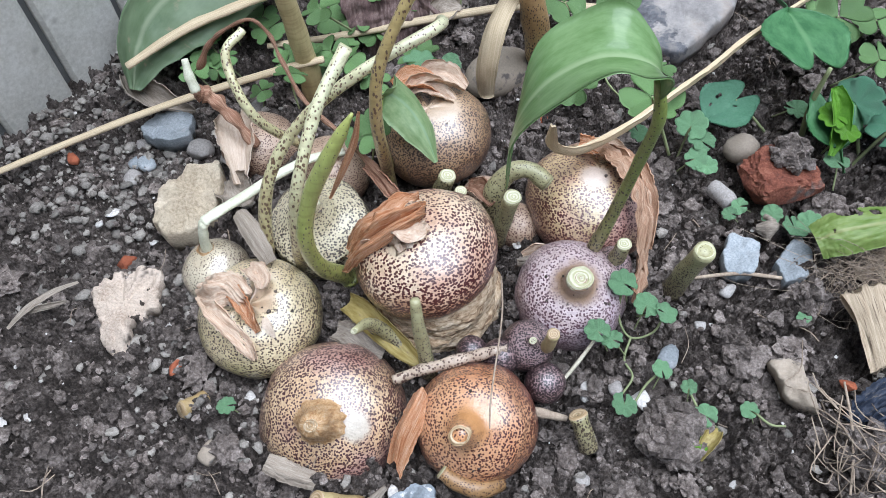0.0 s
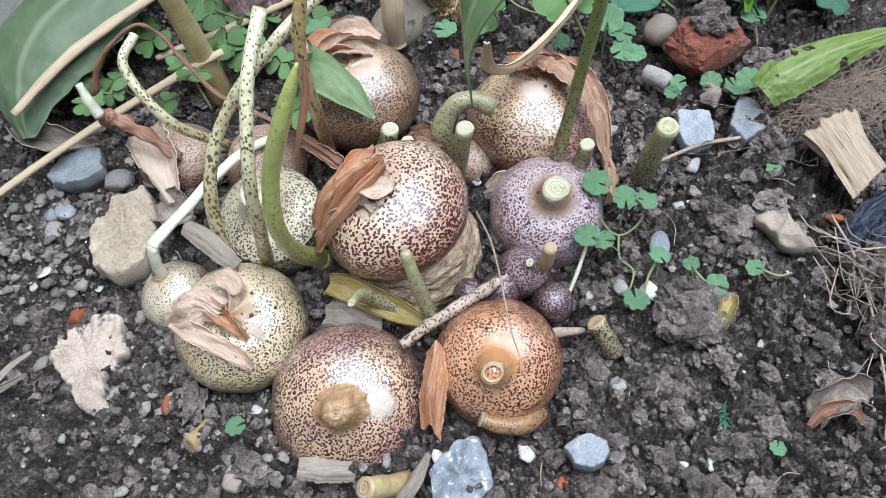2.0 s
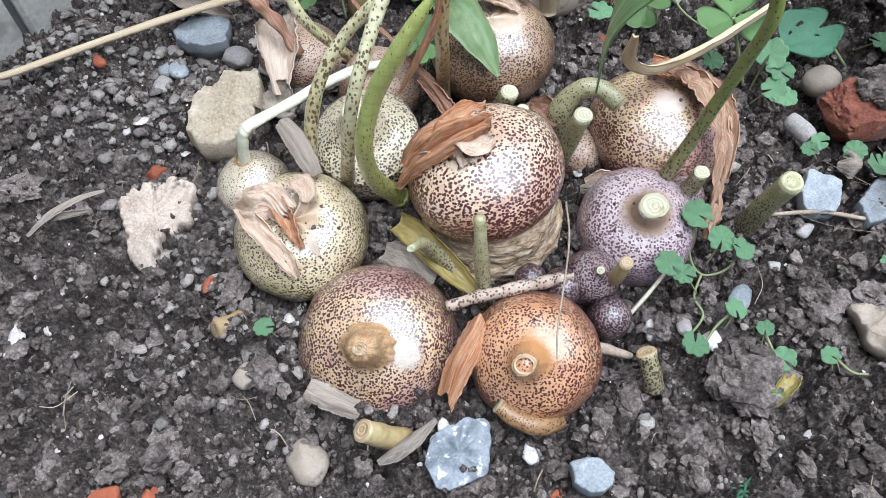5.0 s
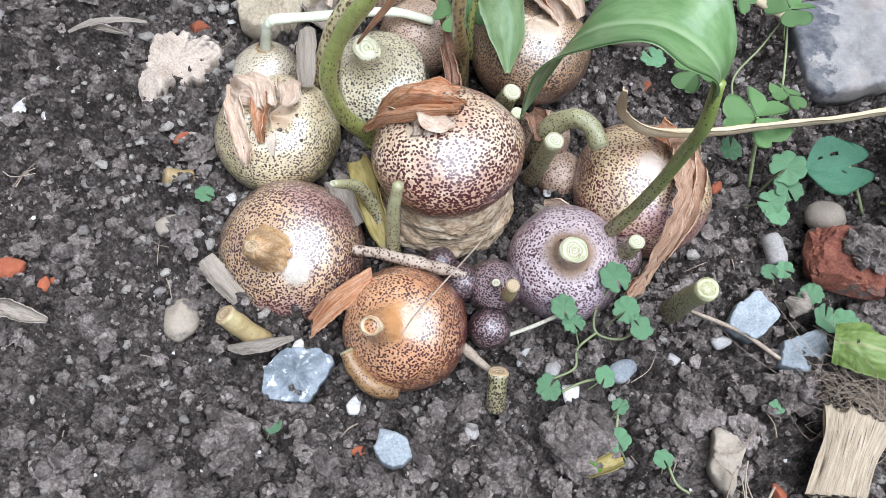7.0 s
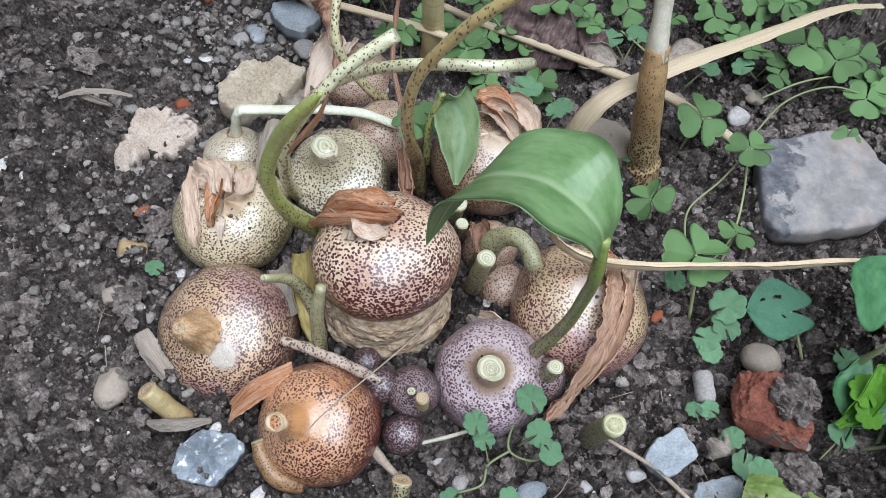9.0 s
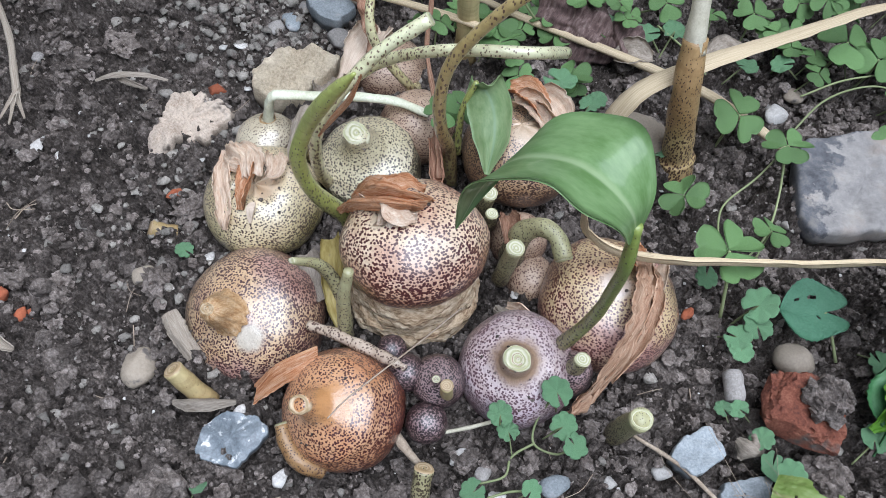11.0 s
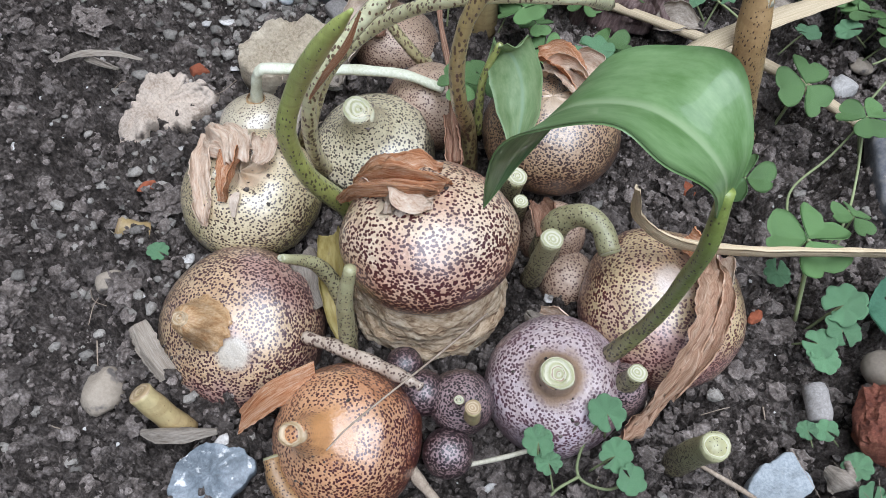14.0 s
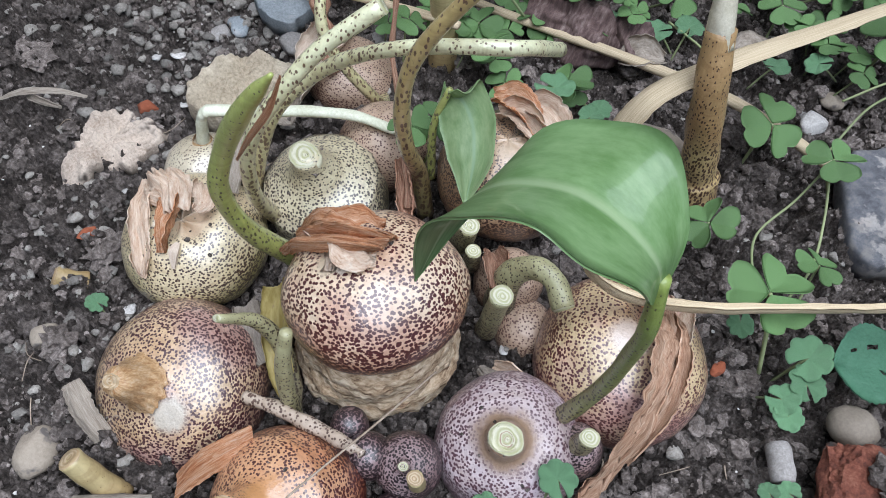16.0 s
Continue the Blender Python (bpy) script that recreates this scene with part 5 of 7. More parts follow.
part("sheath", tube([(0.073, 0.457, 0.104), (0.068, 0.461, 0.118), (0.060, 0.471, 0.141), (0.052, 0.480, 0.165)], [0.0076, 0.0064, 0.0056, 0.0052], 18, 12, 4, 0.08), M_SHEATH, stump, "translucent pale inner sheath")

STUBS = [
    ([(0.160, 0.268, -0.012), (0.162, 0.264, 0.020), (0.165, 0.258, 0.055)], 0.0074, 0.0064, "olive spotted stub with a hollow cut top"),
    ([(0.046, 0.308, -0.002), (0.050, 0.304, 0.030), (0.054, 0.300, 0.061)], 0.0060, 0.0054, "olive-brown speckled stub with a pale cut top"),
    ([(0.117, 0.276, 0.012), (0.120, 0.274, 0.030), (0.121, 0.273, 0.043)], 0.0062, 0.0046, "short speckled stub beside a larger bulb"),
    ([(0.008, 0.338, 0.008), (0.012, 0.334, 0.030), (0.015, 0.332, 0.043)], 0.0070, 0.0055, "short stub with a pale cut top"),
    ([(0.020, 0.330, 0.010), (0.022, 0.327, 0.026), (0.023, 0.325, 0.035)], 0.0050, 0.0040, "thin short stub with a pale cut top"),
    ([(0.066, 0.222, 0.004), (0.069, 0.214, 0.030), (0.070, 0.211, 0.051)], 0.0046, 0.0036, "thin yellow-brown speckled stub"),
    ([(0.090, 0.162, -0.004), (0.087, 0.167, 0.006), (0.083, 0.175, 0.016)], 0.0058, 0.0056, "short cut stub lying in the soil"),
    ([(-0.046, 0.134, -0.006), (-0.057, 0.1325, 0.008), (-0.067, 0.132, 0.020)], 0.0070, 0.0062, "stout tan stub with a pale cut end"),
    ([(-0.140, 0.203, 0.002), (-0.146, 0.198, 0.005), (-0.152, 0.194, 0.008)], 0.0054, 0.0058, "pale cut piece of stalk on the gravel"),
]
for k, (pts, r0, r1, label) in enumerate(STUBS):
    stalk("cut_stub", pts, [r0, (r0 + r1) / 2 * 0.95, r1], M_STUB if k not in (5, 7, 8) else M_TANSTEM, label, 60 + k, "cut stubs", M_CUTDRY if k in (5, 6, 7, 8) else M_CUT, 16, 14, cup=0.005 if k == 0 else 0.0)
stalk("cut_stub", [(0.044, 0.322, 0.006), (0.046, 0.325, 0.034), (0.056, 0.328, 0.049), (0.068, 0.326, 0.052), (0.0785, 0.319, 0.047)], [0.0085, 0.0072, 0.0060, 0.0056, 0.0060], M_STUB, "bent speckled stub with a ringed cut end", 71, "cut stubs", M_CUT, 24, 14)
stalk("cut_stub", [(0.036, 0.142, 0.002), (0.024, 0.137, 0.009), (0.012, 0.140, 0.012), (0.003, 0.146, 0.015)], [0.0050, 0.0052, 0.0048, 0.0042], M_CURL, "brown speckled stub curled under a bulb", 72, "cut stubs", M_CUT, 24, 14)
stalk("cut_stub", [(-0.008, 0.214, 0.002), (-0.014, 0.222, 0.010), (-0.026, 0.231, 0.020), (-0.036, 0.229, 0.040), (-0.042, 0.214, 0.062)], [0.0056, 0.0052, 0.0046, 0.0038, 0.0020], M_STUB, "curved olive spotted stub with a pale tip", 73, "cut stubs", M_CUT, 28, 14)
stalk("cut_stub", [(-0.002, 0.210, 0.004), (-0.004, 0.212, 0.030), (-0.006, 0.216, 0.059), (-0.007, 0.223, 0.078)], [0.0048, 0.0044, 0.0038, 0.0028], M_STUB, "upright olive speckled stub against a bulb", 74, "cut stubs", None, 20, 14)
single("dry_stick", tube([(-0.0235, 0.201, 0.0195), (-0.008, 0.2045, 0.024), (0.010, 0.2065, 0.029), (0.028, 0.208, 0.035), (0.037, 0.208, 0.039), (0.0405, 0.2085, 0.0402), (0.0435, 0.2080, 0.0410)], [0.0030, 0.0034, 0.0035, 0.0034, 0.0029, 0.0013, 0.0022], 44, 10, 75, 0.14), M_STICK, "dry spotted stick lying across the bulblets", "stick")

# ---------------------------------------------------------------- large leaves
leaf = thing("broad_leaf", (0.106, 0.281, 0.020), "broad arching green leaf on a spotted stalk", "leaf")
part("leaf_stalk", tube([(0.103, 0.283, 0.018), (0.106, 0.281, 0.031), (0.114, 0.282, 0.074), (0.117, 0.276, 0.121), (0.118, 0.268, 0.165), (0.114, 0.270, 0.192)], [0.0054, 0.0044, 0.0036, 0.0033, 0.0033, 0.0028], 36, 12, 51), M_LSTALK, leaf, "green spotted stalk")
edge_a = glide([(0.116, 0.270, 0.178), (0.112, 0.282, 0.203), (0.098, 0.292, 0.213), (0.080, 0.296, 0.209), (0.058, 0.290, 0.193), (0.050, 0.275, 0.168), (0.043, 0.247, 0.146)], 40)
edge_b = glide([(0.116, 0.269, 0.178), (0.113, 0.252, 0.205), (0.100, 0.241, 0.221), (0.082, 0.238, 0.226), (0.062, 0.240, 0.211), (0.044, 0.245, 0.179), (0.043, 0.246, 0.146)], 40)
rows = []
for i in range(40):
    a, b = edge_a[i], edge_b[i]
    w = np.linalg.norm(a - b)
    row = []
    for v in np.linspace(0, 1, 13):
        sag = -0.16 * w * (1 - (2 * v - 1) ** 2) - 0.05 * w * math.exp(-((v - 0.5) / 0.08) ** 2)
        wave = 0.0016 * math.sin(i * 0.55 + (3 if v > 0.5 else 0)) * abs(2 * v - 1) ** 2
        row.append(a + (b - a) * v + np.array([0.25, 0, 1.0]) * (sag + wave + 0.08 * w))
    rows.append(row)
part("blade", loft(rows, 0.0008), M_LEAF, leaf, "glossy green blade with a pale midrib")

young = thing("small_leaf", (-0.024, 0.352, 0.040), "small pale green pointed leaf", "leaf")
part("blade", ribbon([(-0.024, 0.366, 0.088), (-0.020, 0.370, 0.082), (-0.010, 0.366, 0.072), (0.000, 0.354, 0.062), (0.008, 0.338, 0.050)], [0.010, 0.026, 0.030, 0.024, 0.003], (0.7, 0.35, -0.3), -0.25, 0.0007, 30, 11, 0.0003, 52), M_LEAFPALE, young)
part("leaf_stalk", tube([(-0.023, 0.352, 0.030), (-0.027, 0.358, 0.065), (-0.024, 0.367, 0.088)], [0.0026, 0.0022, 0.0018], 16, 8, 53), M_SHOOT, young)

fallen = thing("large_leaf", (-0.2, 0.47, 0.01), "large dull green leaf with browned edges", "leaf")
part("blade", ribbon([(-0.214, 0.442, 0.022), (-0.206, 0.468, 0.040), (-0.188, 0.494, 0.052), (-0.154, 0.522, 0.056), (-0.100, 0.548, 0.052)], [0.010, 0.056, 0.080, 0.084, 0.050], (0.85, -0.6, -0.1), 0.22, 0.0008, 36, 13, 0.0006, 54), M_LEAFDYING, fallen)
part("dry_tip", ribbon([(-0.224, 0.462, 0.018), (-0.212, 0.448, 0.014), (-0.196, 0.438, 0.010), (-0.172, 0.432, 0.006)], [0.010, 0.020, 0.019, 0.003], (0.4, 0.9, 0.2), 0.8, 0.0008, 24, 9, 0.0008, 55, 0.15), M_DEADLEAF, fallen, "shrivelled grey-white tip")
single("straw", tube([(-0.212, 0.444, 0.044), (-0.174, 0.468, 0.052), (-0.142, 0.485, 0.054), (-0.100, 0.508, 0.052)], [0.0034, 0.0046, 0.0046, 0.0040], 30, 10, 56, 0.08, flat=0.6), M_STRAW, "pale dried stem lying over a leaf", "straw", "dry straws")

right_leaf = thing("yellowing_leaf", (0.285, 0.275, 0.01), "yellow-green leaf with insect holes and bitten edges", "leaf")
part("blade", punched(ribbon([(0.246, 0.278, 0.026), (0.260, 0.280, 0.032), (0.285, 0.283, 0.034), (0.312, 0.287, 0.030), (0.350, 0.292, 0.022)], [0.023, 0.029, 0.027, 0.020, 0.010], (-0.1, 1, 0.25), -0.25, 0.0008, 110, 37, 0.0005, 57, 0.10), ((0.50, 0.82, 0.035, 0.10), (0.34, 1.0, 0.07, 0.20), (0.40, 0.86, 0.03, 0.08), (0.66, 0.08, 0.04, 0.14), (0.20, 0.55, 0.010, 0.04))), M_LEAFYEL, right_leaf)
under = thing("yellow_leaf", (-0.03, 0.235, 0.0), "yellowed strap leaf pressed under a bulb", "leaf")
part("blade", ribbon([(-0.052, 0.256, 0.018), (-0.043, 0.247, 0.022), (-0.031, 0.234, 0.022), (-0.018, 0.222, 0.018), (-0.006, 0.212, 0.014)], [0.012, 0.015, 0.015, 0.013, 0.006], (0.6, 0.7, 0.35), 0.35, 0.0007, 30, 9, 0.0004, 58, 0.1), M_LEAFGOLD, under)
part("withered_edge", ribbon([(-0.060, 0.240, 0.012), (-0.050, 0.234, 0.016), (-0.040, 0.226, 0.016), (-0.030, 0.222, 0.012)], [0.012, 0.016, 0.016, 0.008], (0.5, 0.8, 0.2), 0.3, 0.0007, 20, 9, 0.0006, 59, 0.2), M_DEADLEAF, under, "grey-brown withered fold")

# ---------------------------------------------------------------- straws
single("straw", tube([(-0.385, 0.352, 0.004), (-0.331, 0.375, 0.006), (-0.307, 0.383, 0.008), (-0.245, 0.410, 0.012), (-0.178, 0.429, 0.022), (-0.105, 0.441, 0.035), (-0.07, 0.445, 0.040)], [0.0026, 0.0028, 0.0028, 0.0030, 0.0032, 0.0032, 0.003], 50, 8, 81, 0.06, flat=0.7), M_STRAW, "long thin dry straw stem", "straw", "dry straws")
single("straw", tube([(0.156, 0.510, 0.012), (0.088, 0.520, 0.012), (0.014, 0.511, 0.012), (-0.062, 0.495, 0.014), (-0.12, 0.49, 0.012)], [0.0042, 0.0044, 0.0040, 0.0036, 0.003], 44, 8, 82, 0.06, flat=0.75), M_STRAW, "stout pale dry straw stem", "straw", "dry straws")
single("straw", ribbon([(0.330, 0.520, 0.018), (0.240, 0.441, 0.046), (0.205, 0.408, 0.053), (0.170, 0.377, 0.061), (0.133, 0.350, 0.061), (0.102, 0.339, 0.053), (0.082, 0.331, 0.068), (0.078, 0.322, 0.100)], [0.007, 0.008, 0.008, 0.008, 0.010, 0.013, 0.010, 0.003], (0.4, -0.5, 0.75), 0.35, 0.0012, 60, 7, 0.0002, 83, 0.05), M_STRAW, "dry straw leaf bent over a bulb", "straw", "dry straws")
single("straw", ribbon([(0.046, 0.424, 0.014), (0.046, 0.424, 0.045), (0.054, 0.440, 0.072), (0.075, 0.478, 0.078), (0.110, 0.540, 0.075), (0.150, 0.625, 0.060), (0.18, 0.69, 0.03)], [0.012, 0.016, 0.018, 0.018, 0.014, 0.010, 0.007], (0.75, -0.35, 0.45), 0.3, 0.0010, 50, 7, 0.0003, 84, 0.08), M_STRAW, "broad flat dry leaf, bent upright", "straw", "dry straws")
peel = thing("husk_strip", (0.134, 0.256, 0.0), "long twisted tan-orange husk peeling off a bulb", "husk")
part("husk", ribbon([(0.112, 0.356, 0.036), (0.124, 0.342, 0.044), (0.131, 0.326, 0.048), (0.136, 0.309, 0.047), (0.138, 0.290, 0.035), (0.135, 0.268, 0.011), (0.130, 0.254, 0.001)], [0.006, 0.011, 0.013, 0.012, 0.009, 0.006, 0.004], (1, 0.1, -0.35), -0.55, 0.0010, 60, 19, 0.0021, 85, 0.3, -0.5), M_PEEL, peel, "fibrous tan-pink skin")
part("curled_edge", ribbon([(0.122, 0.352, 0.040), (0.131, 0.338, 0.048), (0.139, 0.320, 0.050), (0.143, 0.300, 0.043), (0.141, 0.280, 0.024)], [0.003, 0.006, 0.007, 0.006, 0.003], (0.8, 0.2, -0.7), 0.8, 0.0009, 50, 9, 0.0007, 86, 0.5, 0.9), M_PEEL, peel, "rolled edge of the husk")
single("bark_strip", ribbon([(-0.098, 0.276, 0.038), (-0.103, 0.284, 0.042), (-0.112, 0.299, 0.044), (-0.121, 0.315, 0.038)], [0.008, 0.011, 0.012, 0.009], (0.9, 0.45, 0.2), 0.25, 0.0016, 24, 7, 0.0004, 86, 0.1), M_GREYWOOD, "grey-brown strip of dry bark leaning on a bulb", "bark")
single("bark_strip", ribbon([(-0.098, 0.157, 0.014), (-0.086, 0.152, 0.010), (-0.071, 0.148, 0.001)], [0.010, 0.012, 0.009], (0.2, 1, 0.5), -0.3, 0.002, 20, 9, 0.0005, 87, 0.35), M_GREYWOOD, "grey weathered sliver of wood by a bulb", "wood")
single("husk_strip", tent([(0.000, 0.184, 0.026), (-0.006, 0.171, 0.024), (-0.014, 0.159, 0.014), (-0.022, 0.147, 0.003)], [(-0.006, 0.190, 0.034), (-0.0115, 0.178, 0.0345), (-0.019, 0.166, 0.026), (-0.024, 0.154, 0.012)], [(-0.012, 0.192, 0.020), (-0.018, 0.181, 0.018), (-0.025, 0.169, 0.012), (-0.029, 0.156, 0.004)], 88, 0.0013), M_HUSK, "orange-tan husk wedged between two bulbs", "husk")
single("husk_flake", ribbon([(0.062, 0.290, 0.006), (0.072, 0.288, 0.012), (0.082, 0.288, 0.010)], [0.006, 0.013, 0.008], (0.1, 0.9, 0.4), 0.4, 0.0009, 16, 7, 0.0005, 89, 0.2), M_PAPER, "pale curled flake of husk", "husk", "husk flakes")
single("husk_flake", ribbon([(0.058, 0.283, 0.012), (0.066, 0.280, 0.016), (0.074, 0.280, 0.010)], [0.005, 0.010, 0.007], (0.2, 0.9, 0.3), -0.4, 0.0009, 16, 7, 0.0005, 90, 0.2), M_DEADLEAF, "grey-tan curled flake of husk", "husk", "husk flakes")
single("husk_flake", ribbon([(0.028, 0.338, 0.022), (0.036, 0.328, 0.032), (0.043, 0.316, 0.030)], [0.008, 0.014, 0.005], (0.8, 0.6, 0.2), 0.5, 0.0009, 18, 7, 0.0008, 91, 0.3), M_DEAD, "red-brown withered husk between bulbs", "husk", "husk flakes")
single("fine_root", tube([(0.045, 0.262, 0.030), (0.042, 0.226, 0.045), (0.032, 0.176, 0.050), (0.030, 0.158, 0.050)], [0.0006, 0.0006, 0.0005, 0.0004], 40, 5, 92, 0.0), M_ROOT, "hair-thin dry root over a bulb", "root")
single("pale_runner", tube([(0.104, 0.228, 0.016), (0.088, 0.211, 0.008), (0.069, 0.192, 0.003)], [0.0011, 0.0013, 0.0010], 24, 8, 93, 0.05), M_SHEATH, "pale bent stem of a small leaf", "stem")
single("twig", tube([(0.168, 0.268, 0.004), (0.200, 0.268, 0.007), (0.225, 0.264, 0.006), (0.246, 0.262, 0.003)], [0.0012, 0.0014, 0.0014, 0.0010], 24, 7, 94, 0.08), M_ROOT, "thin grey twig on the soil", "twig", "twigs on the soil")
single("twig", tube([(0.052, 0.186, 0.004), (0.064, 0.180, 0.008), (0.078, 0.178, 0.003)], [0.0026, 0.0030, 0.0018], 18, 8, 95, 0.12), M_ROOT, "short brown twig beside a bulb", "twig", "twigs on the soil")
frayed = thing("dry_stalk", (-0.292, 0.204, 0.004), "thin grey dry stalk with a frayed end", "stalk")
part("stem", tube([(-0.380, 0.262, 0.022), (-0.345, 0.245, 0.016), (-0.318, 0.225, 0.011), (-0.303, 0.213, 0.007)], [0.0026, 0.0026, 0.0028, 0.0030], 26, 9, 96, 0.10, flat=0.6), M_GREYWOOD, frayed)
for dx, dy in ((0.000, -0.016), (0.008, -0.013), (0.012, -0.003)):
    part("fibre", ribbon([(-0.306, 0.216, 0.008), (-0.301 + dx * 0.4, 0.211 + dy * 0.4, 0.008), (-0.298 + dx, 0.207 + dy, 0.004)], [0.004, 0.0032, 0.0010], (0.7, 0.6, 0.3), 0.3, 0.0008, 12, 5, 0.0003, 97), M_GREYWOOD, frayed, "frayed strip of the stalk")

# ---------------------------------------------------------------- stones and rubbish
single("pale_rock", plate(((-0.189, 0.338), (-0.184, 0.356), (-0.164, 0.375), (-0.149, 0.379), (-0.143, 0.360), (-0.147, 0.336), (-0.164, 0.320), (-0.180, 0.321)), -0.014, 0.0145, 7, 0.0035, 110, 0.0026, tilt=(-0.05, 0.06), jag=0.05), M_CONGLOM, "pale beige pitted rock in the soil", "rock")
single("mortar_lump", plate(((-0.226, 0.287), (-0.208, 0.304), (-0.186, 0.302), (-0.180, 0.272), (-0.194, 0.262), (-0.200, 0.241), (-0.214, 0.250)), -0.016, -0.0022, 8, 0.004, 110, 0.0030, jag=0.10), M_MORTAR, "flat whitish lump of mortar smeared with soil", "mortar")
single("slate", plate(((0.159, 0.522), (0.166, 0.540), (0.212, 0.578), (0.260, 0.540), (0.246, 0.502), (0.202, 0.463), (0.182, 0.470)), -0.012, 0.012, 9, 0.004, 60, 0.0014, tilt=(0.05, 0.02)), M_SLATE, "large flat dark slate with a pale bloom", "slate")
SLATES = [
    (((0.193, 0.283), (0.203, 0.300), (0.219, 0.290), (0.209, 0.267), (0.193, 0.270)), "blue-grey flat pointed stone"),
    (((0.226, 0.275), (0.246, 0.296), (0.251, 0.280), (0.243, 0.263), (0.228, 0.261)), "blue-grey flat drop-shaped stone"),
    (((-0.211, 0.419), (-0.200, 0.431), (-0.175, 0.430), (-0.172, 0.408), (-0.188, 0.402), (-0.207, 0.410)), "blue-grey flat piece of slate"),
    (((0.039, 0.118), (0.052, 0.122), (0.062, 0.113), (0.055, 0.103), (0.042, 0.106)), "dark blue-grey stone half sunk in soil"),
]
for k, (o, label) in enumerate(SLATES):
    single("flat_stone", plate(o, -0.006, 0.0085, 20 + k, 0.0012, 48, 0.0012, tilt=(0.05, -0.08), jag=0.06), M_BLUE, label, "stone", "blue flat stones")

rock("broken_brick", (0.243, 0.340, -0.004), 0.0262, M_BRICK, "broken red brick half smeared with soil", "brick", 33, (1.10, 1.02, 0.80), 20, 0.22, 7, 5, 0.2, crumbly=0.14, boxy=0.70)
rock("pebble", (0.226, 0.371, -0.003), 0.0125, M_TAN, "olive-tan pebble behind the broken brick", "stone", 34, (1, 0.9, 0.9), 0, 0.12, 2, 3, 0.2)
rock("river_pebble", (0.058, 0.456, -0.004), 0.027, M_TAN, "smooth grey-tan river pebble", "stone", 35, (1.05, 0.72, 0.62), 30, 0.07, 0, 3, 0.25)

ROUND = [
    (-0.214, 0.413, 0.0075, "g"), (-0.216, 0.400, 0.0080, "b"), (-0.217, 0.386, 0.0078, "g"), (-0.206, 0.392, 0.0070, "b"), (-0.166, 0.400, 0.0098, "g"),
    (0.147, 0.218, 0.0092, "b"), (0.094, 0.197, 0.0072, "w"), (0.125, 0.189, 0.0076, "w"), (0.194, 0.262, 0.0060, "w"), (-0.128, 0.441, 0.0064, "g"),
    (-0.134, 0.168, 0.0076, "t"), (0.084, 0.144, 0.0046, "g"), (0.136, 0.576, 0.0074, "t"), (0.133, 0.548, 0.0094, "w"),
    (-0.145, 0.391, 0.0074, "g"), (0.173, 0.240, 0.0055, "w"), (-0.330, 0.250, 0.0052, "g"), (0.110, 0.196, 0.0050, "g"), (-0.099, 0.124, 0.0125, "t"), (0.121, 0.560, 0.0050, "g"),
]
KIND = {"g": (M_GREY, "rounded grey stone in the soil"), "b": (M_BLUE, "smooth blue-grey pebble in the soil"), "w": (M_WHITE, "small off-white angular stone"), "t": (M_TAN, "small tan stone with pale patches")}
for k, (x, y, r, c) in enumerate(ROUND):
    rock("pebble", (x, y, float(soil_height(x, y))), r * 1.08, KIND[c][0], KIND[c][1], "stone", 100 + k, (1, 0.85, 0.62), k * 47, 0.16, 6 if c in "w" else 3, 3, 0.2, group="pebbles in the bed")

WHITES = [(0.098, 0.092, 0.0042), (0.111, 0.086, 0.0050), (0.019, 0.125, 0.0066), (-0.194, 0.326, 0.0038), (-0.115, 0.205, 0.0055), (-0.272, 0.196, 0.0110), (-0.224, 0.356, 0.0075),
          (-0.234, 0.344, 0.0042), (-0.149, 0.373, 0.0045), (-0.228, 0.355, 0.0060), (-0.173, 0.259, 0.0034), (-0.253, 0.200, 0.0040), (-0.113, 0.172, 0.0028), (-0.026, 0.140, 0.0050),
          (-0.029, 0.131, 0.0060), (0.236, 0.164, 0.0042), (-0.033, 0.130, 0.0052), (0.060, 0.305, 0.0040)]
for k, (x, y, r) in enumerate(WHITES):
    rock("white_chip", (x, y, float(soil_height(x, y)) + 0.001), r, M_WHITE, "small white chip of plaster", "chip", 200 + k, (1, 0.75, 0.32), k * 61, 0.3, 6, 2, 0.15, 12, "white chips")
CHIPS = [(-0.210, 0.310, 0.0082), (-0.161, 0.222, 0.0062), (-0.260, 0.398, 0.0070), (-0.223, 0.095, 0.0080), (-0.202, 0.102, 0.0110), (-0.180, 0.105, 0.0058), (-0.177, 0.109, 0.0044), (0.032, 0.105, 0.0046), (0.157, 0.364, 0.0056), (0.251, 0.191, 0.0064), (0.086, 0.418, 0.0070)]
for k, (x, y, r) in enumerate(CHIPS):
    rock("brick_chip", (x, y, float(soil_height(x, y))), r, M_CHIP, "small orange-red brick chip", "brick chip", 240 + k, (1, 0.72, 0.62), 20 + k * 53, 0.15, 9, 3, 0.2, 0, "brick chips")


def clod(at, size, label, seed, each=120, flat=1.0):
    """One large clod: crumbs of soil stuck together."""
    rng = np.random.RandomState(seed)
    base, f = ball(2)[0], ball(2)[1]
    x, y, r, z = clustered(np.array([at[0]]), np.array([at[1]]), np.array([size]), each, rng)
    shapes = [lumpy(2, seed * 50 + k, 0.45, 1.4, 0, 0.7)[0] for k in range(12)]
    verts = np.vstack([shapes[k % 12] * r[k] * rng.uniform(0.7, 1.2, 3) + (x[k], y[k], at[2] + flat * z[k]) for k in range(each)])
    faces = (f[None] + (np.arange(each) * len(base))[:, None, None]).reshape(-1, 3)
    return single("soil_clod", (verts, faces, None), M_CLOD, label, "soil clod", kind="stuff", smooth=False)


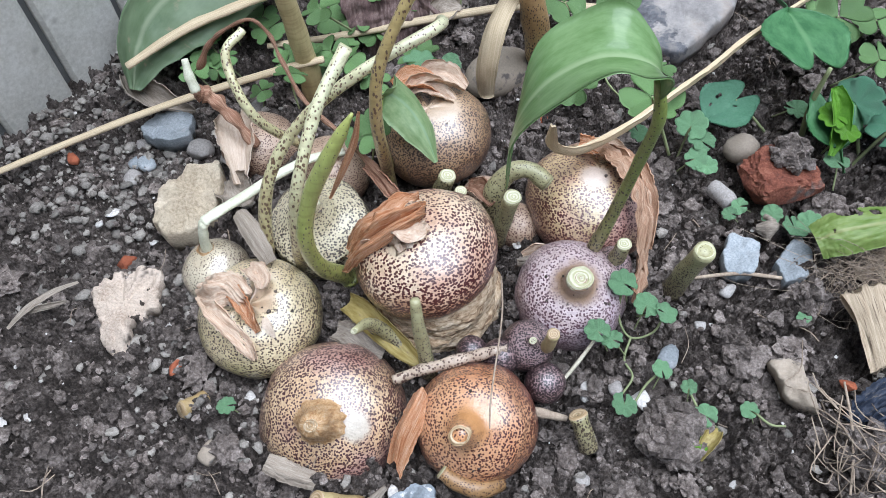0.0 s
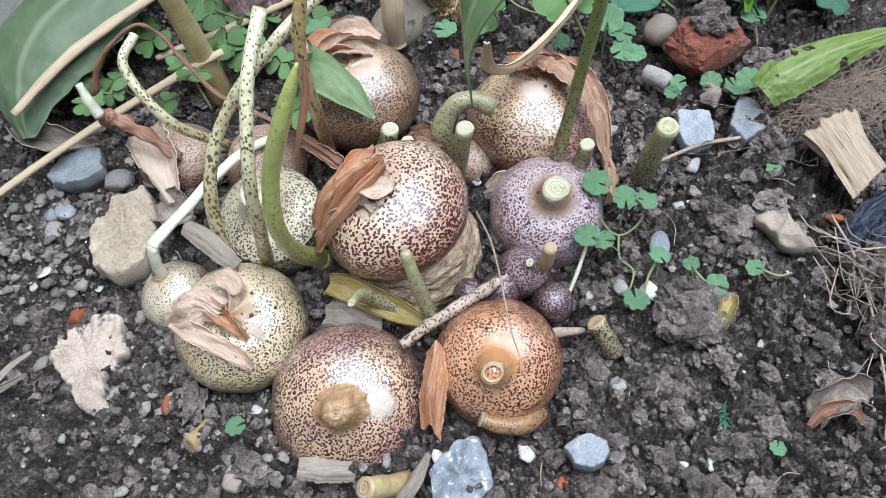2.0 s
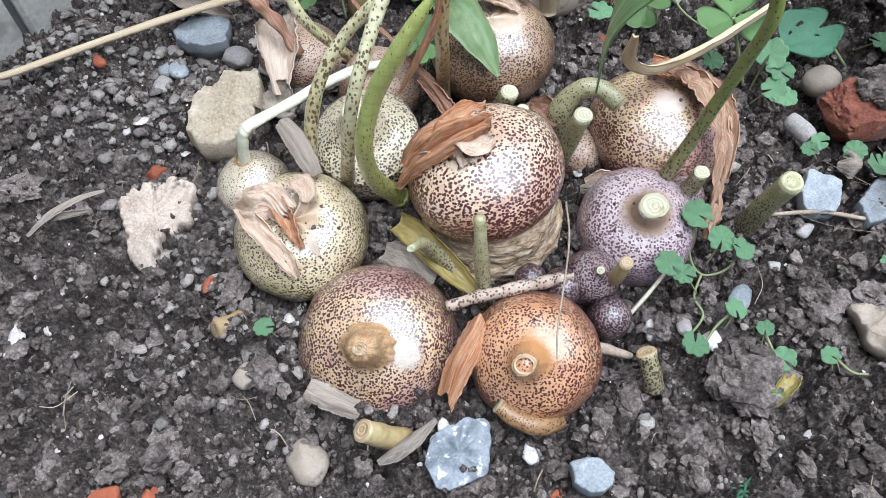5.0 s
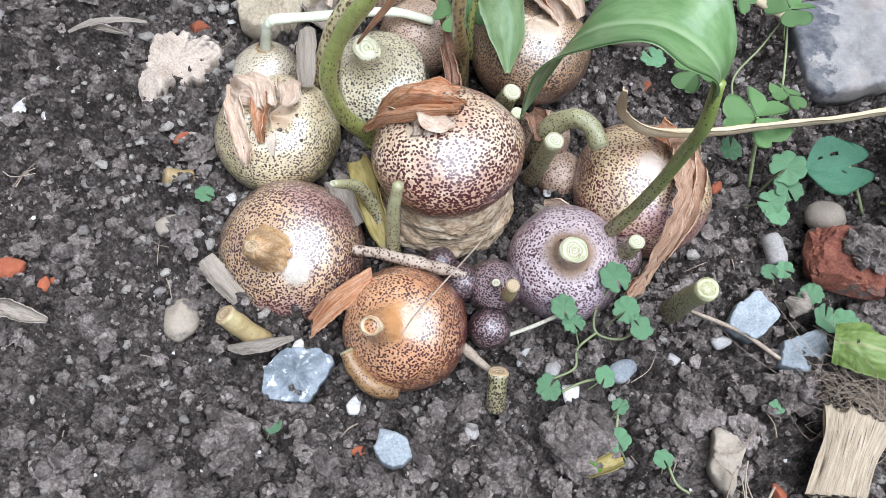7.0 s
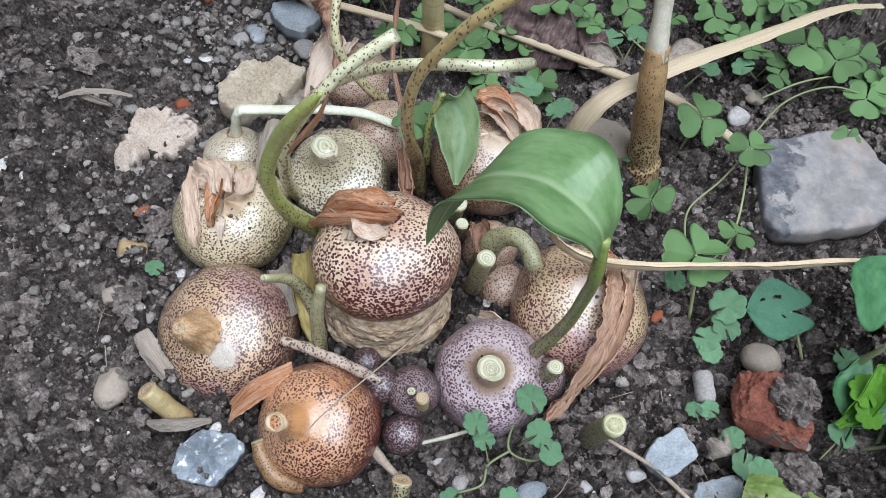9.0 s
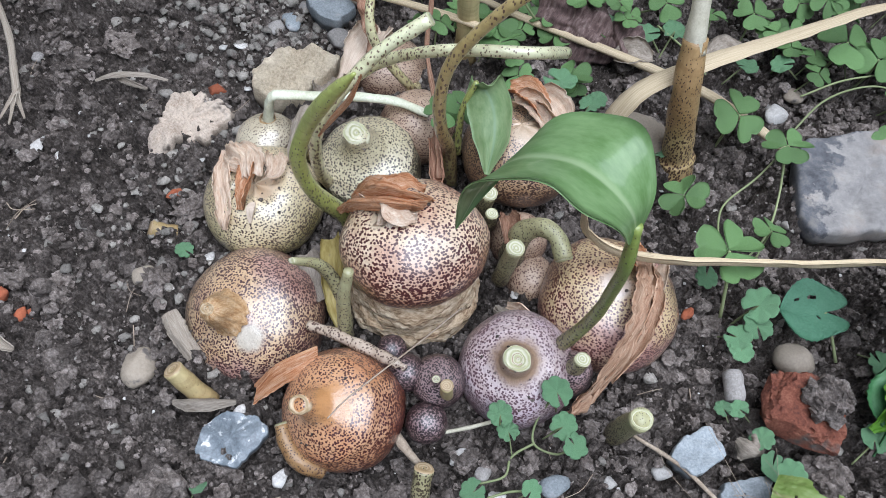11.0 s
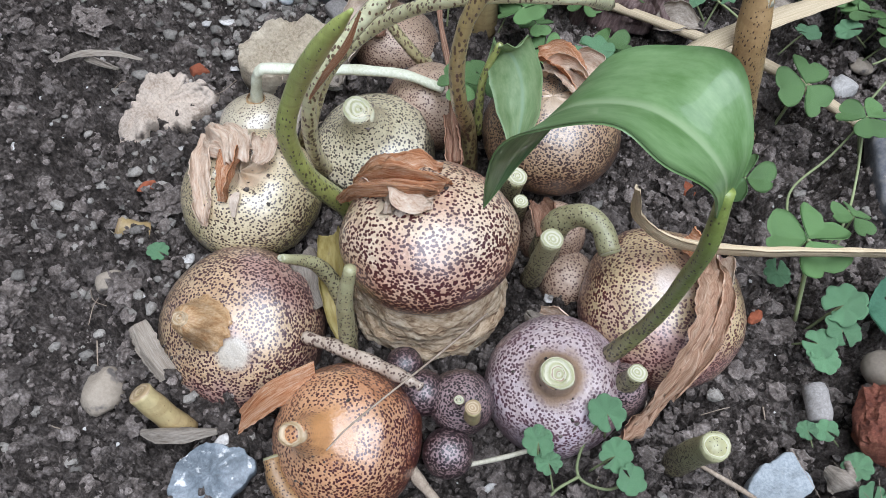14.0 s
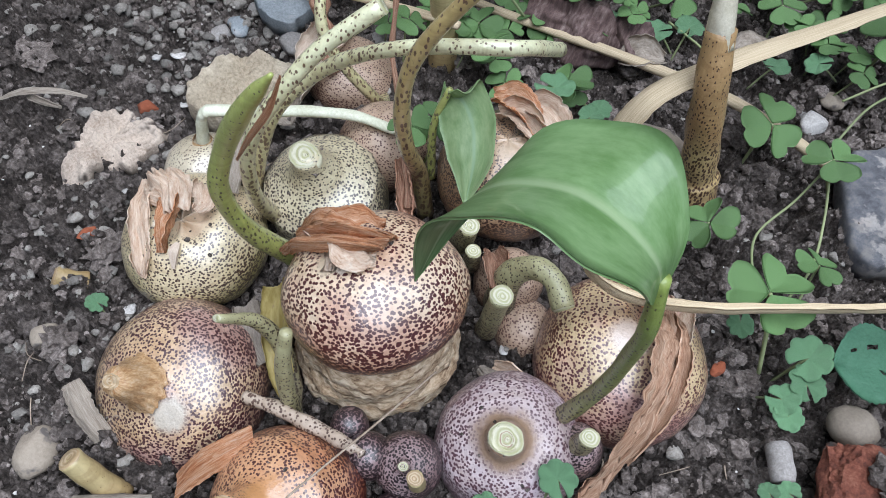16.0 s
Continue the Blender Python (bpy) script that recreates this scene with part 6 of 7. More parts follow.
clod((0.249, 0.349, 0.0265), 0.0150, "crust of soil lying on the broken brick", 306, 110, 0.15)
clod((0.141, 0.167, -0.004), 0.022, "large crumbled clod of dark soil", 300)
clod((0.274, 0.318, -0.004), 0.015, "dark clod of soil beside the brick", 301)
clod((-0.030, 0.075, -0.004), 0.018, "brown clod of soil with roots", 302)
rock("rotten_stump", (-0.030, 0.522, -0.006), 0.030, M_ROTTEN, "rotting purple-brown stump with flaking bark", "stump", 303, (1.2, 0.8, 0.8), 20, 0.40, 4, 5, 0.2)
rock("rotten_stump", (0.008, 0.530, -0.006), 0.020, M_ROTTEN, "dark piece of rotten root", "stump", 304, (1.0, 0.8, 0.9), 70, 0.45, 5, 5, 0.2)
single("stalk_piece", tube([(0.1985, 0.340, 0.003), (0.2035, 0.333, 0.004), (0.2085, 0.325, 0.003)], [0.0062, 0.0066, 0.0062], 14, 14, 305, 0.06), M_GREY, "pale grey cylinder of old stalk on the soil", "stalk piece")


def splinter():
    """A wedge of split wood: long fibres, torn ends."""
    rng = np.random.RandomState(3)
    rows = []
    ends = (np.array([(0.253, 0.242), (0.289, 0.246)]), np.array([(0.262, 0.193), (0.287, 0.206)]))
    n, m = 26, 25
    for i in range(n):
        u = i / (n - 1)
        l, r = ends[0][0] * (1 - u) + ends[1][0] * u, ends[0][1] * (1 - u) + ends[1][1] * u
        waist = 0.20 * math.sin(math.pi * u) ** 1.2
        row = []
        for j in range(m):
            v = j / (m - 1)
            w = 0.5 + (v - 0.5) * (1 - waist)
            p = l * (1 - w) + r * w
            d = 0.0022 * noise.fractal(Vector((j * 0.45, i * 3.0, 1.7)), 0.8, 2.0, 3) if i in (0, n - 1) else 0
            row.append((p[0], p[1] + d, 0.020 - 0.010 * u + 0.005 * math.sin(v * 3.1) + 0.0007 * noise.noise(Vector((j * 0.8, i * 0.06, 4.2)))))
        rows.append(row)
    return loft(rows, 0.011)


single("wood_splinter", splinter(), M_SPLIT, "split wedge of pale weathered wood", "wood")
single("stone_flake", plate(((0.207, 0.206), (0.221, 0.212), (0.226, 0.203), (0.226, 0.174), (0.212, 0.184)), -0.006, 0.004, 31, 0.002, 48, 0.0022, tilt=(0.12, 0.0), jag=0.08), M_TAN, "pale angular flake of stone", "stone")
single("plastic_shard", plate(((-0.036, 0.119), (-0.031, 0.134), (-0.012, 0.143), (-0.002, 0.138), (-0.004, 0.114), (-0.027, 0.105)), 0.000, 0.0062, 32, 0.0006, 60, 0.0012, tilt=(0.10, 0.14), jag=0.05), M_SHARD, "broken bluish shard of dirty plastic", "plastic shard")
DEADLEAVES = [
    ([(-0.275, 0.258, 0.003), (-0.262, 0.268, 0.010), (-0.248, 0.281, 0.008), (-0.235, 0.290, 0.003)], 0.005, (0.7, -0.7, 0.3), "curled grey dry leaf on soil"),
    ([(-0.262, 0.268, 0.004), (-0.250, 0.268, 0.010), (-0.238, 0.274, 0.006)], 0.004, (0.2, 0.9, 0.3), "thin grey shred of dry leaf on soil"),
    ([(-0.192, 0.080, 0.003), (-0.176, 0.082, 0.007), (-0.158, 0.086, 0.004)], 0.010, (0, 1, 0.3), "grey strip of dry leaf"),
    ([(0.165, 0.083, 0.002), (0.174, 0.086, 0.010), (0.185, 0.083, 0.012), (0.191, 0.075, 0.004)], 0.008, (0.3, 0.8, 0.5), "curled brown dry leaf on soil"),
    ([(0.236, 0.306, 0.004), (0.228, 0.300, 0.010), (0.220, 0.303, 0.006)], 0.016, (0.3, 0.9, 0.3), "reddish-brown curled dry leaf"),
    ([(0.010, 0.512, 0.006), (0.022, 0.520, 0.012), (0.034, 0.530, 0.006)], 0.022, (-0.6, 0.8, 0.2), "tan lobed dry leaf on the soil"),
    ([(-0.136, 0.416, 0.016), (-0.133, 0.402, 0.024), (-0.130, 0.384, 0.023), (-0.130, 0.360, 0.008)], 0.028, (1, 0.15, 0.2), "torn tan papery leaf over a withered bulb"),
    ([(-0.142, 0.368, 0.004), (-0.132, 0.352, 0.008), (-0.122, 0.346, 0.006)], 0.026, (0.6, 0.8, 0.1), "purplish-grey withered leaf on soil"),
    ([(0.085, 0.585, 0.004), (0.075, 0.570, 0.010), (0.068, 0.552, 0.006)], 0.022, (0.8, -0.4, 0.3), "pale curled dry leaf under straw"),
    ([(-0.060, 0.120, 0.004), (-0.046, 0.128, 0.008), (-0.030, 0.142, 0.006)], 0.009, (0.5, -0.8, 0.3), "grey-brown shred of husk"),
]
for k, (pts, w, side, label) in enumerate(DEADLEAVES):
    single("dry_leaf", ribbon(pts, [w * 0.35, w, w * 0.9, w * 0.3], side, 0.5, 0.0008, 22, 9, w * 0.03, 120 + k, 0.25), (M_DEAD if k == 3 else M_SCAR if k == 6 else M_DEADLEAF), label, "dry leaf", "dry leaves on the soil")

scrap = thing("plastic_scrap", (0.262, 0.178, 0.0), "crumpled dark blue plastic scrap in the soil", "plastic scrap")
for pts, w, k in (([(0.244, 0.168, 0.000), (0.254, 0.176, 0.004), (0.268, 0.184, 0.005), (0.290, 0.192, 0.002)], 0.015, 1), ([(0.252, 0.164, -0.001), (0.264, 0.168, 0.003), (0.280, 0.174, 0.003), (0.296, 0.178, 0.000)], 0.012, 2)):
    part("sheet", ribbon(pts, [w * 0.5, w, w * 0.9, w * 0.5], (-0.5, 0.8, 0.2), 0.3, 0.0006, 50, 17, 0.0022, 150 + k, 0.5), M_NAVY, scrap)
clod((0.247, 0.150, 0.000), 0.017, "grey clod of soil matted with roots", 303, 90)
clod((0.232, 0.112, 0.000), 0.016, "grey clod of soil threaded with weed roots", 304, 90)
single("dry_leaf", ribbon([(0.166, 0.165, 0.004), (0.160, 0.160, 0.008), (0.155, 0.155, 0.006), (0.152, 0.149, 0.002)], [0.004, 0.010, 0.008, 0.002], (0.8, -0.5, 0.2), 0.4, 0.0006, 24, 9, 0.0005, 161, 0.2), M_LEAFGOLD, "withered yellow-green leaf on the soil", "dry leaf", "dry leaves on the soil")
single("dry_leaf", ribbon([(0.172, 0.084, 0.000), (0.180, 0.090, 0.012), (0.192, 0.091, 0.014), (0.200, 0.084, 0.004)], [0.010, 0.018, 0.016, 0.006], (0.3, 0.8, 0.5), 0.7, 0.0006, 30, 11, 0.0012, 162, 0.3), M_DEADLEAF, "curled pinkish-brown dry leaf over a hollow", "dry leaf", "dry leaves on the soil")
rock("white_chip", (0.173, 0.137, float(soil_height(0.173, 0.137)) + 0.001), 0.0045, M_WHITE, "small white chip of shell", "chip", 230, (1, 0.75, 0.35), 40, 0.3, 6, 2, 0.15, 12, "white chips")

knotted = thing("withered_stalk", (-0.128, 0.392, 0.030), "shrivelled orange-brown stalk with a white tip, lying over the straw", "stalk")
part("stem", tube([(-0.118, 0.384, 0.020), (-0.134, 0.397, 0.040), (-0.147, 0.406, 0.050), (-0.153, 0.405, 0.056), (-0.150, 0.396, 0.066)], [0.0036, 0.0046, 0.0058, 0.0052, 0.0030], 44, 10, 171, 0.45, flat=0.6), M_DEAD, knotted)
part("white_tip", tube([(-0.151, 0.398, 0.064), (-0.153, 0.402, 0.074), (-0.154, 0.408, 0.084)], [0.0036, 0.0034, 0.0022], 16, 10, 172, 0.08), M_WSHOOT, knotted, "translucent white broken tip")

# A tuft of moss
rng = np.random.RandomState(23)
moss = thing("moss_tuft", (0.133, 0.108, -0.004), "tiny dark blue-green moss tuft on the soil", "moss")
for k in range(26):
    a, l = rng.uniform(0, 6.28), rng.uniform(0.004, 0.0085)
    p0 = np.array([0.133 + rng.normal(0, 0.0022), 0.108 + rng.normal(0, 0.0022), float(soil_height(0.133, 0.108)) + 0.001])
    way = np.array([math.cos(a) * l, math.sin(a) * l, l * 0.55])
    part("frond", ribbon([p0, p0 + way * 0.55, p0 + way * (1, 1, 0.7)], [0.0010, 0.0012, 0.0002], (-math.sin(a), math.cos(a), 0.1), 0.2, 0.0003, 6, 3), M_IVY, moss)

# A tangle of old roots by the split wood
rng = np.random.RandomState(17)
vv, ff, count = [], [], 0
for k in range(420):
    p0 = np.array([0.300, 0.262, 0.010]) + rng.normal(0, 1, 3) * (0.020, 0.011, 0.006)
    d = rng.normal(0, 1, 3) * (1, 0.5, 0.35)
    pts = [p0, p0 + d * 0.010, p0 + d * 0.016 + rng.normal(0, 0.005, 3), p0 + d * 0.022 + rng.normal(0, 0.009, 3) * (1, 1, 0.5)]
    pts = [np.maximum(p, (-9, -9, 0.0)) for p in pts]
    v, f, _ = tube(pts, [0.00018, 0.00018, 0.00012], 10, 4, k, 0, cap=False)
    vv.append(v)
    ff += [tuple(i + count for i in q) for q in f]
    count += len(v)
single("root_tangle", (np.vstack(vv), ff, None), M_ROOT, "matted tangle of fine grey-brown roots", "roots", kind="stuff")
vv, ff, count = [], [], 0
for k in range(46):
    p0 = np.array([0.232, 0.146, 0.010]) + rng.normal(0, 1, 3) * (0.012, 0.026, 0.005)
    d = unit(np.array([0.3, -1.0, 0.0]) + rng.normal(0, 0.5, 3) * (1, 1, 0.15))
    pts = [p0, p0 + d * 0.010 + rng.normal(0, 0.006, 3), p0 + d * 0.022 + rng.normal(0, 0.008, 3), p0 + d * 0.026 + rng.normal(0, 0.012, 3)]
    pts = [np.maximum(p, (-9, -9, -0.002)) for p in pts]
    v, f, _ = tube(pts, [0.0004, 0.0004, 0.00025], 12, 5, k, 0.05, cap=False)
    vv.append(v)
    ff += [tuple(i + count for i in q) for q in f]
    count += len(v)
single("weed_roots", (np.vstack(vv), ff, None), M_ROOT, "pale straggling weed roots on the soil", "roots", kind="stuff")
vv, ff, count = [], [], 0
for k in range(90):
    x, y = rng.uniform(-0.38, 0.34), rng.uniform(0.02, 0.64)
    z = float(soil_height(x, y)) + 0.003
    a = rng.uniform(0, 6.28)
    l = rng.uniform(0.008, 0.03)
    bend = rng.normal(0, 0.35)
    pts = [(x, y, z - 0.002), (x + l * 0.5 * math.cos(a), y + l * 0.5 * math.sin(a), z + rng.uniform(0, 0.004)), (x + l * math.cos(a + bend), y + l * math.sin(a + bend), z)]
    v, f, _ = tube(pts, [rng.uniform(0.0002, 0.0005)] * 2, 8, 4, k, 0.05, cap=False)
    vv.append(v)
    ff += [tuple(i + count for i in q) for q in f]
    count += len(v)
single("plant_litter", (np.vstack(vv), ff, None), M_ROOT, "scattered bits of dry root and straw", "litter", kind="stuff")


# ---------------------------------------------------------------- small weeds
def lobed_blade(radius, seed, lobes=7, cleft=0.5, deep=0.16):
    """A round leaf with scalloped lobes and a cleft at its stalk, lying about level."""
    rng = np.random.RandomState(seed)
    seg, rings = 56, 7
    verts = [(0, 0, 0)]
    ph = rng.uniform(0, 6.28, 3)
    for i in range(1, rings + 1):
        q = i / rings
        for j in range(seg):
            a = cleft * 0.5 * (1 - 0.5 * q) + (2 * math.pi - cleft * (1 - 0.5 * q)) * j / (seg - 1)
            s = abs(math.sin(lobes * (a - 0.1) / 2 * 0.97))
            r = radius * q * (1 - deep * q * (1 - s) ** 1.6) * (1 + 0.05 * math.sin(2 * a + ph[0]))
            z = radius * (0.10 * q * q + 0.07 * q * math.sin(lobes * a + ph[1]) * q + 0.10 * q * math.sin(2 * a + ph[2]))
            verts.append((-r * math.cos(a), r * math.sin(a), z))
    faces = [(0, 1 + j, 2 + j) for j in range(seg - 1)]
    faces += [(1 + (i - 1) * seg + j, 1 + i * seg + j, 2 + i * seg + j, 2 + (i - 1) * seg + j) for i in range(1, rings) for j in range(seg - 1)]
    return two_sided(np.array(verts), faces, radius * 0.03)


def two_sided(verts, faces, thick):
    """Give an open sheet a back and a rim."""
    bm = bmesh.new()
    vs = [bm.verts.new(v) for v in verts]
    for f in faces:
        bm.faces.new([vs[i] for i in f])
    bm.normal_update()
    bmesh.ops.solidify(bm, geom=bm.faces[:], thickness=thick)
    bm.verts.index_update()
    out = np.array([v.co[:] for v in bm.verts]), [tuple(v.index for v in f.verts) for f in bm.faces], None
    bm.free()
    return out


def heart_blade(length, seed, fold=0.25, droop=0.25):
    """One clover leaflet: an inverted heart folded along its middle, pointing along +x."""
    n, m = 13, 11
    rows = []
    for i in range(n):
        u = i / (n - 1)
        row = []
        half = length * 0.72 * math.sin(min(u * 1.45, 1.0) * math.pi / 2) ** 0.9 * (1 if u < 0.8 else math.sqrt(max(1 - ((u - 0.8) / 0.235) ** 2, 0.02)))
        for v in np.linspace(-1, 1, m):
            notch = 0.16 * length * max(0, 1 - abs(v) * 2.2) * u**4
            x = length * u - notch
            row.append((x, v * half, fold * abs(v) * half - droop * length * u * u + 0.03 * length * math.sin(5 * u + seed + 2 * v)))
        rows.append(row)
    return loft(rows, length * 0.035)


def clover(name, radius, seed, material, label):
    ob = thing(name, (0, 0, 0), label, "clover leaf", "clover leaves")
    for k in range(3):
        v, f, uv = heart_blade(radius, seed + k, 0.22 + 0.1 * (seed % 3 - 1), 0.18)
        a = k * 2.094 + 0.2 * seed
        v = v + np.array([0.05 * radius, 0, 0])
        v = np.stack([v[:, 0] * math.cos(a) - v[:, 1] * math.sin(a), v[:, 0] * math.sin(a) + v[:, 1] * math.cos(a), v[:, 2]], -1)
        part("leaflet", (v, f, None), material, ob, local=True)
    b = 0.3 * math.sin(seed)
    part("leaf_stalk", tube([(0, 0, 0), (0.2 * radius, b * radius, -0.9 * radius), (0.9 * radius, b * 2 * radius, -2.6 * radius)], [radius * 0.05, radius * 0.06, radius * 0.06], 12, 6, seed, 0), M_RUNNER, ob, "thin pale green stalk", local=True)
    return ob


def lobed(name, radius, seed, material, label):
    ob = thing(name, (0, 0, 0), label, "weed leaf", "lobed weed leaves")
    part("blade", lobed_blade(radius, seed, 6 + seed % 3), material, ob, local=True)
    part("leaf_stalk", tube([(-0.05 * radius, 0, 0), (-0.5 * radius, 0.1 * radius, -0.5 * radius), (-1.3 * radius, 0.3 * radius, -1.9 * radius)], [radius * 0.06, radius * 0.07, radius * 0.07], 12, 6, seed, 0), M_RUNNER, ob, "thin pale green stalk", local=True)
    return ob


def spread(makers, places, seed):
    """Set out the templates over the places, each turned, tipped and sized on its own."""
    rng = np.random.RandomState(seed)
    for k, (x, y, z, r) in enumerate(places):
        ob = makers[k % len(makers)]
        m = Matrix.LocRotScale((x, y, z), Euler((rng.normal(-0.12, 0.20), rng.normal(0, 0.20), rng.uniform(0, 6.28))), (r, r, r))
        if k < len(makers) and ob.scale[0] == 1.0:
            ob.matrix_basis = m
        else:
            c = copy_thing(ob, m)
            c.scale = (r, r, r)


clovers = [clover("clover", 1.0, s, M_CLOVER, "three-part green clover leaf on a thin stalk") for s in (1, 2, 3)]
spread(clovers, [
    (-0.163, 0.485, 0.030, 0.0105), (-0.168, 0.472, 0.030, 0.0095), (-0.091, 0.423, 0.050, 0.0110), (-0.073, 0.487, 0.050, 0.0145), (-0.067, 0.463, 0.030, 0.0135),
    (0.172, 0.429, 0.030, 0.0120), (0.308, 0.460, 0.040, 0.0205), (0.324, 0.416, 0.040, 0.0140), (-0.039, 0.355, 0.060, 0.0110),
    (-0.002, 0.464, 0.020, 0.0150), (0.156, 0.384, 0.050, 0.0195), (0.113, 0.501, 0.030, 0.0175), (0.151, 0.489, 0.040, 0.0150), (0.113, 0.425, 0.020, 0.0150), (0.147, 0.614, 0.030, 0.0200),
    (-0.056, 0.450, 0.030, 0.0150), (-0.086, 0.457, 0.030, 0.0135), (0.077, 0.607, 0.020, 0.0140), (0.018, 0.573, 0.020, 0.0135),
], 31)
spread(clovers, [
    (0.172, 0.613, 0.030, 0.0165), (-0.034, 0.372, 0.050, 0.0125), (0.142, 0.583, 0.020, 0.0100), (0.051, 0.585, 0.020, 0.0125),
    (-0.154, 0.459, 0.020, 0.0080), (-0.150, 0.470, 0.022, 0.0100), (-0.120, 0.440, 0.016, 0.0090), (-0.100, 0.470, 0.020, 0.0110), (-0.118, 0.500, 0.020, 0.0130), (-0.05, 0.505, 0.018, 0.012),
    (0.185, 0.640, 0.020, 0.0150), (0.100, 0.640, 0.020, 0.0140), (0.030, 0.610, 0.018, 0.0120), (0.300, 0.500, 0.025, 0.0170), (0.345, 0.470, 0.025, 0.0170),
    (0.060, 0.630, 0.018, 0.0130), (0.130, 0.660, 0.018, 0.0150), (0.000, 0.590, 0.018, 0.0120), (0.205, 0.600, 0.022, 0.0150), (0.340, 0.380, 0.020, 0.0130),
], 32)
rb = np.random.RandomState(77)
spread(clovers, [(float(rb.uniform(-0.17, 0.02)), float(rb.uniform(0.44, 0.58)), float(rb.uniform(0.008, 0.035)), float(rb.uniform(0.008, 0.0135))) for _ in range(26)], 37)
spread(clovers, [(float(rb.uniform(0.06, 0.22)), float(rb.uniform(0.56, 0.72)), float(rb.uniform(0.008, 0.03)), float(rb.uniform(0.009, 0.015))) for _ in range(22)], 38)
lobeds = [lobed("weed_leaf", 1.0, s, M_PENNY, "small rounded green leaf with scalloped lobes") for s in (1, 2, 3)]
spread(lobeds, [
    (0.119, 0.253, 0.030, 0.0092), (0.133, 0.241, 0.022, 0.0084), (0.144, 0.236, 0.020, 0.0080), (0.100, 0.224, 0.025, 0.0078), (0.109, 0.220, 0.020, 0.0066), (0.138, 0.203, 0.010, 0.0064),
    (0.152, 0.191, 0.010, 0.0052), (0.112, 0.182, 0.010, 0.0080), (0.158, 0.173, 0.010, 0.0074), (0.191, 0.386, 0.015, 0.0125), (0.196, 0.374, 0.012, 0.0100), (0.190, 0.360, 0.010, 0.0088),
    (0.196, 0.353, 0.010, 0.0080), (0.231, 0.310, 0.010, 0.0078), (0.243, 0.299, 0.010, 0.0090), (0.254, 0.302, 0.010, 0.0088), (0.204, 0.314, 0.008, 0.0052), (0.184, 0.175, 0.010, 0.0056),
], 33)
spread(lobeds, [
    (-0.002, 0.447, 0.030, 0.0120), (0.023, 0.450, 0.020, 0.0082), (-0.007, 0.539, 0.010, 0.0115), (0.019, 0.545, 0.010, 0.0105), (0.035, 0.562, 0.010, 0.0105), (0.095, 0.565, 0.010, 0.0095),
    (0.116, 0.582, 0.012, 0.0085), (0.022, 0.465, 0.010, 0.0080), (0.082, 0.454, 0.010, 0.0062), (0.083, 0.425, 0.015, 0.0085), (0.154, 0.386, 0.010, 0.0080), (-0.013, 0.093, 0.005, 0.0050),
    (0.142, 0.078, 0.005, 0.0046), (-0.127, 0.197, 0.003, 0.0060), (0.234, 0.235, 0.005, 0.0046), (0.290, 0.390, 0.012, 0.0100), (0.300, 0.375, 0.014, 0.0110), (0.285, 0.350, 0.012, 0.0090),
    (0.318, 0.400, 0.014, 0.0120), (0.270, 0.398, 0.012, 0.0090), (0.212, 0.320, 0.007, 0.0060),
], 34)
ivy = tagged(lobed("ivy_leaf", 1.0, 5, M_IVY, "blue-green ivy-like leaf with small holes"), group="ivy leaves")
spread([ivy], [(0.302, 0.385, 0.030, 0.0200), (0.322, 0.365, 0.026, 0.0190), (0.335, 0.340, 0.020, 0.0180)], 35)
spread([tagged(lobed("young_leaf", 1.0, 8, M_BRIGHT, "bright yellow-green young leaf"), group="young leaves")], [(0.154, 0.160, 0.006, 0.0070), (0.281, 0.372, 0.034, 0.0110), (0.288, 0.362, 0.030, 0.0100)], 36)

def heart_sheet(base, tip, half, normal, seed, cup=0.18):
    """A heart-shaped blade from its stalk to its tip, with two rounded lobes behind the stalk and a finely toothed edge."""
    base, tip = np.array(base), np.array(tip)
    along = tip - base
    size = np.linalg.norm(along)
    side = unit(np.cross(along, normal))
    up = np.cross(side, unit(along))
    n, m, rows = 36, 17, []
    for i in range(n):
        u = i / (n - 1)
        w = half * (math.sin(math.pi * min(u + 0.34, 1.0) ** 1.25) ** 0.75 if u < 0.98 else 0.02)
        w *= 1 + 0.025 * math.sin(i * 2.4)
        row = []
        for v in np.linspace(-1, 1, m):
            back = 0.62 * half * math.sin(math.pi * abs(v) ** 0.9) ** 0.8 * (1 - u) ** 3
            lift = cup * half * (abs(v) - 0.35 * v * v) - 0.16 * size * u * u + 0.04 * half * noise.noise(Vector((u * 5, v * 3, seed)))
            row.append(base + along * u - unit(along) * back + side * v * w + up * lift)
        rows.append(row)
    return loft(rows, 0.0007)


nettle = thing("heart_leaf_weed", (0.275, 0.385, 0.0), "weed with large heart-shaped green leaves", "weed")
part("stem", tube([(0.275, 0.385, -0.004), (0.272, 0.388, 0.030), (0.274, 0.390, 0.062)], [0.0022, 0.0020, 0.0016], 16, 7, 3), M_RUNNER, nettle)
part("blade", heart_sheet((0.269, 0.409, 0.058), (0.266, 0.486, 0.052), 0.030, (0, 0.1, 1), 7), M_HEART, nettle)
part("blade", heart_sheet((0.283, 0.384, 0.030), (0.290, 0.340, 0.014), 0.021, (0, 0.25, 1), 8), M_HEART, nettle, "dark green heart-shaped leaf")
part("blade", ribbon([(0.280, 0.384, 0.050), (0.284, 0.374, 0.040), (0.284, 0.362, 0.026), (0.280, 0.352, 0.016)], [0.008, 0.014, 0.014, 0.004], (1, 0.3, 0.2), 0.4, 0.0008, 20, 9, 0.0008, 9), M_BRIGHT, nettle, "bright young leaf")

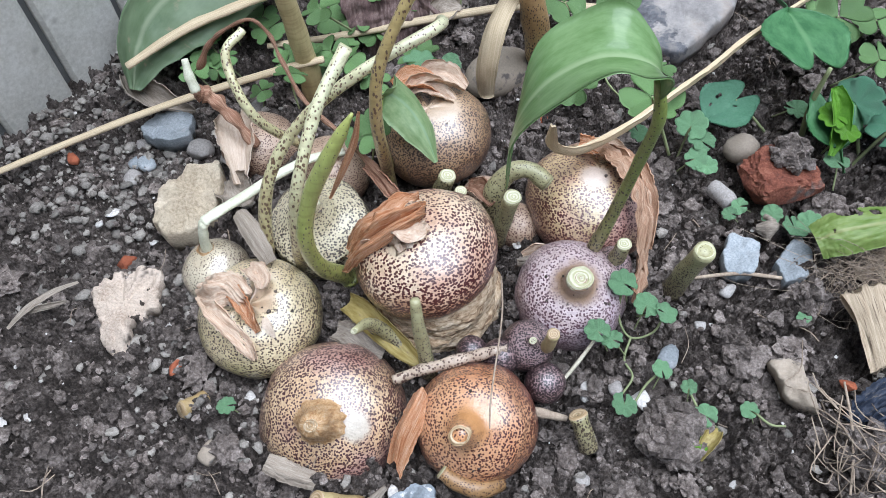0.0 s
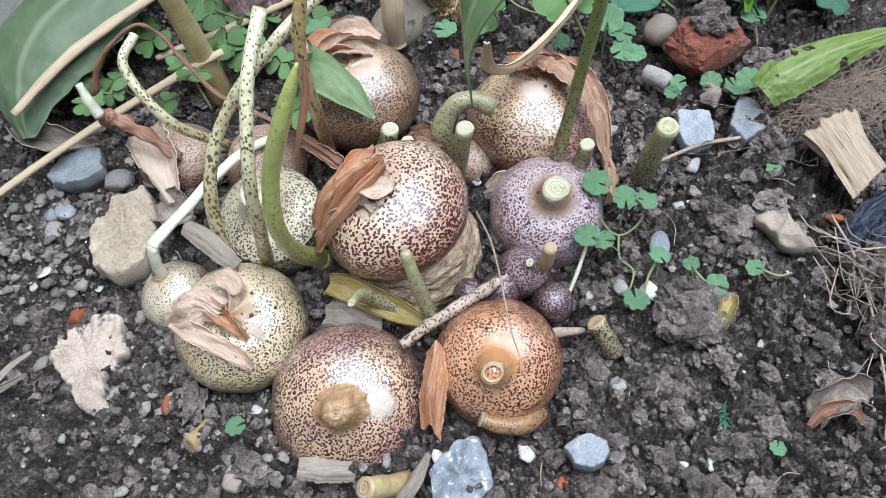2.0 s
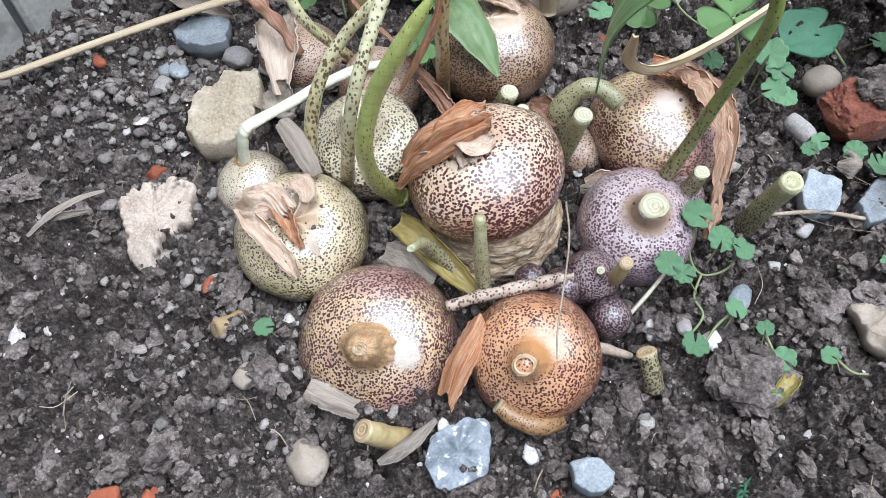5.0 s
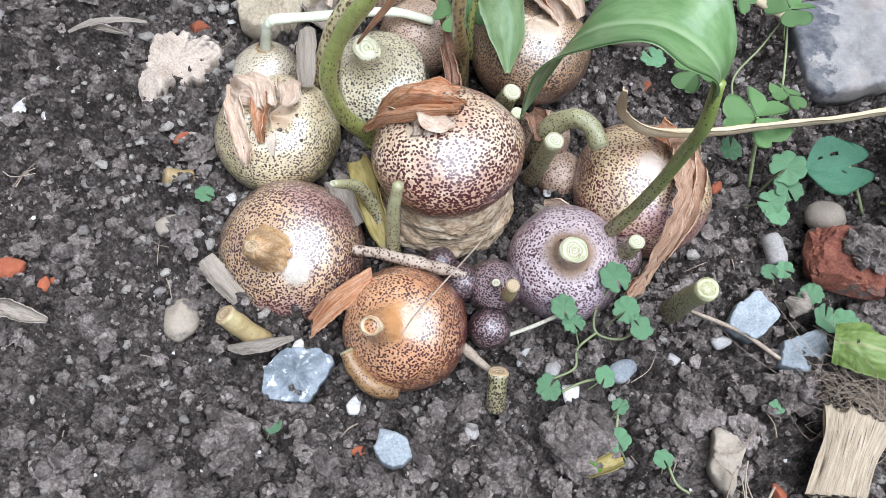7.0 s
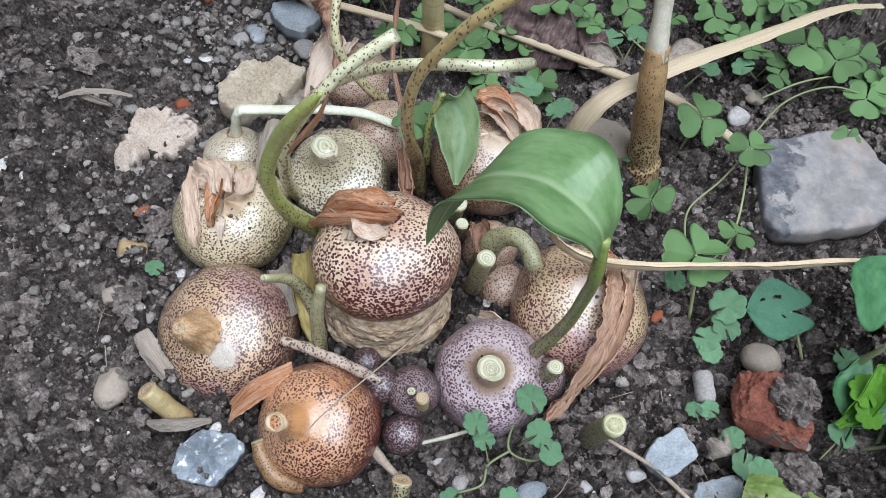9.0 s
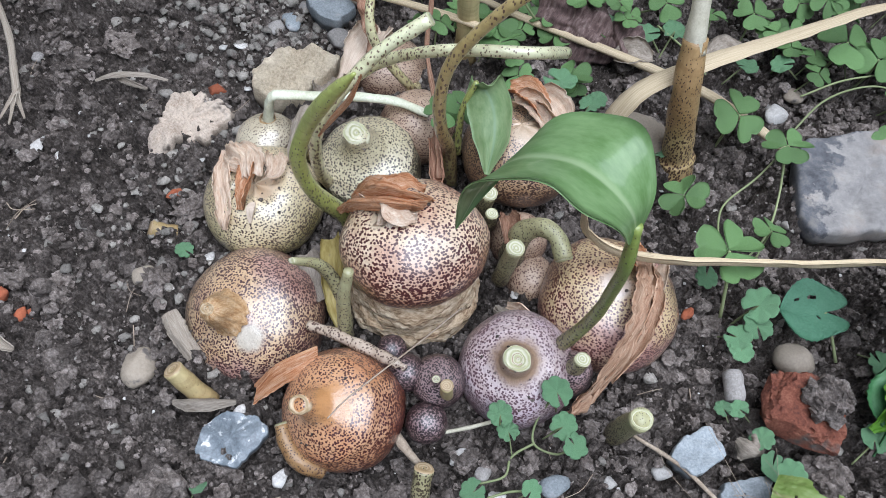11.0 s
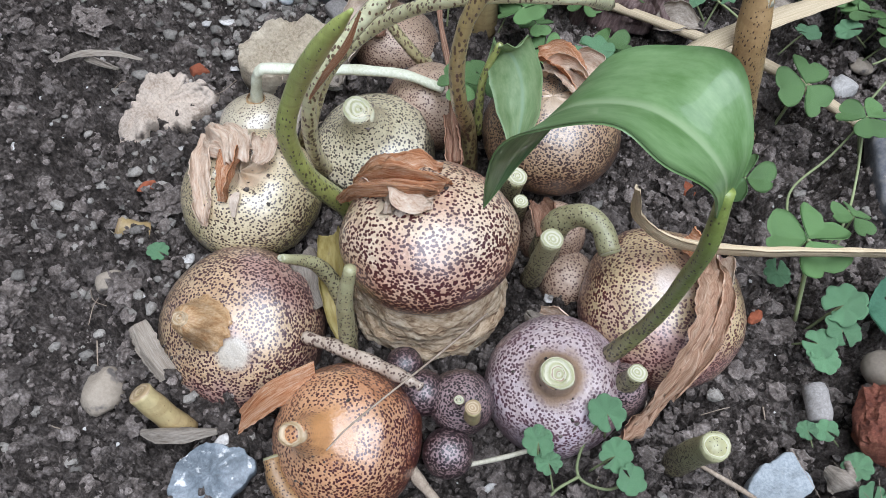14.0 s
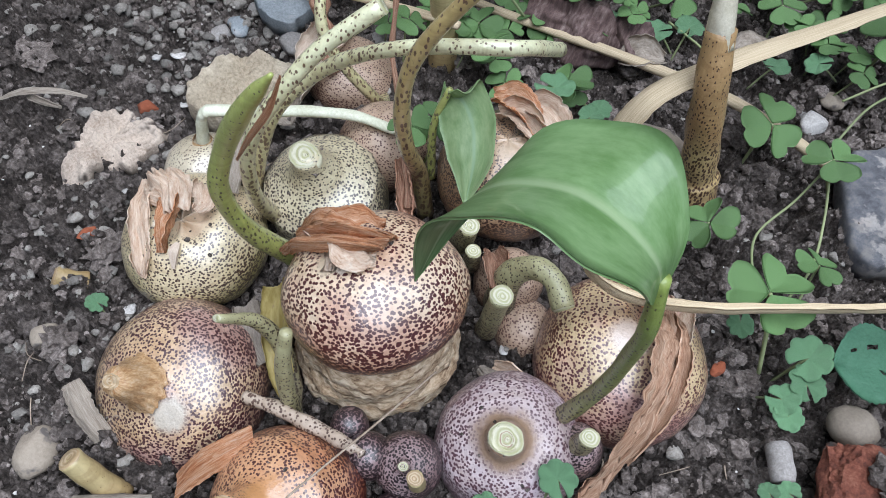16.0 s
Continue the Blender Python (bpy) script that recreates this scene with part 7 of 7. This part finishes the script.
holed = thing("heart_leaf", (0.214, 0.400, 0.0), "blue-green heart-shaped leaf with small holes", "leaf")
part("blade", punched(heart_sheet((0.226, 0.405, 0.018), (0.190, 0.386, 0.012), 0.022, (0, 0, 1), 11), ((0.30, 0.72, 0.035, 0.05), (0.45, 0.70, 0.03, 0.04), (0.22, 0.40, 0.02, 0.03))), M_IVY, holed)
part("leaf_stalk", tube([(0.226, 0.405, 0.018), (0.236, 0.400, 0.010), (0.250, 0.392, -0.004)], [0.0010, 0.0010, 0.0011], 12, 6, 12, 0), M_RUNNER, holed, "thin green stalk")

RUNNERS = [
    [(0.119, 0.253, 0.028), (0.118, 0.240, 0.008), (0.124, 0.228, 0.004), (0.138, 0.230, 0.006), (0.144, 0.236, 0.018)],
    [(0.124, 0.228, 0.004), (0.118, 0.214, 0.003), (0.121, 0.202, 0.004), (0.112, 0.190, 0.003)],
    [(0.138, 0.203, 0.009), (0.128, 0.196, 0.004), (0.120, 0.186, 0.003)],
    [(0.152, 0.190, 0.008), (0.156, 0.178, 0.005), (0.158, 0.162, 0.004)],
    [(0.156, 0.384, 0.046), (0.150, 0.405, 0.020), (0.138, 0.440, 0.010), (0.146, 0.470, 0.018), (0.151, 0.489, 0.036)],
    [(0.151, 0.489, 0.036), (0.165, 0.470, 0.014), (0.172, 0.440, 0.008), (0.168, 0.410, 0.006)],
    [(0.148, 0.520, 0.010), (0.156, 0.560, 0.022), (0.178, 0.590, 0.026), (0.205, 0.606, 0.020)],
    [(0.140, 0.560, 0.014), (0.160, 0.585, 0.024), (0.190, 0.622, 0.020)],
    [(0.021, 0.560, 0.008), (0.050, 0.548, 0.012), (0.074, 0.540, 0.008)],
    [(0.184, 0.178, 0.009), (0.196, 0.168, 0.004), (0.205, 0.166, 0.004)],
    [(0.245, 0.190, 0.008), (0.240, 0.160, 0.010), (0.232, 0.130, 0.006), (0.212, 0.085, 0.004), (0.196, 0.062, 0.003)],
]
for k, pts in enumerate(RUNNERS):
    single("runner", tube(pts, [0.0008, 0.0008, 0.0007], 30, 6, 400 + k, 0.05), M_RUNNER if k < 10 else M_ROOT, "thin creeping green runner on the soil" if k < 10 else "thin pale dry runner on the soil", "runner", "creeping runners")
